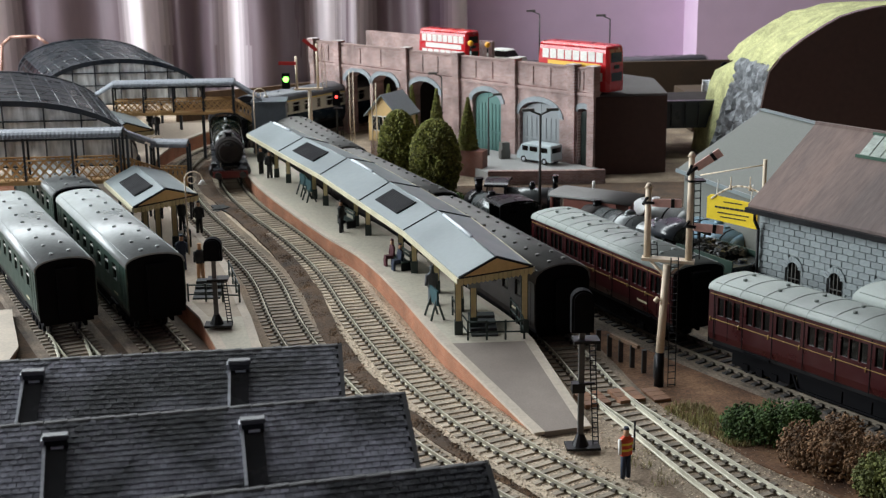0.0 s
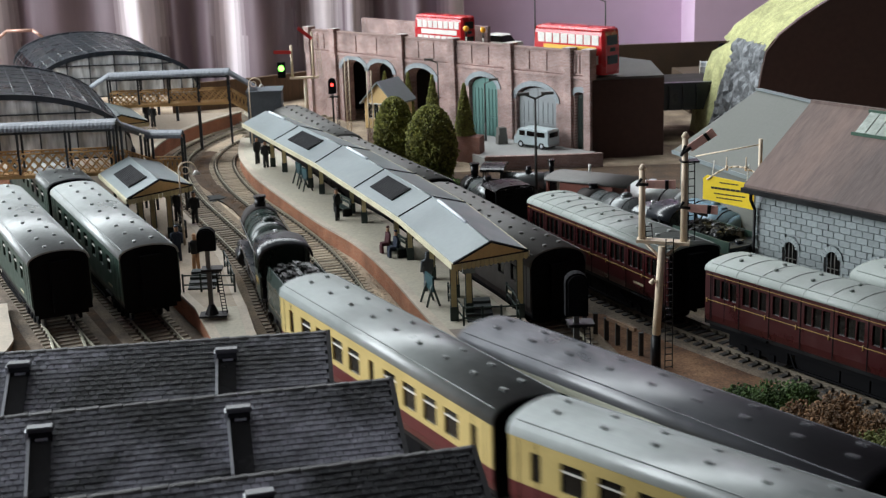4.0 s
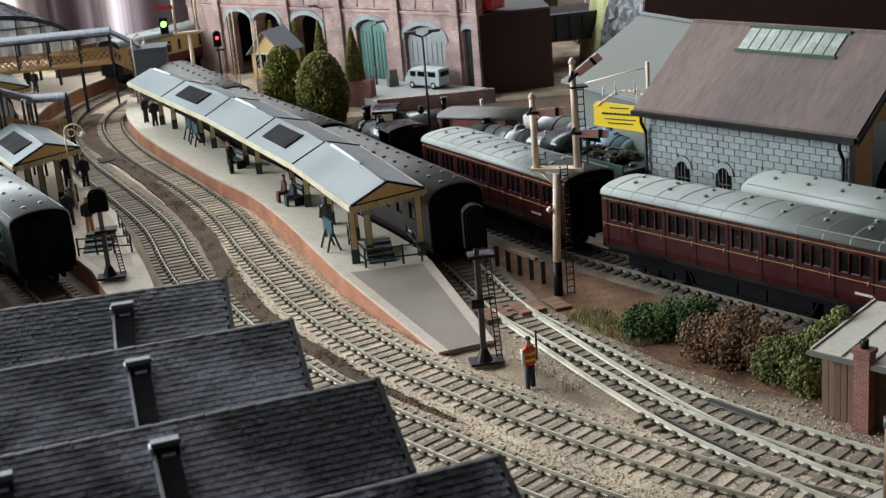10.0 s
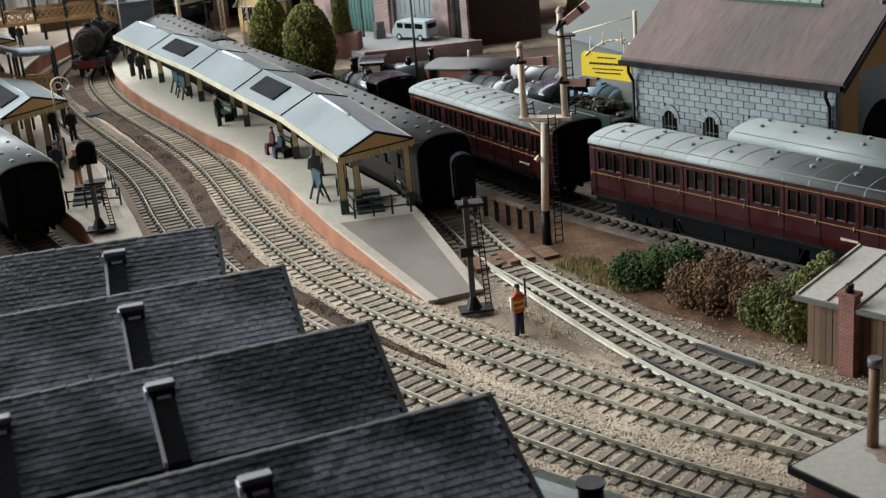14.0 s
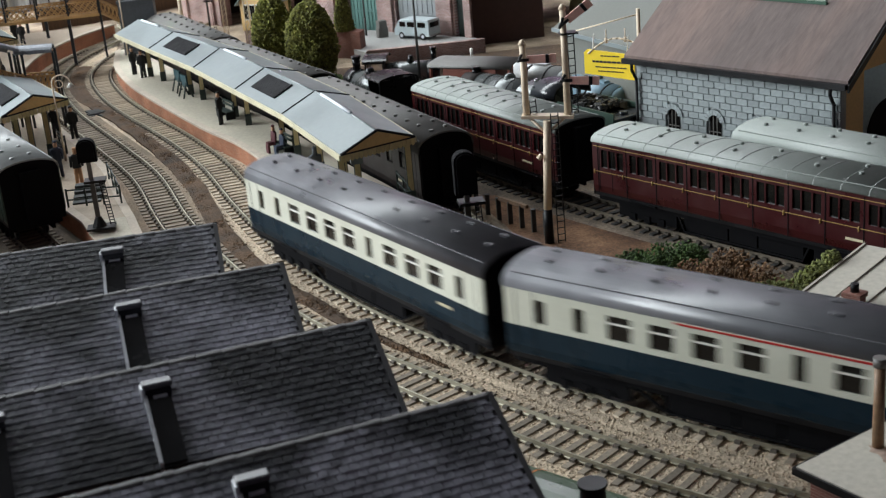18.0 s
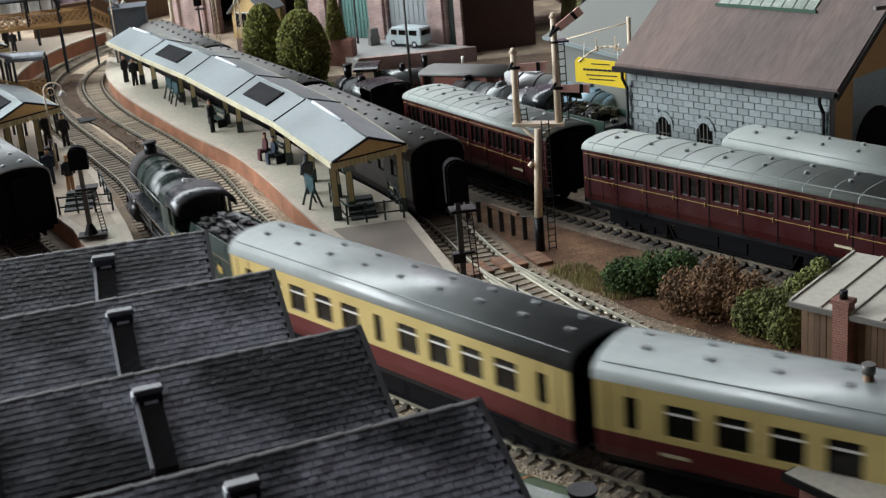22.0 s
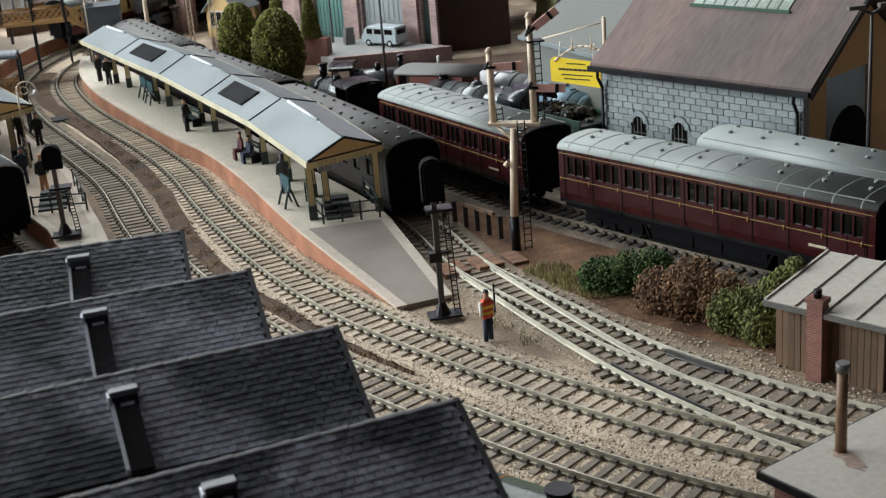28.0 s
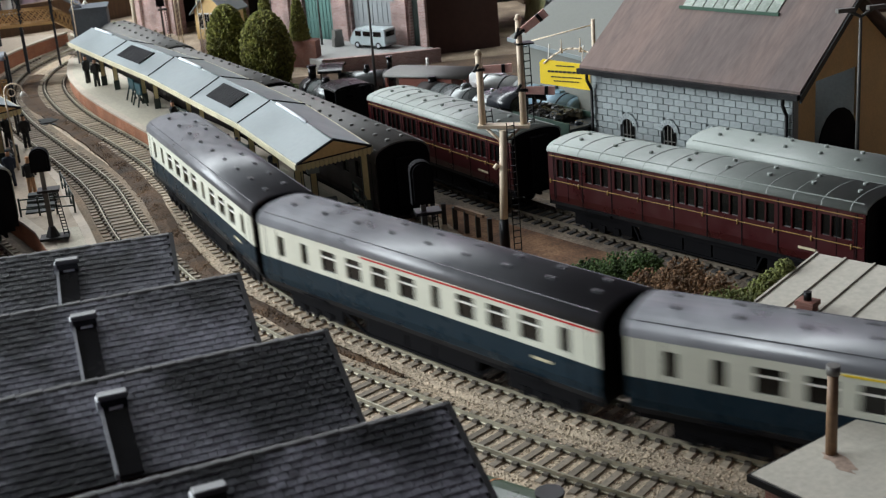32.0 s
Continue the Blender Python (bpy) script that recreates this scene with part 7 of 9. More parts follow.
# ---- stone shed details, grey shed, huts ----
def shed_details():
    a, b = Vector((233, 764, 0)), Vector((309, 648, 0))
    u = (b - a).normalized()
    long = (b - a).length
    ang = math.degrees(math.atan2(u.y, u.x))
    root = bpy.data.objects["goods_shed"]
    windows = [(27, 8.0), (57, 8.0), (87, 8.0)]
    sill, head = 22.0, 44.5
    bw, bh = 7.6, 3.9
    rnd = random.Random(5)
    wall = thing("stone_face", mm(0, 0, 0), "", "")
    wall.parent = root
    meshes = {}

    def block(x0, x1, z0):
        w = round(x1 - x0, 1)
        if w not in meshes:
            bm = bmesh.new()
            box(bm, 0.15, w - 0.15, -0.22, 1.4, 0.15, bh - 0.15)
            bmesh.ops.bevel(bm, geom=[e for e in bm.edges if all(q.co.y < 0 for q in e.verts)], offset=0.2, segments=1, affect="EDGES")
            meshes[w] = mesh_of("stone_block", bm, M["stone"])
        piece("stone_block", meshes[w], wall, mm(x0, rnd.uniform(-0.15, 0.15), z0))

    bm = bmesh.new()  # the lowest courses, behind the parked stock
    for r in range(4):
        for k in range(int(long / bw)):
            box(bm, k * bw + 0.2, k * bw + bw - 0.2, -0.3, 1.2, 1.5 + r * bh + 0.2, 1.5 + r * bh + bh - 0.2)
    tagged(part("lower_courses", bm, M["stone"], wall), kind="stuff")
    for r in range(4, 18):
        z0 = 1.5 + r * bh
        x = -bw / 2 if r % 2 else 0.0
        while x < long - 0.5:
            x0, x1 = max(0, x), min(long, x + bw)
            cuts = [(x0, x1)]
            for c, w in windows:
                if z0 + bh > sill and z0 < head:
                    h = w / 2 + 1.6 if z0 < head - 5 else w / 2
                    nxt = []
                    for p, q in cuts:
                        if q <= c - h or p >= c + h:
                            nxt.append((p, q))
                        else:
                            nxt += [(p, min(q, c - h))] if p < c - h - 1.2 else []
                            nxt += [(max(p, c + h), q)] if q > c + h + 1.2 else []
                    cuts = nxt
            for p, q in cuts:
                if q - p > 1.2:
                    block(p, q, z0)
            x += bw
    for c, w in windows:
        bm = bmesh.new()
        n = 8
        pts = [(c - w / 2, sill), (c + w / 2, sill)] + [(c + w / 2 * math.cos(math.pi * k / n), head - w / 2 + w / 2 * math.sin(math.pi * k / n)) for k in range(n + 1)]
        rings(bm, [[(x, y, z) for x, z in pts] for y in (0.6, 1.0)])
        frame_ob = part("window", bm, M["coach_glass"], root)
        bm = bmesh.new()
        for k in range(1, 3):
            box(bm, c - w / 2 + w * k / 3 - 0.25, c - w / 2 + w * k / 3 + 0.25, 0.2, 0.8, sill, head - 1)
        for z in (28, 34):
            box(bm, c - w / 2, c + w / 2, 0.2, 0.8, z, z + 0.5)
        part("glazing_bar", bm, M["iron"], frame_ob)
        for k in range(9):
            a0, a1 = math.pi * k / 9, math.pi * (k + 1) / 9
            bm = bmesh.new()
            r0, r1, zc = w / 2, w / 2 + 3.2, head - w / 2
            q = [(c + r * math.cos(t), zc + r * math.sin(t)) for r, t in ((r0, a0 + 0.02), (r1, a0 + 0.02), (r1, a1 - 0.02), (r0, a1 - 0.02))]
            rings(bm, [[(x, y, z) for x, z in q] for y in (-1.0, 1.2)])
            part("voussoir", bm, M["stone"], frame_ob)
    for x in (1.0, long - 3.0):
        bm = bmesh.new()
        tube(bm, (x, -5.6, 71), (x, -5.6, 66), 1.0, 7)
        tube(bm, (x, -5.6, 66), (x, -1.8, 60), 1.0, 7)
        tube(bm, (x, -1.8, 60), (x, -1.8, 2), 1.0, 7)
        part("downpipe", bm, M["black"], root)
    # roof light
    for k in range(9):
        bm = bmesh.new()
        x0, x1 = 40 + 7.2 * k, 40 + 7.2 * k + 6.4
        z = lambda y: 73.0 + (116.0 - 73.0) * (y + 5) / 60.0 + 2.4  # noqa: E731
        quad_slab(bm, [(x0, 38, z(38)), (x1, 38, z(38)), (x1, 52, z(52)), (x0, 52, z(52))], 0.8)
        part("roof_light_pane", bm, M["roof_light"], root)
    bm = bmesh.new()
    for y in (37, 52.5):
        box(bm, 38.5, 106, y - 0.8, y + 0.8, 73.0 + 43 * (y + 5) / 60 + 1.4, 73.0 + 43 * (y + 5) / 60 + 3.2)
    part("roof_light_frame", bm, M["door_deep_green"], root)
    bm = bmesh.new()
    box(bm, -5, long + 7, 53.6, 56.4, 116.6, 118.4)
    part("ridge_cap", bm, M["shed_roof"], root)
    bm = bmesh.new()
    quad_slab(bm, [(long + 7.2, -6, 72.6), (long + 8.4, -6, 72.6), (long + 8.4, 55, 117.4), (long + 7.2, 55, 117.4)], 4)
    part("bargeboard", bm, M["black"], root)
    bm = bmesh.new()
    n = 10
    pts = [(46 + 20 * math.cos(math.pi * k / n), 34 + 20 * math.sin(math.pi * k / n)) for k in range(n + 1)]
    pts = [(66, 0)] + pts + [(26, 0)]
    rings(bm, [[(x, y, z) for y, z in pts] for x in (long - 0.5, long + 0.4)])
    part("arched_opening", bm, M["coach_end"], root)


M["roof_light"] = material("dusty_green_glass", (0.26, 0.30, 0.26), 0.25, vary=0.2)
M["door_deep_green"] = material("deep_green_frame", (0.02, 0.07, 0.04), 0.5, vary=0.1)


def grey_shed():
    a, b = Vector((219, 897, 0)), Vector((251, 786, 0))
    u = (b - a).normalized()
    long = (b - a).length
    root = thing("grey_shed", mm(a.x, a.y, 0, 0, 0, math.degrees(math.atan2(u.y, u.x))), "plain grey shed with a wide pitched roof and white eaves", "shed")
    depth, eave, ridge = 125.0, 70.0, 106.0
    bm = bmesh.new()
    for x0, x1, y0, y1 in ((0, long, 0, 3), (0, 3, 3, depth), (long - 3, long, 3, depth), (3, long - 3, depth - 3, depth)):
        box(bm, x0, x1, y0, y1, 0, eave)
    for x in (0, long - 3):
        v = [bm.verts.new((x + d, y, z)) for d in (0, 3) for y, z in ((0, eave), (depth, eave), (depth / 2, ridge - 1))]
        bm.faces.new(v[:3])
        bm.faces.new(v[3:][::-1])
        for k in range(3):
            bm.faces.new((v[k], v[(k + 1) % 3], v[3 + (k + 1) % 3], v[3 + k]))
    part("wall", bm, M["grey_roof"], root)
    for y0 in (-4, depth + 4):
        bm = bmesh.new()
        quad_slab(bm, [(-4, y0, eave), (long + 4, y0, eave), (long + 4, depth / 2, ridge + 1), (-4, depth / 2, ridge + 1)], 1.6)
        part("roof", bm, M["grey_roof"], root)
    bm = bmesh.new()
    box(bm, -4, long + 4, -5, -4, eave - 2.2, eave + 0.4)
    part("fascia", bm, M["grey_sheet"], root)
    bm = bmesh.new()
    box(bm, -4, long + 4, depth / 2 - 2, depth / 2 + 2, ridge + 1, ridge + 2.2)
    part("ridge_cap", bm, M["grey_sheet"], root)


def yellow_sign():
    a, b = Vector((214, 815, 0)), Vector((239, 790, 0))
    u = (b - a).normalized()
    root = thing("hanging_sign", mm(a.x, a.y, 54, 0, 0, math.degrees(math.atan2(u.y, u.x))), "yellow board sign with dark lettering hung beside the shed", "sign")
    w = (b - a).length
    bm = bmesh.new()
    rings(bm, [[(x, y, z) for x, z in ((0, 1), (w, -1.5), (w, 14.4), (2.4, 16.6), (0, 14.6))] for y in (0, 1.2)])
    part("board", bm, M["sign_yellow"], root)
    for z, x0, x1 in ((13.0, 12, 25), (9.2, 6, 33), (5.8, 8, 30), (3.2, 10, 28)):
        x = x0
        rnd = random.Random(int(z * 10))
        while x < x1:
            bm = bmesh.new()
            d = rnd.uniform(1.0, 3.2)
            box(bm, x, min(x + d, x1), -0.35, 0.0, z - (0.6 if z == 9.2 else 0.32), z + (0.6 if z == 9.2 else 0.32))
            part("lettering_bar", bm, M["charcoal"], root)
            x += d + 0.5
    for x in (6, w - 5):
        bm = bmesh.new()
        tube(bm, (x, 0.6, 14), (x, 3, 26), 0.4, 5)
        part("hanger", bm, M["white"], root)


M["sign_yellow"] = material("sign_yellow", (0.85, 0.62, 0.02), 0.5, vary=0.04)
M["plank"] = material("creosoted_plank", (0.14, 0.085, 0.05), 0.8, vary=0.2, grain=300, stains=60, objects=0.2, stretch=(4, 4, 0.3))
M["pale_roof"] = material("pale_felt_roof", (0.46, 0.43, 0.37), 0.85, vary=0.12, grain=400, stains=60, second=(0.36, 0.33, 0.28), second_amount=0.6)
M["red_brick"] = brickwork("small_red_brick", (0.22, 0.085, 0.06), (0.16, 0.06, 0.045), (0.36, 0.26, 0.22), 2.6, 1.05)


def sign_bracket():
    """The cream post and curved bracket that carry the sign."""
    root = thing("sign_bracket", mm(0, 0, 0), "cream metal post and curved bracket above the yellow sign", "bracket")
    bm = bmesh.new()
    tube(bm, (242.5, 789, 46), (242.5, 789, 97), 1.3, 8)
    part("post", bm, M["signal_white"], root)
    bm = bmesh.new()
    tube(bm, (210, 818.5, 82), (242, 789.5, 93.5), 0.45, 6)
    part("tie_rod", bm, M["signal_white"], root)
    bm = bmesh.new()
    pts = [Vector((216 + 26 * k / 8, 812.6 - 23.3 * k / 8, 68 + 7 * k / 8 + 6.5 * math.sin(math.pi * k / 8))) for k in range(9)]
    for a, b in zip(pts, pts[1:]):
        tube(bm, a, b, 0.6, 6)
    part("curved_bracket", bm, M["signal_white"], root)
    for k in (3, 6):
        bm = bmesh.new()
        q = pts[k]
        tube(bm, q, q + Vector((0, 0, 7)), 0.35, 5)
        tube(bm, q + Vector((0, 0, -1.5)), q + Vector((0, 0, 1.5)), 1.0, 7)
        part("hanger", bm, M["signal_white"], root)


def lineside_hut():
    a, b, c = Vector((219.5, 480, 0)), Vector((244.5, 446, 0)), Vector((251.5, 508, 0))
    u = (b - a).normalized()
    root = thing("lineside_hut", mm(a.x, a.y, 0, 0, 0, math.degrees(math.atan2(u.y, u.x))), "brown plank lineside hut with a pale battened roof", "hut")
    long, deep = (b - a).length + 6, (c - a).length + 3
    bm = bmesh.new()
    box(bm, 1, long - 1, 1, deep - 1, 0, 29.5)
    part("wall_core", bm, M["card"], root)
    n = 17
    bm = bmesh.new()
    w = (long - 1) / n
    box(bm, 0.12, w - 0.12, -0.2, 1.2, 0, 30)
    me = mesh_of("plank", bm, M["plank"])
    rnd = random.Random(2)
    for k in range(n):
        piece("plank", me, root, mm(0.5 + k * w, 0.3 + rnd.uniform(-0.15, 0.15), 0))
        piece("plank", me, root, mm(0.3, deep - 0.5 - k * (deep - 1) / n, 0, 0, 0, -90))
    z0, z1 = 30.5, 35.5
    bm = bmesh.new()
    quad_slab(bm, [(-3, -4, z0), (long + 3, -4, z0), (long + 3, deep + 3, z1), (-3, deep + 3, z1)], 1.6)
    roof = part("roof", bm, M["pale_roof"], root)
    for k in range(5):
        x = -2.4 + (long + 4.8) * k / 4
        bm = bmesh.new()
        tube(bm, (x, -4, z0 + 0.2), (x, deep + 3, z1 + 0.2), 0.7, 4, smooth=False)
        part("batten", bm, M["pale_roof"], roof)
    bm = bmesh.new()
    box(bm, -3, long + 3, -5, -4, z0 - 2.4, z0 - 0.2)
    part("gutter", bm, M["iron"], root)
    bm = bmesh.new()
    x = 20.5
    box(bm, x - 3.4, x + 3.4, -5.4, 0, 0, 34)
    box(bm, x - 4, x + 4, -6.0, 0.6, 34, 36)
    stack = part("chimney", bm, M["red_brick"], root)
    bm = bmesh.new()
    tube(bm, (x, -2.7, 36), (x, -2.7, 39.5), 1.7, 8)
    part("chimney_pot", bm, M["black"], stack)


def near_hut():
    """The pale flat roof at the edge of the board, with a post on it."""
    a, b, c = Vector((156, 346, 0)), Vector((214, 374, 0)), Vector((186, 318, 0))
    u = (b - a).normalized()
    root = thing("flat_roofed_hut", mm(a.x, a.y, 0, 0, 0, math.degrees(math.atan2(u.y, u.x))), "red brick hut with a pale flat roof and a brown post", "hut")
    long = (b - a).length + 30
    bm = bmesh.new()
    box(bm, 3, long - 3, -38, -3, 0, 30)
    part("wall", bm, M["red_brick"], root)
    bm = bmesh.new()
    box(bm, 0, long, -41, 0, 31, 32.4)
    part("roof", bm, M["pale_roof"], root)
    bm = bmesh.new()
    box(bm, -0.6, long, 0, 1.0, 29.5, 32.0)
    box(bm, -0.9, 0, -41, 1.0, 29.5, 32.0)
    part("fascia", bm, M["black"], root)
    p = Vector((184.5, 350, 0)) - a
    v = Vector((-u.y, u.x, 0))
    x, y = p.dot(u), p.dot(v)
    bm = bmesh.new()
    tube(bm, (x, y, 32), (x, y, 60), 1.9, 10, 1.7)
    post = part("post", bm, M["post_brown"], root)
    bm = bmesh.new()
    tube(bm, (x, y, 60), (x, y, 63), 2.2, 10)
    part("cap", bm, M["iron"], post)
    bm = bmesh.new()
    q = random.Random(5)
    slab(bm, [(x - 2 + (3 + q.uniform(-1, 1)) * math.cos(u) - 3 * max(0, -math.sin(u)), y - 5 + (7 + q.uniform(-2, 2)) * math.sin(u)) for u in (2 * math.pi * k / 18 for k in range(18))], 32.3, 32.5)
    part("rust_stain", bm, M["rust"], root)


M["post_brown"] = material("brown_post", (0.22, 0.13, 0.07), 0.6, vary=0.2)
M["rust"] = material("rust_stain", (0.33, 0.24, 0.19), 0.9, vary=0.3)
M["rock"] = material("grey_rock", (0.20, 0.21, 0.22), 0.9, vary=0.4, grain=300, stains=90, bump=1.0, bump_scale=250)


# ---- parked stock ----
def stand(line, end, long):
    """The pose of a vehicle on a line whose near end is next to a plan point."""
    run = length(line)
    k = int(np.argmin(np.hypot(line[:, 0] - end[0], line[:, 1] - end[1])))
    s = run[k] - long / 2
    a, b = (np.array([np.interp(s + d, run, line[:, j]) for j in (0, 1)]) for d in (-long * 0.32, long * 0.32))
    c, d = (a + b) / 2, b - a
    return mm(c[0], c[1], 0, 0, 0, math.degrees(math.atan2(d[1], d[0])) + 90)


def brake_van(m):
    root = thing("brake_van", m, "brown goods brake van with a grey curved roof", "wagon", "parked wagons")
    bm = bmesh.new()
    box(bm, -15, 15, -24, 24, 11, 36)
    part("body", bm, M["van_brown"], root)
    bm = bmesh.new()
    sec = [(-16.5 * math.cos(math.pi * k / 10), 37 + 3 * math.sin(math.pi * k / 10)) for k in range(11)]
    rings(bm, [[(x, y, z) for x, z in sec + [(a * 0.97, b - 1) for a, b in sec[::-1]]] for y in (-38, 38)], smooth=True)
    part("roof", bm, M["brown_roof"], root)
    for s in (-1, 1):
        bm = bmesh.new()
        box(bm, s * 15 - 0.5, s * 15 + 2.5, -6, 6, 18, 34)
        part("lookout", bm, M["van_brown"], root)
        for e in (-1, 1):
            bm = bmesh.new()
            box(bm, s * 14 - 1, s * 14 + 1, e * 36 - 1, e * 36 + 1, 11, 37)
            part("veranda_post", bm, M["van_brown"], root)
    bm = bmesh.new()
    box(bm, -14, 14, -38, 38, 9, 11)
    for y in (-20, 20):
        for s in (-1, 1):
            tube(bm, (s * 8, y, 10), (s * 9.6, y, 10), 5.5, 12)
    part("underframe", bm, M["black"], root)
    bm = bmesh.new()
    tube(bm, (5, 8, 41), (5, 8, 46), 1.2, 8)
    part("stove_pipe", bm, M["white"], root)
    return root


def tank_wagon(m, mat, label, r=13.0):
    root = thing("tank_wagon", m, label, "wagon", "parked wagons")
    bm = bmesh.new()
    tube(bm, (0, -33, 26), (0, 33, 26), r, 20)
    tube(bm, (0, 33, 26), (0, 36, 26), r * 0.98, 20, r * 0.7)
    tube(bm, (0, -36, 26), (0, -33, 26), r * 0.7, 20, r * 0.98)
    part("barrel", bm, M[mat], root)
    for y in (-20, 0, 20):
        bm = bmesh.new()
        tube(bm, (0, y - 0.8, 26), (0, y + 0.8, 26), r + 0.4, 20)
        part("strap", bm, M["black"], root)
    bm = bmesh.new()
    box(bm, -12, 12, -38, 38, 9, 12)
    for y in (-20, 20):
        for s in (-1, 1):
            tube(bm, (s * 8, y, 10), (s * 9.6, y, 10), 5.5, 12)
    part("underframe", bm, M["black"], root)
    bm = bmesh.new()
    box(bm, -3, 3, -14, 14, 26 + r - 0.4, 26 + r + 1)
    tube(bm, (0, 0, 26 + r), (0, 0, 26 + r + 3), 3, 10)
    part("filler", bm, M[mat], root)
    return root


def tank_engine(m, label, paint="loco_black"):
    root = thing("tank_locomotive", m, label, "locomotive", "parked locomotives")
    bm = bmesh.new()
    box(bm, -14, 14, -46, 46, 13.5, 15)
    box(bm, -9, 9, -44, 44, 7, 13.5)
    part("footplate", bm, M["loco_black"], root)
    bm = bmesh.new()
    tube(bm, (0, -38, 27), (0, 14, 27), 9.5, 18)
    part("boiler", bm, M["engine_sheen"], root)
    bm = bmesh.new()
    tube(bm, (0, -44, 27), (0, -30, 27), 9.9, 18)
    part("smokebox", bm, M["loco_black"], root)
    for s in (-1, 1):
        bm = bmesh.new()
        box(bm, s * 12.5 - 2.5, s * 12.5 + 2.5, -18, 16, 15, 28)
        part("side_tank", bm, M[paint], root)
    bm = bmesh.new()
    for y in (15, 34):
        box(bm, -13.5, 13.5, y, y + 1.4, 15, 40)
    for s in (-1, 1):
        box(bm, s * 13.5 - 0.6, s * 13.5 + 0.6, 15, 36, 15, 28)
    part("cab", bm, M[paint], root)
    bm = bmesh.new()
    sec = [(-15 * math.cos(math.pi * k / 10), 40 + 3 * math.sin(math.pi * k / 10)) for k in range(11)]
    rings(bm, [[(x, y, z) for x, z in sec + [(a * 0.97, b - 1) for a, b in sec[::-1]]] for y in (12, 38)])
    part("cab_roof", bm, M[paint], root)
    bm = bmesh.new()
    tube(bm, (0, -37, 36), (0, -37, 45), 2.8, 12, 3.2)
    tube(bm, (0, -37, 45), (0, -37, 46.4), 3.8, 12)
    part("chimney", bm, M["loco_black"], root)
    bm = bmesh.new()
    tube(bm, (0, -12, 35), (0, -12, 41), 4.2, 12, 2.6)
    part("dome", bm, M["loco_black"], root)
    big = wheel_mesh(9.0, 10)
    for s in (-1, 1):
        for y in (-26, -2, 22):
            piece("wheel", big, root, mm(s * 9.4, y, 13.8))
    bm = bmesh.new()
    box(bm, -14, 14, -47.5, -46, 8, 14)
    part("buffer_beam", bm, M["beam_red"], root)
    return root


M["engine_sheen"] = material("polished_silver_black", (0.11, 0.12, 0.12), 0.27, 0.4, vary=0.15, spec=0.8)
M["van_brown"] = material("bauxite_brown", (0.16, 0.045, 0.028), 0.6, vary=0.15)
M["silver_tank"] = material("silver_white_tank", (0.55, 0.56, 0.56), 0.35, 0.2, vary=0.12)
M["blue_tank"] = material("blue_grey_tank", (0.16, 0.25, 0.31), 0.35, 0.1, vary=0.15)
M["front_green"] = material("apple_green_paint", (0.07, 0.12, 0.07), 0.35, vary=0.08)
M["lining"] = material("orange_lining", (0.6, 0.2, 0.03), 0.4)
M["gold"] = material("gold_lining", (0.30, 0.19, 0.055), 0.45)


def maroon_coach(end, long, windows, label):
    ob = coach("carriage", stand(goods_track, end, long), long, ("maroon", "maroon", "grey_coach_roof"), label, windows, "maroon carriages", vents=(2, 8), curtain_rows=False, rise=5.2)
    L = long / 2
    for s in (-1, 1):
        for z in (32.6, 46.6):
            bm = bmesh.new()
            box(bm, s * 17.7 - 0.12, s * 17.7 + 0.12, -L + 1, L - 1, z - 0.16, z + 0.16)
            part("lining", bm, M["gold"], ob)
        n = len(windows) // 3
        for k in range(n + 1):
            y = -L + 4 + (long - 8) * k / n
            bm = bmesh.new()
            box(bm, s * 17.7 - 0.1, s * 17.7 + 0.1, y - 0.25, y + 0.25, 20.5, 48)
            part("door_edge", bm, M["coach_end"], ob)
            bm = bmesh.new()
            tube(bm, (s * 17.9, y + 2.5, 31.0), (s * 17.9, y + 2.5, 33.5), 0.4, 5)
            part("door_handle", bm, M["gold"], ob)
    for k in range(13):
        bm = bmesh.new()
        y = -L + long * (k + 0.5) / 13
        n = 11
        sec = [(-(17.9) * math.cos(math.pi * j / n), 49.0 + 5.4 * math.sin(math.pi * j / n) ** 0.75) for j in range(n + 1)]
        rings(bm, [[(x, yy, z) for x, z in sec + [(a * 0.98, b - 0.6) for a, b in sec[::-1]]] for yy in (y - 0.25, y + 0.25)])
        part("roof_rib", bm, M["rib_grey"], ob)
    return ob


def triples(n, long, w):
    out = []
    for k in range(n):
        c = -long / 2 + 4 + (long - 8) * (k + 0.5) / n
        d = (long - 8) / n
        out += [(c - d * 0.28, w), (c, w * 1.15), (c + d * 0.28, w)]
    return out


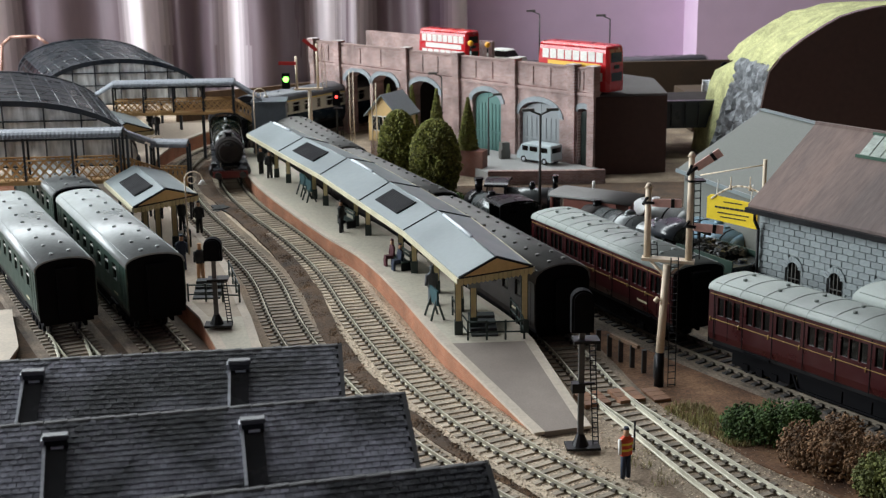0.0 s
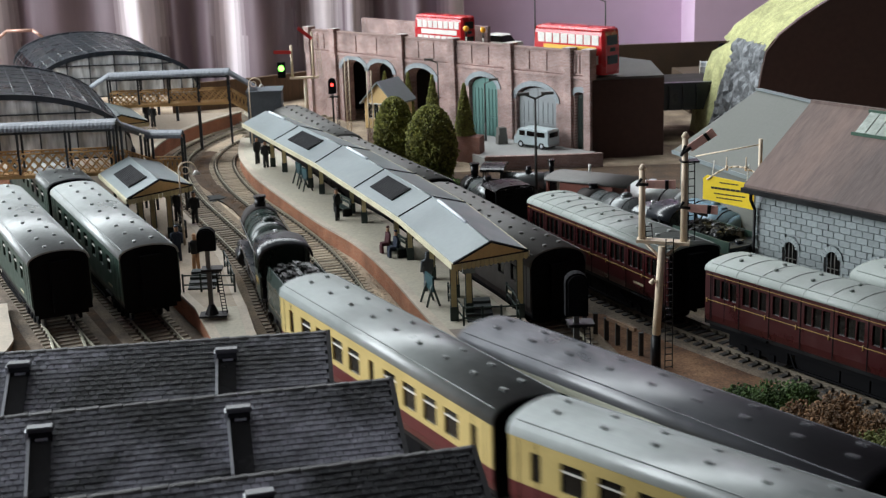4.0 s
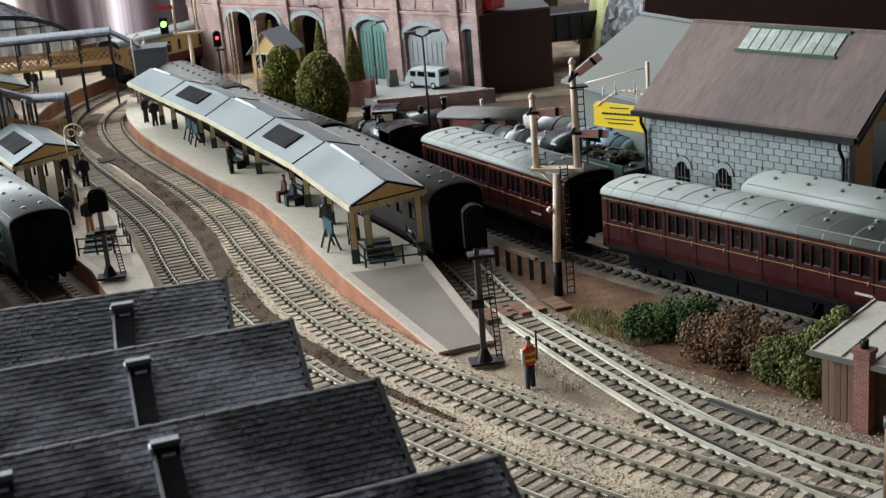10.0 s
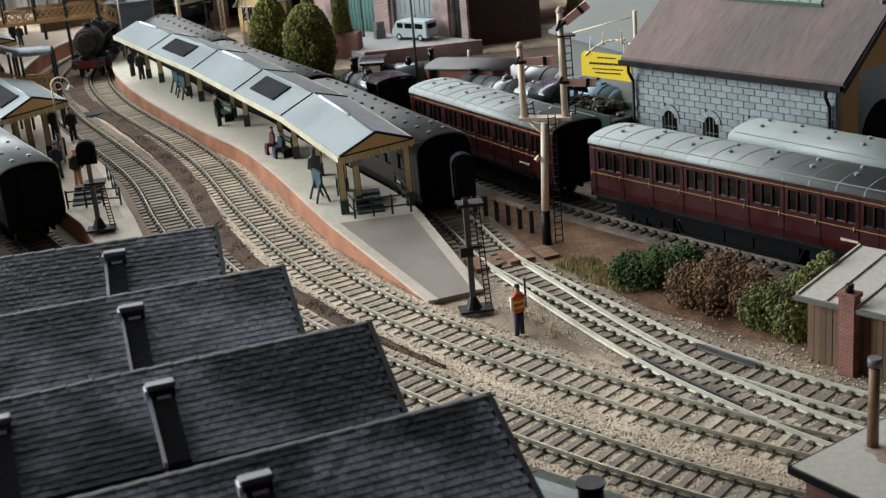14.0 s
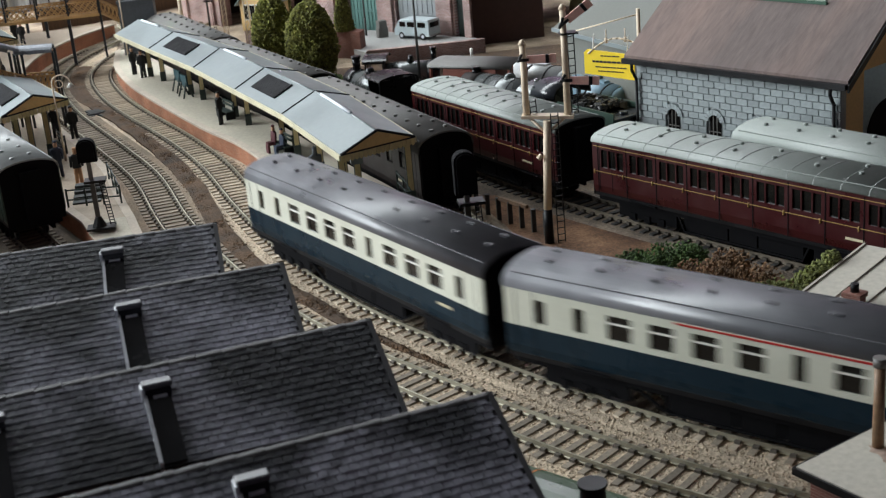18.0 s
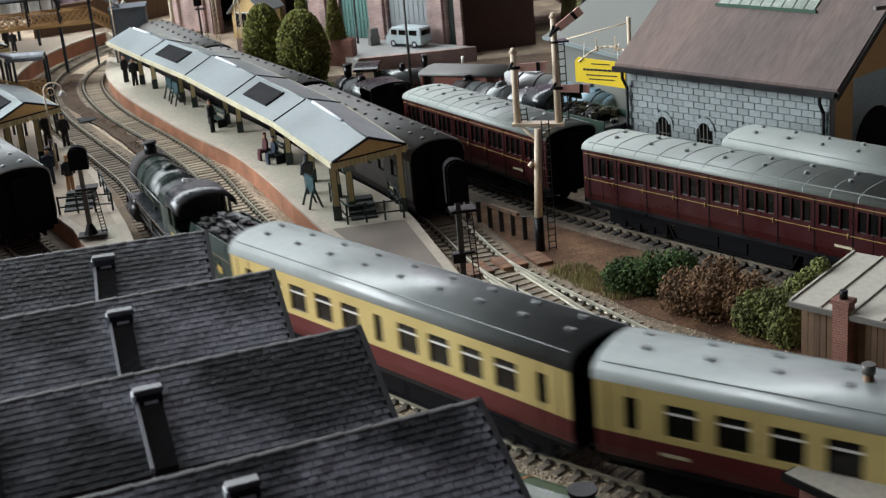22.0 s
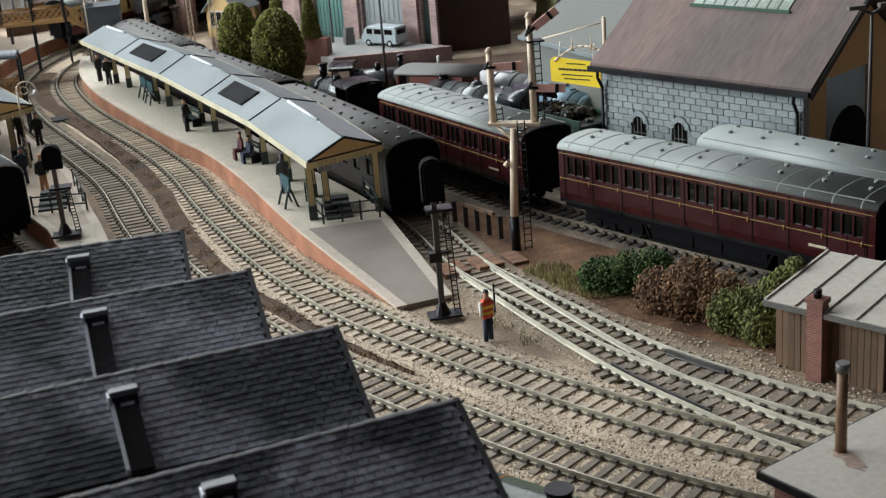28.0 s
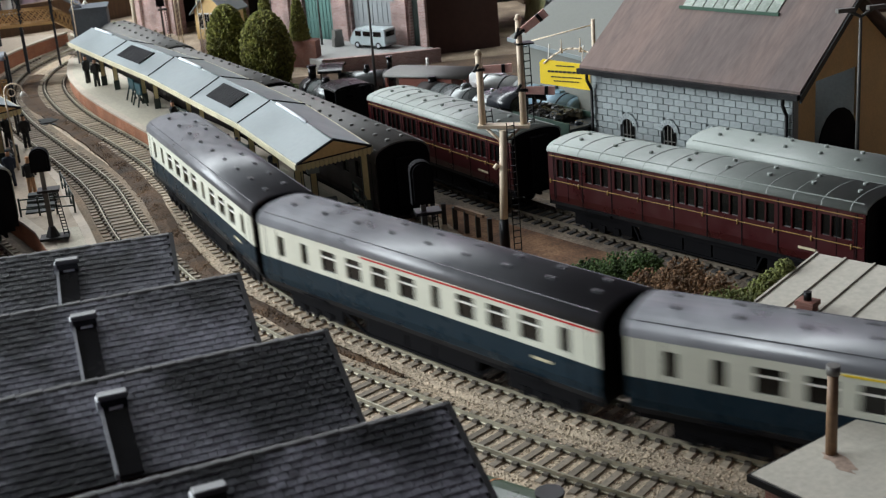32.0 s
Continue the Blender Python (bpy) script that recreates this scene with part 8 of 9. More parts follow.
def parked():
    maroon_coach((186, 713), 160, triples(8, 160, 4.3), "maroon suburban carriage with gold lining and a pale grey roof")
    maroon_coach((300, 526), 192, triples(9, 192, 4.6), "long maroon suburban carriage with gold lining and compartment doors")
    coach("carriage", stand(bay_track, (-126.5, 760), 205), 205, ("coach_green", "coach_green", "streaked_roof"), "dark green carriage with a streaked silver roof", even(8, 196, 10), "green carriages", vents=(2, 9))
    coach("carriage", stand(bay_track, (-212, 960), 196), 196, ("coach_green", "coach_green", "streaked_roof"), "dark green carriage beside the island platform", even(8, 196, 10), "green carriages", vents=(2, 9))
    coach("carriage", stand(left_track, (-178, 756), 210), 210, ("coach_green", "coach_green", "streaked_roof"), "green carriage with a silver roof in the siding", even(9, 210, 9), "green carriages", vents=(2, 9))
    coach("carriage", stand(platform_track, (110, 731), 196), 196, ("coach_brown", "coach_brown", "brown_roof"), "dark brown carriage standing at the platform", even(9, 196, 9), "brown carriages", vents=(2, 12), curtain_rows=False, lift=1.0, rise=10.0)
    coach("carriage", stand(platform_track, (48, 931), 196), 196, ("coach_brown", "coach_brown", "brown_roof"), "dark brown carriage behind the canopy", even(9, 196, 9), "brown carriages", vents=(2, 12), curtain_rows=False, lift=1.0, rise=10.0)
    coach("carriage", stand(platform_track, (-17, 1126), 180), 180, ("coach_brown", "coach_brown", "brown_roof"), "dark brown carriage at the far platform end", even(9, 180, 9), "brown carriages", vents=(2, 10), curtain_rows=False, lift=1.0, rise=10.0)
    coach("carriage", stand(yard_track, (318, 522), 145), 145, ("coach_green", "coach_green", "grey_coach_roof"), "green carriage with a grey roof beside the stone shed", even(7, 145, 9), "green carriages", vents=(2, 7))
    squeeze(locomotive("steam_locomotive", mm(178, 866, 0, 0, 0, 207), "dark green tender locomotive parked by the shed", "engine_sheen", "loco_black", "parked locomotives"), 0.78, 1.0)
    squeeze(tender("tender", mm(217, 787, 0, 0, 0, 205), "green tender heaped with coal by the shed", "coach_green", "parked tenders"), 0.76, 2.0)
    squeeze(tank_engine(mm(93, 943, 0, 0, 0, 198.6), "small black tank locomotive with a tall chimney"), 0.95, 5.0)
    squeeze(tank_engine(mm(115, 985, 0, 0, 0, 76), "black tank locomotive with a polished boiler"), 0.7, 5.0)
    squeeze(brake_van(mm(163, 919, 0, 0, 0, 54)), 0.85, 11.0)
    squeeze(tank_wagon(mm(205, 922, 0, 0, 0, 32), "silver_tank", "silver white tank wagon"), 0.9, 3.0)
    squeeze(tank_wagon(mm(231, 848, 0, 0, 0, 20), "blue_tank", "blue grey tank wagon by the shed", 12), 0.8, 4.0)
    # the green engine in front of the houses
    root = thing("green_locomotive", mm(88, 352, 0, 0, 0, 41), "green locomotive with orange lining on the front track", "locomotive", "parked locomotives")
    bm = bmesh.new()
    sec = rounded(14, 12, 22, 31)
    rings(bm, [[(x, y, z) for x, z in sec] for y in (-34, 34)], smooth=False)
    part("boiler_casing", bm, M["front_green"], root)
    bm = bmesh.new()
    ring = rounded(14.25, 12, 22, 31.2)
    for y in (-14, 20):
        rings(bm, [[(x, y + d, z) for x, z in ring] for d in (0, 0.7)], close=False, caps=False)
    part("lining", bm, M["lining"], root)
    bm = bmesh.new()
    tube(bm, (0, -6, 30), (0, -6, 36), 4.2, 14, 3.8)
    tube(bm, (0, -6, 36), (0, -6, 37), 4.6, 14)
    part("chimney", bm, M["black"], root)
    bm = bmesh.new()
    box(bm, -12, 12, -36, 36, 6, 12)
    part("underframe", bm, M["black"], root)


# ---- far scenery ----
def signal_box():
    root = thing("signal_box", mm(2, 1290, 0, 0, 0, -32), "cream timber signal box with a grey roof and white windows", "signal box")
    bm = bmesh.new()
    box(bm, 0, 30, 0, 34, 0, 27)
    part("base", bm, M["viaduct_brick"], root)
    bm = bmesh.new()
    box(bm, -1, 31, -1, 35, 27, 55)
    v = [bm.verts.new(p) for p in ((-1, -1, 55), (31, -1, 55), (15, -1, 71), (-1, 35, 55), (31, 35, 55), (15, 35, 71))]
    bm.faces.new(v[:3])
    bm.faces.new(v[3:][::-1])
    part("cabin", bm, M["tan"], root)
    for s in (-1, 1):
        bm = bmesh.new()
        x = -5 if s < 0 else 35
        quad_slab(bm, [(x, -4, 52), (x, 38, 52), (15, 38, 73), (15, -4, 73)], 1.4)
        part("roof", bm, M["grey_sheet"], root)
    for k in range(4):
        bm = bmesh.new()
        box(bm, 3 + 6.6 * k, 8.4 + 6.6 * k, -1.6, -0.8, 37, 52)
        pane = part("window", bm, M["white"], root)
        for q in range(2):
            bm = bmesh.new()
            box(bm, 3.5 + 6.6 * k + 2.5 * q, 5.5 + 6.6 * k + 2.5 * q, -1.9, -1.5, 38, 51)
            part("pane", bm, M["coach_glass"], pane)
    for k in range(3):
        bm = bmesh.new()
        box(bm, -1.7, -0.9, 4 + 10 * k, 12 + 10 * k, 37, 52)
        part("window", bm, M["white"], root)


def back_signal():
    root = thing("semaphore_signal", mm(-66, 1390, 0), "far cream bracket signal with red arms and a green light", "railway signal")
    bm = bmesh.new()
    tube(bm, (6, 0, 0), (6, 0, 64), 2.4, 8, 2.0)
    part("post", bm, M["signal_white"], root)
    bm = bmesh.new()
    box(bm, -10, 20, -3, 3, 64, 66)
    part("bracket_deck", bm, M["signal_white"], root)
    for x, top, ang in ((-7, 99, 2), (15, 112, 40)):
        bm = bmesh.new()
        tube(bm, (x, 0, 66), (x, 0, top), 1.4, 6)
        part("doll_post", bm, M["signal_white"], root)
        bm = bmesh.new()
        u = Vector((-math.cos(radians(ang)), 0, math.sin(radians(ang))))
        w = Vector((u.z, 0, -u.x)) * 1.8
        c = Vector((x, -2, top - 7))
        f = [bm.verts.new(p + Vector((0, d, 0))) for d in (0, -0.8) for p in (c - w, c + u * 18 - w, c + u * 18 + w, c + w)]
        for q in ((0, 1, 2, 3), (7, 6, 5, 4), (0, 4, 5, 1), (1, 5, 6, 2), (2, 6, 7, 3), (3, 7, 4, 0)):
            bm.faces.new([f[i] for i in q])
        part("signal_arm", bm, M["red"], root, "red semaphore arm")
    bm = bmesh.new()
    box(bm, -22, -14, -4, 2, 66, 82)
    head = part("signal_head", bm, M["coach_end"], root)
    bm = bmesh.new()
    tube(bm, (-18, -4, 76), (-18, -5.4, 76), 3.0, 12)
    part("lamp", bm, M["lamp_green"], head, "lit green lamp")
    ladder(root, (22, 0, 66), (20, 0, 108), 4, 14, (1, 0, 0), "signal_white")
    bm = bmesh.new()
    root2 = thing("lattice_post", mm(-16, 1345, 0), "tall grey lattice post beside the running lines", "post", "lattice posts")
    for dx in (-2, 2):
        tube(bm, (dx, 0, 0), (dx, 0, 88), 0.7, 4)
    for k in range(16):
        tube(bm, (-2, 0, 5 * k + 3), (2, 0, 5 * k + 8), 0.4, 4)
    part("lattice", bm, M["signal_white"], root2)
    copy_thing(root2, mm(6, 1250, 0))


CAR_SPOTS = ((150, 1466), (224, 1372))


def toy_car(x, y, paint, label):
    """A small saloon, its long axis along the viaduct."""
    root = thing("car", mm(x, y, 76, 0, 0, VIA_TURN), label, "car", "toy cars")
    bm = bmesh.new()
    rings(bm, [[(x0, -w, z), (x1, -w, z), (x1, w, z), (x0, w, z)] for x0, x1, w, z in ((-27, 27, 9, 3), (-28, 28, 10, 6), (-27, 27, 9.6, 11))], smooth=False)
    part("body", bm, M[paint], root)
    bm = bmesh.new()
    rings(bm, [[(x0, -w, z), (x1, -w, z), (x1, w, z), (x0, w, z)] for x0, x1, w, z in ((-16, 17, 9.2, 11), (-11, 12, 7.8, 17.4))])
    part("window", bm, M["coach_glass"], root)
    bm = bmesh.new()
    rings(bm, [[(x0, -w, z), (x1, -w, z), (x1, w, z), (x0, w, z)] for x0, x1, w, z in ((-11.5, 12.5, 8.0, 17.4), (-9, 10, 7.0, 18.8))])
    part("roof", bm, M[paint], root)
    for sx in (-17, 17):
        for sy in (-1, 1):
            bm = bmesh.new()
            tube(bm, (sx, sy * 8, 4), (sx, sy * 10.2, 4), 4.2, 12)
            part("wheel", bm, M["tyre"], root)


def far_things():
    for (c, half, crown), mat, label in (((65, 25, 62), "door_grey", "grey double doors in a viaduct arch"), ((136, 19, 66), "door_green", "pale green double doors in a viaduct arch"), ((9, 6, 60), "dark_green", "narrow dark door in a viaduct arch")):
        arch_door(c, half, crown, mat, label)
    bm = bmesh.new()  # yard paving in front of the arches
    slab(bm, [(214, 1214), (150, 1288), (60, 1392), (44, 1330), (96, 1236), (112, 1196), (196, 1190)], 0, 9.0)
    setting("pavement", bm, M["pavement"])
    bm = bmesh.new()
    slab(bm, [(214, 1190), (196, 1189), (110, 1195), (108, 1190), (196, 1184), (216, 1185)], 0, 13)
    solid("yard_wall", bm, M["viaduct_brick"], mm(0, 0, 0), "low red brick wall edging the paved yard", "wall")
    bm = bmesh.new()
    slab(bm, [(78, 1244), (106, 1222), (112, 1236), (86, 1260)], 0, 25)
    solid("planter", bm, M["red_brick"], mm(0, 0, 0), "red brick planter holding a slim conifer", "planter")
    resize(van(mm(163, 1248, 9, 0, 0, VIA_TURN + 180 + 2)), 0.78)
    bus(mm(232, 1226, 76, 0, 0, VIA_TURN), "red double decker bus with a yellow poster", "advert")
    resize(bus(mm(*on_viaduct(205, -52, 81), 0, 0, VIA_TURN), "red and cream double decker bus on the viaduct", "white"), 0.85)
    for x in (36, 128):
        p = on_viaduct(x, -70, 80)
        street_lamp(p.x, p.y, 80, 142, "tall single street lamp on the viaduct road", turn=180)
    street_lamp(127.5, 972, 0, 101, "tall double-headed grey street lamp in the yard", True)
    street_lamp(118, 1290, 9, 68, "single street lamp in front of the arches")
    street_lamp(76, 1352, 9, 82, "single street lamp in front of the arches", turn=180)
    street_lamp(319, 596, 0, 122, "double-headed street lamp beside the stone shed", True, 8)
    for x in (128, 152):
        p = on_viaduct(x + 20, -14, 80)
        root = thing("beacon", mm(p.x, p.y, 80), "striped crossing beacon with an amber globe", "beacon", "crossing beacons")
        for k in range(5):
            bm = bmesh.new()
            tube(bm, (0, 0, 6 * k), (0, 0, 6 * k + 6), 0.8, 7)
            part("band", bm, M["white" if k % 2 else "black"], root)
        bm = bmesh.new()
        bmesh.ops.create_uvsphere(bm, u_segments=10, v_segments=8, radius=3.0, matrix=Matrix.Translation((0, 0, 32)))
        part("globe", bm, M["amber"], root)
    conifer(27, 1180, 3, 70, 19, "rounded dark green conifer", 1)
    conifer(58, 1150, 3, 66, 22, "broad dark green conifer", 2)
    conifer(64, 1228, 5, 80, 13, "slim pointed green conifer beside platform", 3, True)
    conifer(94, 1240, 24, 50, 10, "slim conifer in the brick planter", 4, True)
    conifer(22, 1370, 3, 68, 10, "small pointed conifer by the viaduct", 5, True)
    conifer(46, 1372, 3, 66, 9, "small pointed conifer by the viaduct", 6, True)
    toy_car(*CAR_SPOTS[0], "white", "small white toy car on the viaduct road")
    toy_car(*CAR_SPOTS[1], "van_blue", "small pale toy car on the viaduct road")
    signal_box()
    back_signal()
    bm = bmesh.new()
    box(bm, -5, 5, -3, 3, 0, 9)
    box(bm, -4, 4, -3.4, 3.4, 9, 16)
    solid("sack_trolley", bm, M["iron"], mm(132, 1272, 9, 0, 0, 20), "loaded grey hand trolley", "trolley")
    # girder bridge between the viaduct and the hill
    root = thing("girder_bridge", mm(0, 0, 0), "black plate girder bridge beside the hill", "bridge")
    bm = bmesh.new()
    box(bm, 268, 372, 1318, 1322, 27, 53)
    part("girder", bm, M["shed_frame"], root)
    bm = bmesh.new()
    box(bm, 266, 374, 1315, 1323, 52.5, 55)
    part("flange", bm, M["shed_frame"], root)
    for k in range(6):
        bm = bmesh.new()
        box(bm, 292 + 14 * k, 293.4 + 14 * k, 1315.5, 1318, 28, 52)
        part("stiffener", bm, M["shed_frame"], root)
    bm = bmesh.new()
    box(bm, 286, 372, 1323, 1400, 46, 52)
    part("deck", bm, M["deep_black"], root)
    bm = bmesh.new()
    box(bm, 240, 620, 1560, 1566, 0, 66)
    setting("back_board", bm, M["back_board"], "plain brown board behind the tracks", "board")
    root = thing("glasshouse", mm(378, 1480, 40, 0, 0, -12), "small white glasshouse on the far embankment", "glasshouse")
    for k in range(7):
        bm = bmesh.new()
        x = 7 * k
        rings(bm, [[(x, y, z) for y, z in ((-8, 0), (-8, 9), (-4, 14), (4, 14), (8, 9), (8, 0))], [(x + 0.8, y, z) for y, z in ((-8, 0), (-8, 9), (-4, 14), (4, 14), (8, 9), (8, 0))]])
        part("frame", bm, M["white"], root)
    bm = bmesh.new()
    box(bm, 0.5, 42, -7.2, 7.2, 0, 9)
    box(bm, 0.5, 42, -4, 4, 9, 13.2)
    part("glazing", bm, M["pale_strip"], root)
    bm = bmesh.new()
    box(bm, 360, 520, 1450, 1540, 0, 40)
    setting("embankment", bm, M["back_board"])
    colour_light(392, 1440, 40, 78, "small black signal on the far embankment", None, big=False)
    bm = bmesh.new()
    slab(bm, [(-230, 1600), (-130, 1640), (-40, 1700), (-42, 1704), (-132, 1645), (-230, 1605)], 0, 34)
    solid("plank_fence", bm, M["plank"], mm(0, 0, 0), "brown board fence behind the running lines", "fence")
    # chair back beyond the board
    bm = bmesh.new()
    pts = [Vector((-470, 1720, 20)), Vector((-462, 1718, 84)), Vector((-448, 1716, 95)), Vector((-412, 1714, 95)), Vector((-398, 1712, 84)), Vector((-392, 1710, 20))]
    for a, b in zip(pts, pts[1:]):
        tube(bm, a, b, 2.2, 8)
    tube(bm, (-470, 1720, 20), (-470, 1720, -900), 2.2, 8)
    tube(bm, (-392, 1710, 20), (-392, 1710, -900), 2.2, 8)
    solid("chair_frame", bm, M["copper"], mm(-42, 170, -16), "pinkish metal tube chair back behind the board", "chair")


M["slate_blue"] = material("slate_blue_panel", (0.085, 0.098, 0.115), 0.6, vary=0.12)
M["back_board"] = material("brown_back_board", (0.085, 0.055, 0.034), 0.8, vary=0.15)
M["copper"] = material("pink_copper_tube", (0.55, 0.33, 0.26), 0.35, 0.4, vary=0.05)


STRIP = [(-158, 1330), (-158, 1260), (-146, 1195), (-124, 1130), (-97, 1059), (-69, 964), (-48, 886), (-35, 817), (-28.5, 777), (-9.8, 695), (5, 650), (20, 619), (33, 590), (52, 553), (72, 520)]


def stones():
    """Loose ballast on the near beds and between the lines."""
    rnd = random.Random(21)
    verts, faces = [], []

    def stone(x, y, z, r):
        k = len(verts)
        a = rnd.uniform(0, 6.28)
        c, d = math.cos(a) * r, math.sin(a) * r
        h = r * rnd.uniform(0.5, 0.9)
        for q in ((c, d, 0), (-d, c, 0), (-c, -d, 0), (d, -c, 0), (0.2 * c, 0.2 * d, h), (0, 0, -h)):
            verts.append(((x + q[0]) * K, (y + q[1]) * K, (z + q[2]) * K))
        for i in range(4):
            faces.append((k + i, k + (i + 1) % 4, k + 4))
            faces.append((k + (i + 1) % 4, k + i, k + 5))

    for line, n, far in ((main, 17000, 1000), (inner, 11000, 650), (platform_track, 5000, 640), (goods_track, 0, 720)):
        near = line[(line[:, 1] < far) & (line[:, 1] > 330)]
        t = np.gradient(near, axis=0)
        t /= np.hypot(*t.T)[:, None]
        for _ in range(n):
            k = int(len(near) * rnd.random() ** 0.75)
            k = min(k, len(near) - 1)
            o = rnd.uniform(-25, 25)
            if abs(abs(o) - 8.7) < 1.5:
                continue
            x, y = near[k] + o * np.array((t[k][1], -t[k][0])) + rnd.uniform(-1, 1) * t[k]
            z = 1.7 if abs(o) < 19 else 1.7 - (abs(o) - 19) * 0.3
            stone(x, y, z, rnd.uniform(0.32, 0.75))
    for _ in range(9000):
        x, y = rnd.uniform(70, 330), rnd.uniform(380, 640)
        if 620 - (x - 70) * 1.05 < y < 700 - (x - 70) * 1.0:
            stone(x, y, 0.6, rnd.uniform(0.35, 0.8))
    me = bpy.data.meshes.new("loose_ballast")
    me.from_pydata(verts, [], faces)
    me.materials.append(M["stone_chip"])
    tagged(new("loose_ballast", me), "loose sandy ballast stones along the tracks", "ballast", "", "stuff")
    verts, faces = [], []
    mid = spline(STRIP, soft=8)
    t = np.gradient(mid, axis=0)
    t /= np.hypot(*t.T)[:, None]
    for _ in range(7000):
        k = min(int(len(mid) * rnd.random()), len(mid) - 1)
        o = rnd.gauss(0, 0.45) * np.interp(mid[k][1], (520, 600, 700, 1330), (1.0, 4.5, 6.0, 8.0))
        x, y = mid[k] + o * np.array((t[k][1], -t[k][0])) + rnd.uniform(-1, 1) * t[k]
        stone(x, y, 2.4 - 0.1 * abs(o), rnd.uniform(0.4, 1.1))
    me = bpy.data.meshes.new("earth_crumbs")
    me.from_pydata(verts, [], faces)
    me.materials.append(M["crumb"])
    tagged(new("earth_crumbs", me), "crumbs of dark earth between the running lines", "earth", "", "stuff")


M["crumb"] = material("earth_crumb", (0.10, 0.058, 0.03), 0.98, vary=0.4, grain=500, island=0.5)
M["stone_chip"] = material("ballast_chip", (0.52, 0.43, 0.325), 0.95, vary=0.2, grain=500, stains=40, island=0.5, second=(0.38, 0.29, 0.20), second_amount=0.6)


def lineside():
    """Strips, boards, bushes and posts near the running lines."""
    seg = spline(STRIP, soft=8)[::4]
    wob = np.array([0.5 * math.sin(k * 0.31) + 0.4 * math.sin(k * 0.83) for k in range(len(seg))])
    t = np.gradient(seg, axis=0)
    t /= np.hypot(*t.T)[:, None]
    nrm = np.stack([t[:, 1], -t[:, 0]], 1)
    width = np.interp(seg[:, 1], (520, 560, 620, 700, 980, 1080, 1330), (0.8, 2.4, 4.8, 5.6, 6.6, 8.0, 8.5))
    l, r = seg - nrm * (width + wob)[:, None], seg + nrm * (width - wob)[:, None]
    bm = bmesh.new()
    rnd = random.Random(1)
    rings(bm, [((*a, -1), (*a, 2.0 + rnd.uniform(-0.1, 0.3)), (*((a + b) / 2), 2.7 + rnd.uniform(-0.3, 0.5)), (*b, 2.0 + rnd.uniform(-0.1, 0.3)), (*b, -1)) for a, b in zip(l, r)])
    setting("dirt_strip", bm, M["dirt"], "strip of dark earth between the running lines", "earth")
    p = main[np.argmin(abs(main[:, 1] - 1118))] + np.array((-24, -6))
    bm = bmesh.new()
    for k in range(16):
        q = random.Random(k)
        v = box(bm, -10, 10, -4, 4, 0, 3.4)
        m = Matrix.Translation((p[0] + q.uniform(-6, 6), p[1] + q.uniform(-9, 9), 1)) @ Matrix.Rotation(q.uniform(0, 3), 4, "Z") @ Matrix.Scale(q.uniform(0.3, 0.7), 4)
        for w in v:
            w.co = m @ w.co
    solid("scrap_heap", bm, M["charcoal"], mm(0, 0, 0), "dark heap of scrap lying between the tracks", "heap", "", "stuff")
    grass("dry_grass", [(158, 620, 13, 1000), (166, 602, 13, 1100), (174, 586, 11, 900), (122, 566, 9, 60), (128, 545, 9, 60)], "dry_grass", "tufts of dry lineside grass", 3)
    bush(187, 580, [(0, 0, 10, 14, 10, 11), (10, -7, 13, 10, 9, 10), (-11, 8, 8, 10, 9, 9), (17, 2, 9, 8, 8, 9)], "bush_dark", "dark green rounded bush beside the siding", 11)
    bush(204, 542, [(0, 0, 12, 15, 12, 13), (12, -11, 12, 12, 10, 12), (-10, 11, 10, 11, 10, 11), (7, 9, 15, 11, 9, 10)], "bush_brown", "russet brown dry bush beside the siding", 12)
    bush(219, 512, [(0, 0, 12, 9, 9, 12), (9, -6, 18, 8, 8, 10), (-6, 6, 10, 8, 8, 10), (14, -8, 26, 6, 5, 7), (19, -10, 33, 4, 4, 5), (3, -12, 10, 8, 7, 10)], "bush_light", "straggling pale olive bush beside the hut", 13, per=1000)
    bush(52, 1120, [(0, 0, 8, 14, 10, 8), (16, -14, 6, 12, 10, 7), (-14, 14, 6, 10, 8, 7)], "bush_dark", "low dark undergrowth below the conifers", 14)
    # bare earth round the signal, the bushes and the left sidings
    for name, plan in (("earth_patch", [(112, 765), (150, 752), (186, 690), (226, 620), (286, 524), (275, 470), (236, 476), (205, 512), (168, 566), (146, 610), (142, 650), (112, 720)]),
                       ("earth_patch_3", [(40, 1188), (108, 1186), (216, 1182), (330, 1180), (330, 1000), (205, 930), (196, 860), (240, 740), (160, 800), (100, 960), (60, 1080)]),
                       ("earth_patch_2", [(-600, 1300), (-330, 1200), (-215, 960), (-128, 730), (-92, 640), (-100, 560), (-600, 480)])):
        bm = bmesh.new()
        slab(bm, plan, -1, 0.9)
        setting(name, bm, M["rust_earth" if name == "earth_patch" else "dirt"], "dark brown bare earth beside the sidings", "earth")
    far = inner[(inner[:, 1] < 1330) & (inner[:, 1] > 640)][::4]
    bm = bmesh.new()
    l, r = aside(far, -20.5), aside(far, 20.5)
    rings(bm, [((*a, 1.0), (*a, 1.78), (*b, 1.78), (*b, 1.0)) for a, b in zip(l, r)])
    setting("stained_ballast", bm, M["worn_ballast"], "oil-stained brown ballast on the inner line", "ballast")
    # old sleeper fence
    root = thing("sleeper_fence", mm(0, 0, 0), "row of dark upright posts with a plank rail", "fence")
    a, b = Vector((124, 728, 0)), Vector((152, 672, 0))
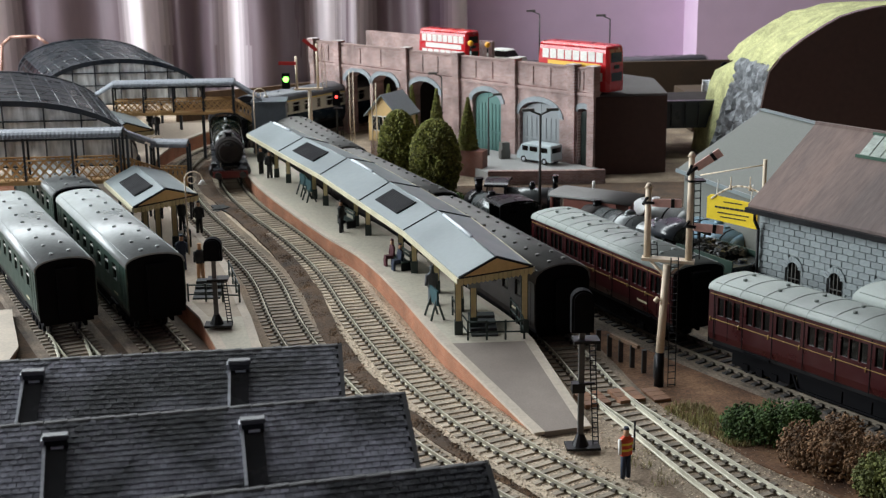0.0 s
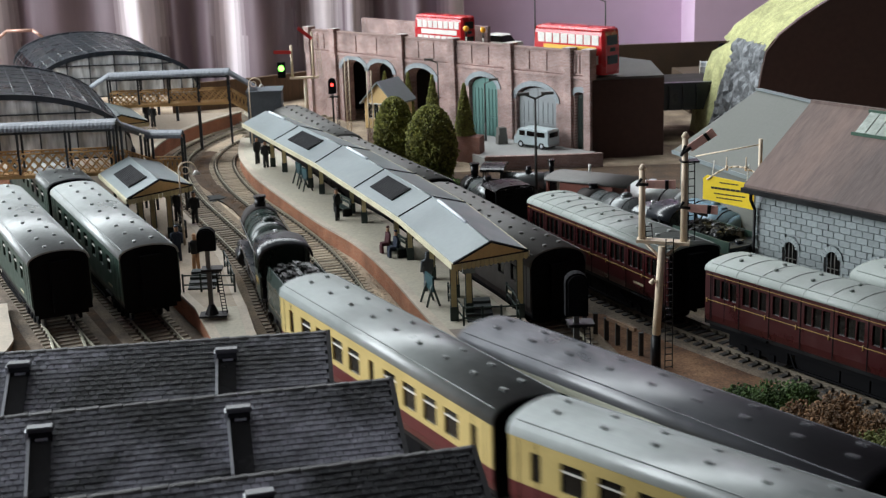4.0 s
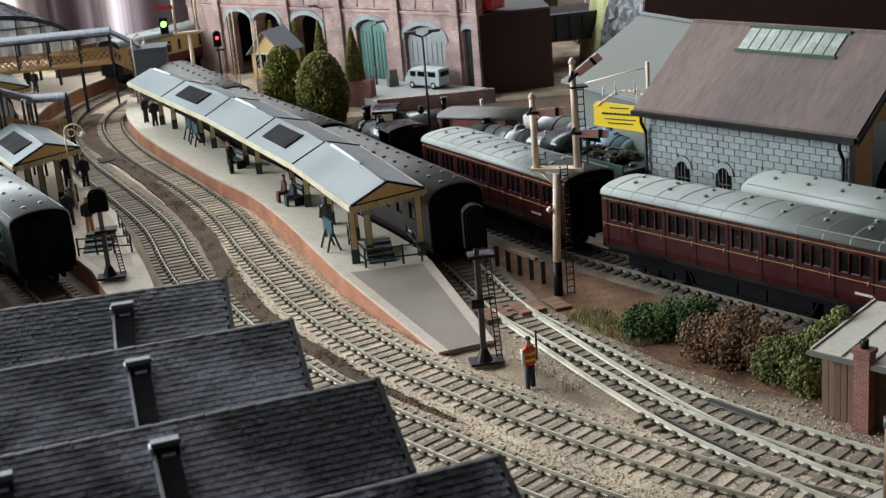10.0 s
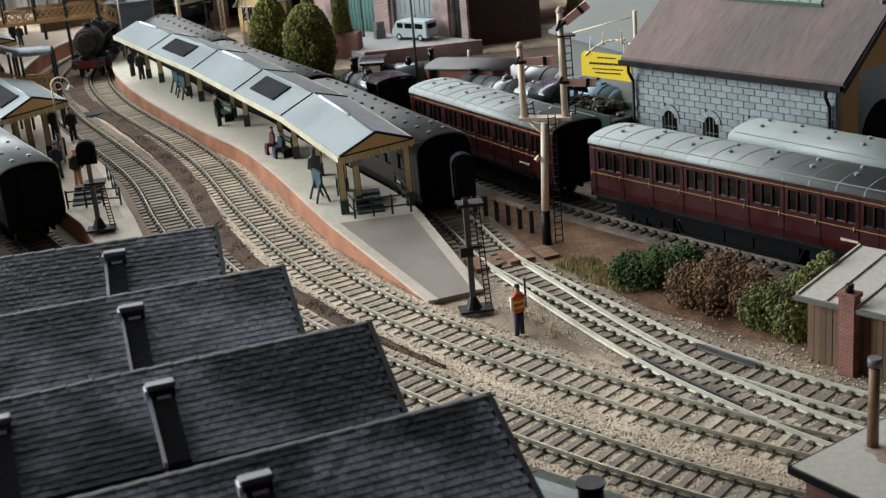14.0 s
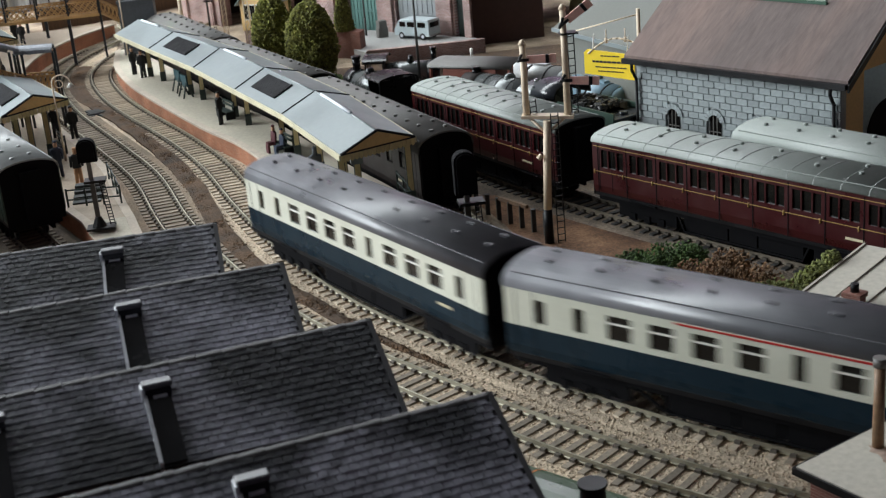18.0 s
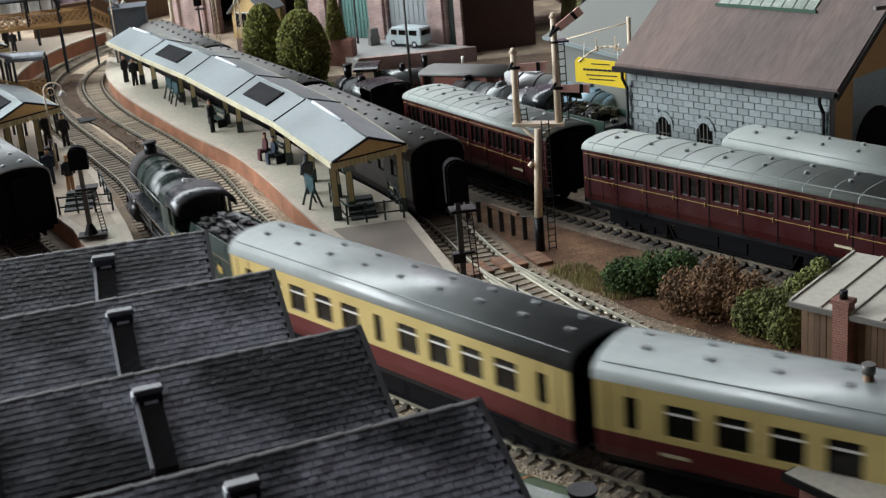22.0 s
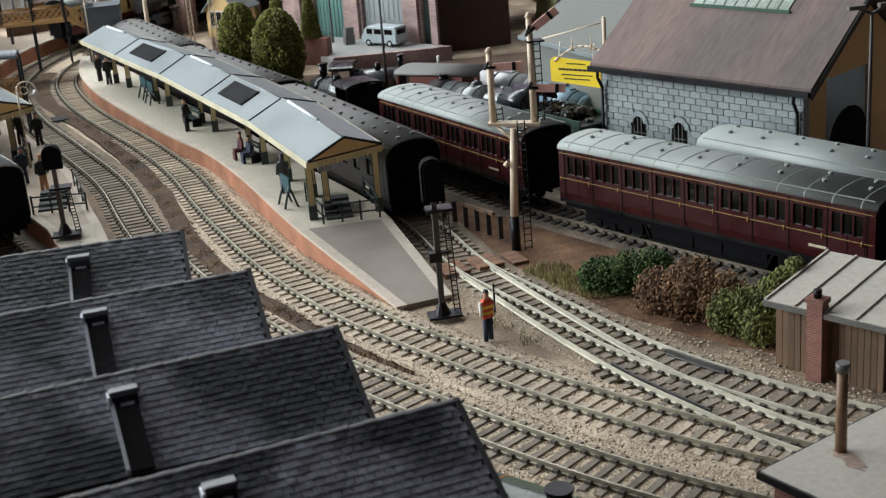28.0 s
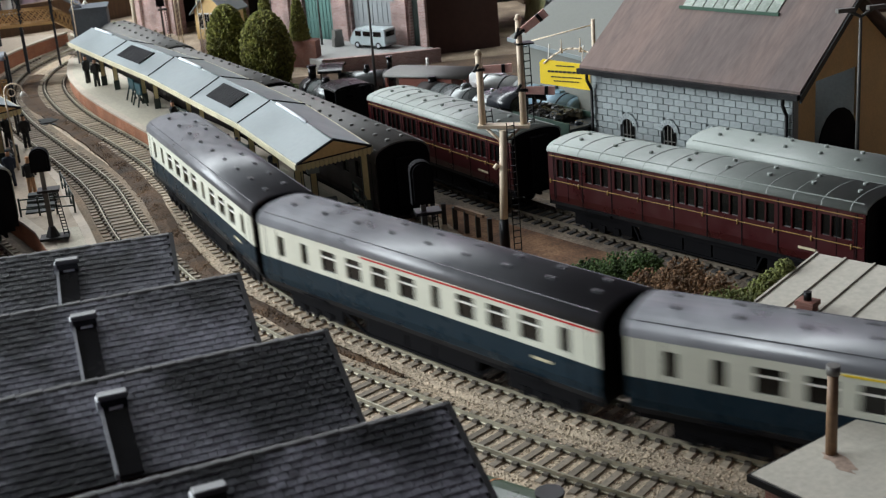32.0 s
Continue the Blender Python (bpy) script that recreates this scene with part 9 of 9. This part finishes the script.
    for k in range(7):
        c = a.lerp(b, k / 6)
        bm = bmesh.new()
        box(bm, c.x - 1.2, c.x + 1.2, c.y - 1.2, c.y + 1.2, 0, 14)
        part("post", bm, M["dark_sleeper"], root)
    bm = bmesh.new()
    tube(bm, a.lerp(b, 0.35) + Vector((0, 0, 14)), a.lerp(b, 0.75) + Vector((0, 0, 14)), 1.4, 4, smooth=False)
    part("rail", bm, M["plank"], root)
    # board crossing
    root = thing("board_crossing", mm(130, 642, 3.4, 0, 0, 12), "worn orange-brown plank crossing over the platform line", "crossing")
    for k, (y0, x0, x1) in enumerate(((-9, -26, -12), (-9, -7, 7), (-9, 12, 21))):
        for q in range(3):
            bm = bmesh.new()
            box(bm, x0, x1, y0 + 6 * q, y0 + 6 * q + 5.6, -2.4, 0.8 if k < 2 else -0.9)
            part("board", bm, M["rust_board"], root)
    # left edge platform
    ys = np.arange(820, 690, -6.0)
    right = between(np.array([(-262, 960), (-250, 891), (-224, 800), (-207, 745), (-206, 690)]), ys)
    left = right - np.array((14, 0))
    root = raised("platform_3", left, right, np.full(len(ys), 6.0), "low pale platform beside the siding")
    deck(root, left, right, np.full(len(ys), 6.0), "kerb")
    # point motors and relay boxes
    for x, y, turn in ((84, 1020, 0),):
        bm = bmesh.new()
        box(bm, -3, 3, -5, 5, 0, 4)
        solid("relay_box", bm, M["black"], mm(x, y, 1, 0, 0, turn), "small black trackside relay box", "box", "relay boxes")
    # the turnout from the platform line to the running line
    base = platform_track[(platform_track[:, 1] < 640) & (platform_track[:, 1] > 350)]
    if base[0][1] < base[-1][1]:
        base = base[::-1]
    way = np.gradient(base, axis=0)
    way /= np.hypot(*way.T)[:, None]
    swing = np.interp(-base[:, 1], (-640, -625, -597, -569, -546, -507, -476, -456, -442, -400, -350), (0.3, 1.2, 4.4, 7.6, 9.2, 12.5, 18.0, 21.5, 24.5, 33, 40))
    swing = np.convolve(np.pad(swing, 10, mode="edge"), np.ones(21) / 21, "valid")
    link = base + swing[:, None] * np.stack((way[:, 1], -way[:, 0]), 1)
    root = thing("track_turnout", mm(0, 0, 0), "turnout with pale rails joining the siding to the running line", "track", "", "structure")
    for o in (-8.7, 8.7):
        bm = bmesh.new()
        rail_profile(bm, link[::4], o, 2.3)
        part("rail", bm, M["pale_rail"], root)
    for line, o, y0, y1 in ((link, 6.2, 440, 500), (base, -6.2, 470, 500)):
        bm = bmesh.new()
        rail_profile(bm, line[(line[:, 1] < y1) & (line[:, 1] > y0)][::4], o, 2.3)
        part("check_rail", bm, M["dark_iron"], root)
    for pts in (((-183, 768), (-166, 715), (-156, 668), (-150, 620)), ((-172, 742), (-146, 690), (-112, 640), (-85, 612))):
        for o in (-8.7, 8.7):
            bm = bmesh.new()
            rail_profile(bm, spline(pts, soft=6)[::4], o, 2.3)
            part("rail", bm, M["pale_rail"], root)
    bm = bmesh.new()  # timbers past the joint of the two routes
    box(bm, -15, 15, -1.65, 1.65, 0, 1.4)
    for o in (-8.7, 8.7):
        box(bm, o - 2.0, o + 2.0, -1.2, 1.2, 1.3, 2.5, 1)
    me = mesh_of("timber", bm, [M["worn_sleeper"], M["chair"]])
    run = length(link)
    for k, d in enumerate(np.arange(140, run[-1] - 30, 7.0)):
        i = int(np.searchsorted(run, d))
        t = link[i + 1] - link[i - 1]
        piece("timber", me, root, mm(link[i][0], link[i][1], 0.85, 0, 0, math.degrees(math.atan2(t[1], t[0])) + 90))


M["rust_earth"] = material("rusty_earth", (0.125, 0.055, 0.024), 0.98, vary=0.45, grain=700, stains=50, bump=1.0, bump_scale=700, second=(0.17, 0.10, 0.055), second_amount=0.6)
M["rust_board"] = material("orange_brown_board", (0.20, 0.10, 0.055), 0.8, vary=0.2, objects=0.15)


# ---- the place ----
room()
curtain()
board()
track("track_out", np.concatenate([oval, oval[:1]]), (400, 1420), "curved track with weathered rails on sandy ballast")
track("track_home", np.concatenate([OUTER, OUTER[:1]]), (360, 1420), "curved track with brown sleepers on sandy ballast", sleeper="worn_sleeper")
track("track_platform", platform_track, (400, 760), "track beside the platform with pale rails", rail="pale_rail", sleeper="worn_sleeper", ballast="worn_ballast")
track("track_goods", goods_track, (430, 800), "siding track with dark sleepers", sleeper="dark_sleeper", rail="rail_dull", ballast="dark_ballast")
track("track_yard", yard_track, (500, 700), "yard track", sleeper="dark_sleeper", rail="rail_dull", ballast="dark_ballast")
track("track_bay", bay_track, (600, 800), "bay platform track", sleeper="worn_sleeper", ballast="dark_ballast")
track("track_left", left_track, (600, 900), "left siding track", sleeper="worn_sleeper", rail="pale_rail", ballast="dark_ballast")
platforms()
houses()
viaduct()
shed()
hill()
TRAINS = trains()
station()
shed_details()
grey_shed()
yellow_sign()
sign_bracket()
lineside_hut()
near_hut()
parked()
far_things()
lineside()
stones()


def motions():
    """Keys both trains round the oval."""
    runs = {"out": RUN_OUT, "home": RUN_HOME}
    for way, sign in (("out", 1), ("home", -1)):
        line = ROUTE[way]
        lap = LAP[way]
        line = np.concatenate([line, line[:1]])
        run = length(line)
        keys_t, keys_s = np.array(runs[way], float).T

        def at(s):
            s = s % lap
            return np.array((np.interp(s, run, line[:, 0]), np.interp(s, run, line[:, 1])))

        for off, ob in TRAINS[way]:
            half = 22 if ob.name.startswith(("steam", "tender")) else 62
            rows = []
            for t in np.arange(0, 32.01, 0.2):
                s = np.interp(t, keys_t, keys_s) + sign * off
                a, b = at(s - half), at(s + half)
                c = (a + b) / 2
                d = (b - a) * sign
                rows.append((float(t), mm(c[0], c[1], 0, 0, 0, math.degrees(math.atan2(d[1], d[0])) + 90)))
            walk(ob, rows)


motions()
